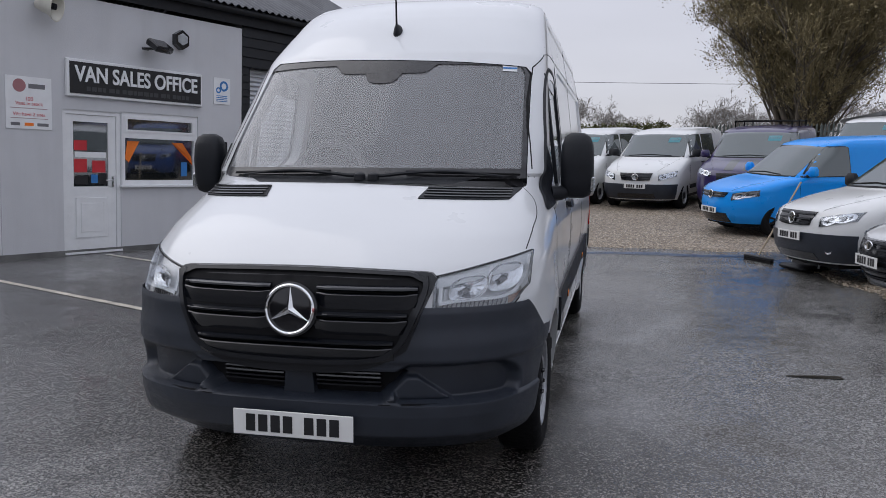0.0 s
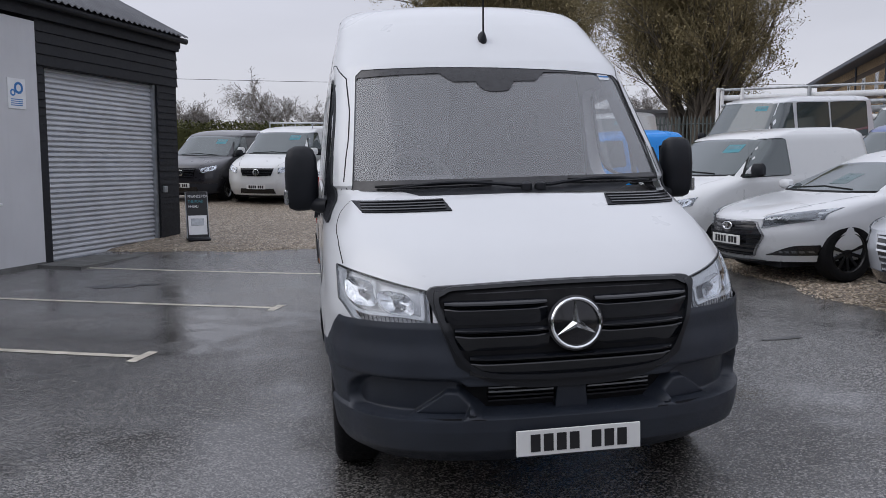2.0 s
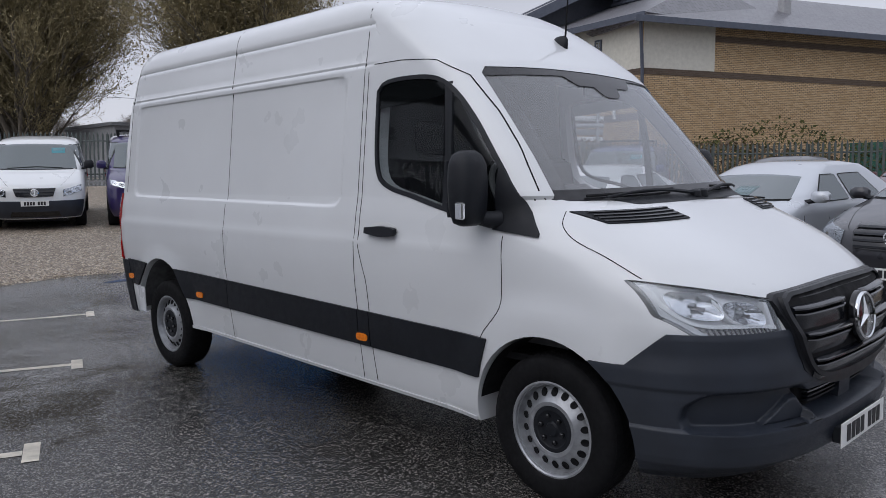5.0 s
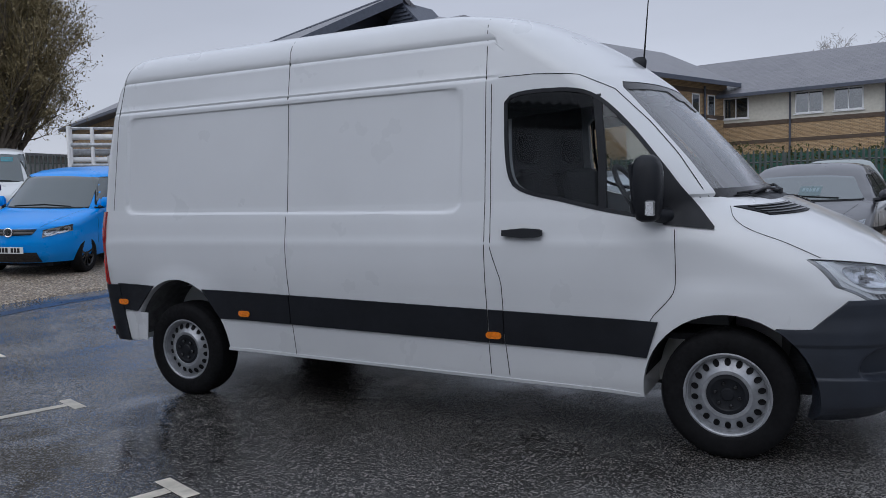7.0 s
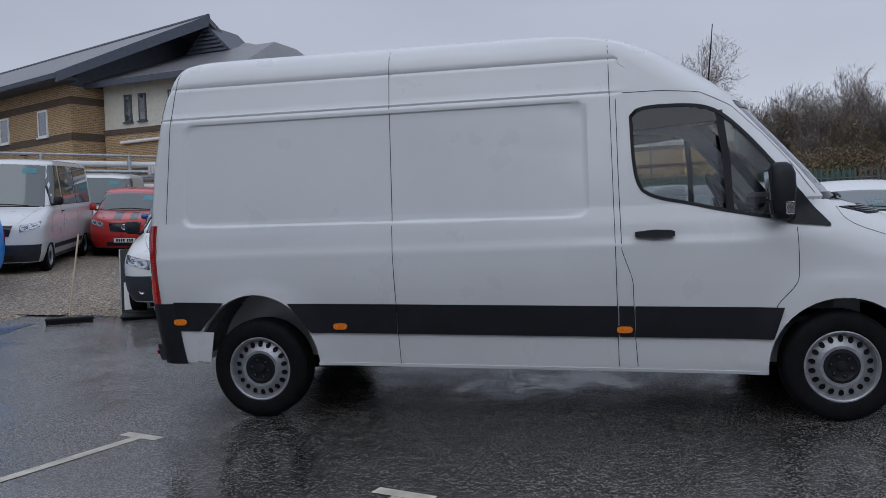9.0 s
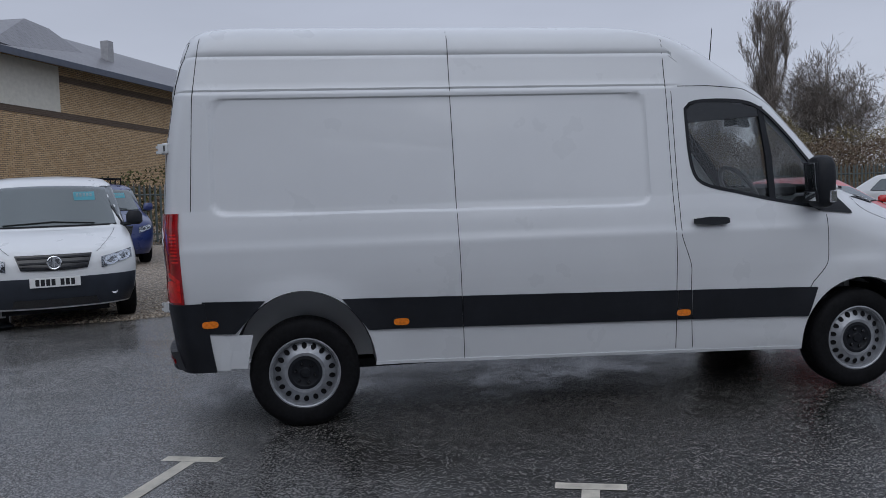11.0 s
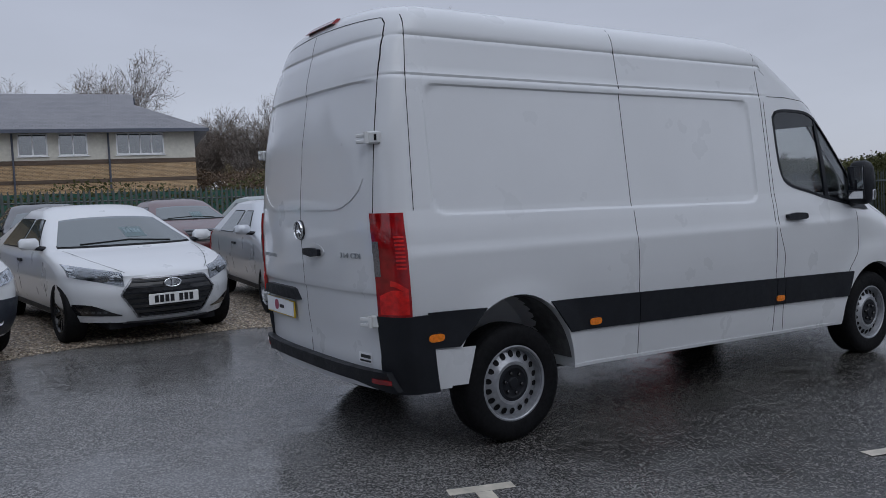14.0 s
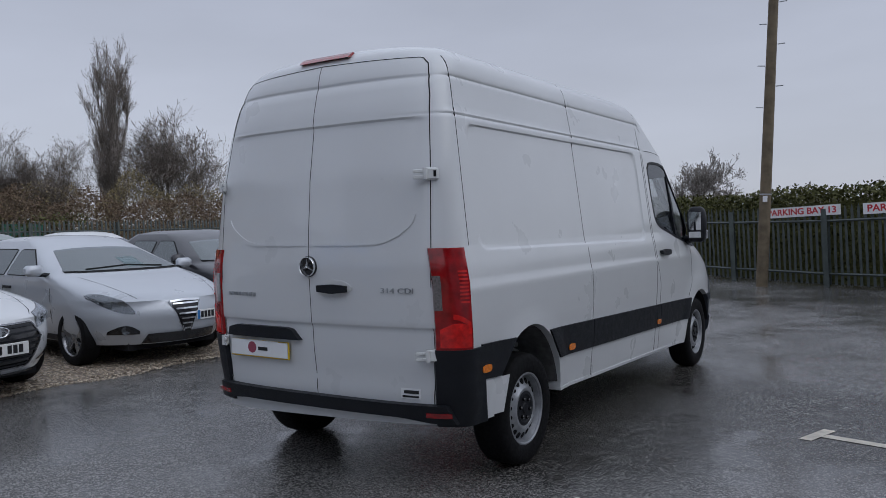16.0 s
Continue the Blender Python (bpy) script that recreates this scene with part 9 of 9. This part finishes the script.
# ---- trees ----
def tree(name, label, x, y, height, spread, seed, bark_mat, twig_mat, stems=1, upright=0.5, depth=4, z=None, twig=0.02, leafy=0, droop=0.0, kids=5, trunk=None, low=0.35, fan=0.42, first=2):
    """A leafless tree: trunk and limbs as tapered tubes, and a crown of fine twigs."""
    rnd = random.Random(seed)
    limbs, twigs = Geo(), Geo()
    base = Vector((x, y, ground_z(x, y) - 0.1 if z is None else z))
    r0 = trunk or height * 0.022
    budget = [0]

    def grow(p, d, length, r, level):
        n_ = 4 if level < 2 else 3
        pts, rads = [p.copy()], [r]
        q, dd = p.copy(), d.copy()
        for k in range(n_):
            wand = 0.12 + 0.05 * level
            dd = (dd + Vector((rnd.gauss(0, wand), rnd.gauss(0, wand), rnd.gauss(0.03, wand * 0.8) - droop * level * 0.05)) + Vector((0, 0, upright * 0.10))).normalized()
            q = q + dd * length / n_
            pts.append(q.copy())
            rads.append(r * (1 - 0.55 * (k + 1) / n_))
        if level < 3:
            limbs.tube(pts, [max(v, 0.012) for v in rads], 7 if level == 0 else (5 if level == 1 else 3))
        else:
            for a_, b_ in zip(pts, pts[1:]):
                e_ = Vector((rnd.uniform(-1, 1), rnd.uniform(-1, 1), rnd.uniform(-0.3, 0.3))).normalized() * max(twig, r) * 0.5
                twigs.add([a_ - e_, a_ + e_, b_ + e_ * 0.6, b_ - e_ * 0.6], [(0, 1, 2, 3)])
        if level == depth:
            for _ in range(leafy):
                c = pts[rnd.randrange(1, len(pts))] + Vector((rnd.gauss(0, 0.18), rnd.gauss(0, 0.18), rnd.gauss(0, 0.18)))
                u_ = Vector((rnd.uniform(-1, 1), rnd.uniform(-1, 1), rnd.uniform(-1, 1))).normalized() * rnd.uniform(0.04, 0.09)
                v_ = u_.cross(Vector((rnd.uniform(-1, 1), rnd.uniform(-1, 1), 1))).normalized() * u_.length * 0.7
                twigs.add([c + u_, c + v_, c - u_, c - v_], [(0, 1, 2, 3)])
            return
        m_ = kids if level else kids + first
        for k in range(m_):
            t = rnd.uniform(0.30, 1.0) if level else rnd.uniform(low, 1.0)
            i_ = min(int(t * n_), n_ - 1)
            o_ = pts[i_].lerp(pts[i_ + 1], t * n_ - i_)
            ax = dd.orthogonal().normalized()
            ax.rotate(Matrix.Rotation(rnd.uniform(0, 2 * math.pi), 3, dd))
            ang = rnd.uniform(0.35, 0.85) * (1.15 - upright * 0.75)
            nd = (dd * math.cos(ang) + ax * math.sin(ang)).normalized()
            grow(o_, nd, length * rnd.uniform(0.45, 0.72) * (1 if level else spread), rads[min(i_ + 1, n_)] * 0.62, level + 1)

    for k in range(stems):
        a_ = 2 * math.pi * k / stems + rnd.uniform(-0.4, 0.4)
        lean = 0.0 if stems == 1 else rnd.uniform(0.06, fan) * (1.2 - upright * 0.5)
        d0 = Vector((math.cos(a_) * lean, math.sin(a_) * lean, 1)).normalized()
        grow(base + Vector((math.cos(a_), math.sin(a_), 0)) * (0.35 if stems > 1 else 0), d0, height * (0.55 if stems == 1 else 0.62) * rnd.uniform(0.85, 1.1), r0 if stems == 1 else r0 * 0.6, 0)
    th = thing(name, label, "tree")
    th.location = base
    for ge in (limbs, twigs):
        ge.v = [(a_ - base.x, b_ - base.y, c_ - base.z) for a_, b_, c_ in ge.v]
    part("trunk", limbs, bark_mat, th, smooth=60, fix=False)
    cr = part("crown", twigs, twig_mat, th, smooth=0, fix=False)
    cr["kind"] = "stuff"
    return th


tree("bare_tree", "large many-stemmed tree with brown buds", 13.3, 54.5, 17.0, 0.75, 3, BARK, TWIGG, stems=15, upright=0.70, depth=4, twig=0.036, leafy=3, kids=6, low=0.06, fan=0.62, first=5)
tree("bare_tree", "large many-stemmed tree with brown buds beside a fence", 20.0, 38.2, 14.0, 0.75, 8, BARK, TWIGG, stems=14, upright=0.70, depth=4, twig=0.028, leafy=2, kids=6, low=0.06, fan=0.60, first=4)
oak = tree("bare_tree", "leafless oak in the far tree line", -30, 96, 10.0, 1.0, 14, PALEBARK, FARTWIG, stems=1, upright=0.02, droop=0.5, depth=4, twig=0.06, kids=7, low=0.35, first=4)
oak2 = tree("bare_tree", "leafless spreading tree in the far tree line", -14, 98, 10.4, 1.0, 15, PALEBARK, FARTWIG, stems=1, upright=0.05, droop=0.5, depth=4, twig=0.06, kids=7, low=0.30, first=4)
rnd = random.Random(5)
for k in range(30):
    src = (oak, oak2)[k % 2]
    x = -60 + k * 3.95 + rnd.uniform(-2, 2)
    y = 97 + rnd.uniform(-6, 8)
    s = rnd.uniform(0.70, 1.0) * (1.10 if k > 15 else 1.0)
    c = copy_thing(src, Matrix.Translation((x, y, ground_z(x, y) - 0.1)) @ Euler((0, 0, rnd.uniform(0, 6.28))).to_matrix().to_4x4())
    c.scale = (s, s, s)
    c["group"] = "far tree line"
birch = tree("birch_tree", "leafless birch with fine drooping twigs", 66, -12, 15.0, 0.85, 31, PALEBARK, BIRCH, stems=2, upright=0.5, depth=4, twig=0.04, kids=7, droop=0.6)
ash = tree("bare_tree", "leafless brown tree behind the fence", 62, -20, 16.0, 0.75, 32, PALEBARK, TWIG, stems=2, upright=0.32, depth=4, twig=0.045, kids=7, low=0.25, fan=0.2, first=4, droop=0.5)
birch.scale, ash.scale = (0.60, 0.60, 0.60), (0.52, 0.52, 0.52)
for k in range(34):
    t = k / 33 * 0.62
    x = 74 - 30 * t + rnd.uniform(-4, 4)
    y = -2 - 40 * t + rnd.uniform(-4, 4)
    src = (birch, ash, ash)[k % 3]
    s = rnd.uniform(0.50, 0.66) * (0.85 if t > 0.45 else 1.0) * (1.15 if t < 0.26 else 1.0) * (1.1 if src is birch else 0.92)
    c = copy_thing(src, Matrix.Translation((x, y, ground_z(x, y) - 0.1)) @ Euler((0, 0, rnd.uniform(0, 6.28))).to_matrix().to_4x4())
    c.scale = (s, s, s * rnd.uniform(0.9, 1.1))
    c["group"] = "wood behind the fence"
pop = tree("poplar_tree", "tall slim leafless poplar", 57.6, -33.7, 20.0, 0.42, 41, PALEBARK, BIRCH, stems=7, upright=1.15, depth=4, twig=0.035, kids=6, low=0.05, trunk=0.30, first=6, fan=0.20)
pop.scale = (0.66, 0.66, 1.0)
tree("birch_tree", "spreading leafless tree by the poplar", 51.4, -35.6, 10.6, 0.85, 42, PALEBARK, BIRCH, stems=3, upright=0.25, depth=4, twig=0.035, kids=8, droop=0.3, low=0.3)
tree("bare_tree", "round leafless tree beyond the hedge", 14.6, -58.4, 6.6, 0.9, 43, PALEBARK, FARTWIG, stems=3, upright=0.25, depth=4, twig=0.05, kids=6, low=0.3)
for x, y, s in ((55.6, -45.9, 0.48), (57.4, -50.0, 0.46), (59.2, -55.0, 0.34), (60.4, -57.5, 0.30), (51.5, -60.5, 0.36), (47.0, -64.0, 0.32)):
    c = copy_thing(oak2 if s > 0.45 else oak, Matrix.Translation((x, y, ground_z(x, y) - 0.1)) @ Euler((0, 0, x)).to_matrix().to_4x4())
    c.scale = (s * 0.9, s * 0.9, s)
    c["group"] = "trees beyond the gate"
for x, y, s in ((60.5, -63.0, 0.25), (58.6, -64.4, 0.23), (56.2, -65.6, 0.26), (53.6, -67.6, 0.24), (51.0, -69.2, 0.25), (47.6, -70.8, 0.22)):
    c = copy_thing(pop, Matrix.Translation((x, y, ground_z(x, y) - 0.1)) @ Euler((0, 0, y)).to_matrix().to_4x4())
    c.scale = (s * 1.6, s * 1.6, s * 1.1)
    tagged(c, "small distant leafless poplar in a row")
    c["group"] = "row of distant poplars"
leaf_mass("shrubs", "russet shrubs behind the palisade fence", [(52, -4), (46, -22), (38, -34)], 6, 3.4, 0.0, TWIGR, 42000, 0.07, 51, "shrubs", 0.6, core=0.25)
leaf_mass("shrubs", "olive bushes behind the palisade fence", [(60, -14), (53, -27), (46, -38)], 6, 5.0, 0.0, TWIGG, 36000, 0.07, 52, "shrubs", 0.5, core=0.35)
leaf_mass("shrubs", "pale willow scrub on the skyline", [(62, -48), (34, -62), (10, -75), (-20, -80)], 6, 2.6, 0.0, FARTWIG, 18000, 0.16, 53, "shrubs", 0.6)
leaf_mass("shrubs", "distant woodland edge across the fields", [(-120, 118), (20, 125), (150, 70)], 12, 4.6, 0.0, FARTWIG, 40000, 0.24, 54, "woodland", 0.5)
leaf_mass("shrubs", "dark bramble below the far trees", [(-60, 92), (52, 90)], 6, 1.6, 0.0, FARTWIG, 22000, 0.13, 55, "shrubs", 0.4)
leaf_mass("shrubs", "distant woodland edge beyond the hedge", [(120, -30), (60, -110), (-60, -120), (-150, -40)], 12, 4.6, 0.0, FARTWIG, 36000, 0.28, 56, "woodland", 0.5)

# ---- closing the yard behind the camera ----
car_office = thing("car_sales_office", "dark grey boarded sales office across the yard", "building", m=Matrix.Translation((-13.5, -3.5, ground_z(-13.5, -3.5))) @ Euler((0, 0, radians(74))).to_matrix().to_4x4())
part("wall", Geo().box(-8, 6, 0, 6, -0.1, 3.2), CARGO, car_office, smooth=0)
part("roof", Geo().prism([(-0.5, 3.15), (6.5, 3.15), (3, 4.6)], lambda u, v, d: (d, u, v), -8.4, 6.4), CORRUG, car_office, smooth=0)
sgn = part("sign_board", Geo().box(-3.2, 1.2, -0.06, 0.0, 2.2, 2.75), INK, car_office, "black board with white letters")
lettering("sign_letters", "CAR SALES OFFICE", 0.34, Matrix.Translation((-1.0, -0.068, 2.47)) @ Euler((radians(90), 0, 0)).to_matrix().to_4x4(), LABELW, sgn, 0.006, width=3.8, bold=0.008)
glazed(car_office, -2.5, -0.6, 0.95, 2.0, 2, y=-0.01)
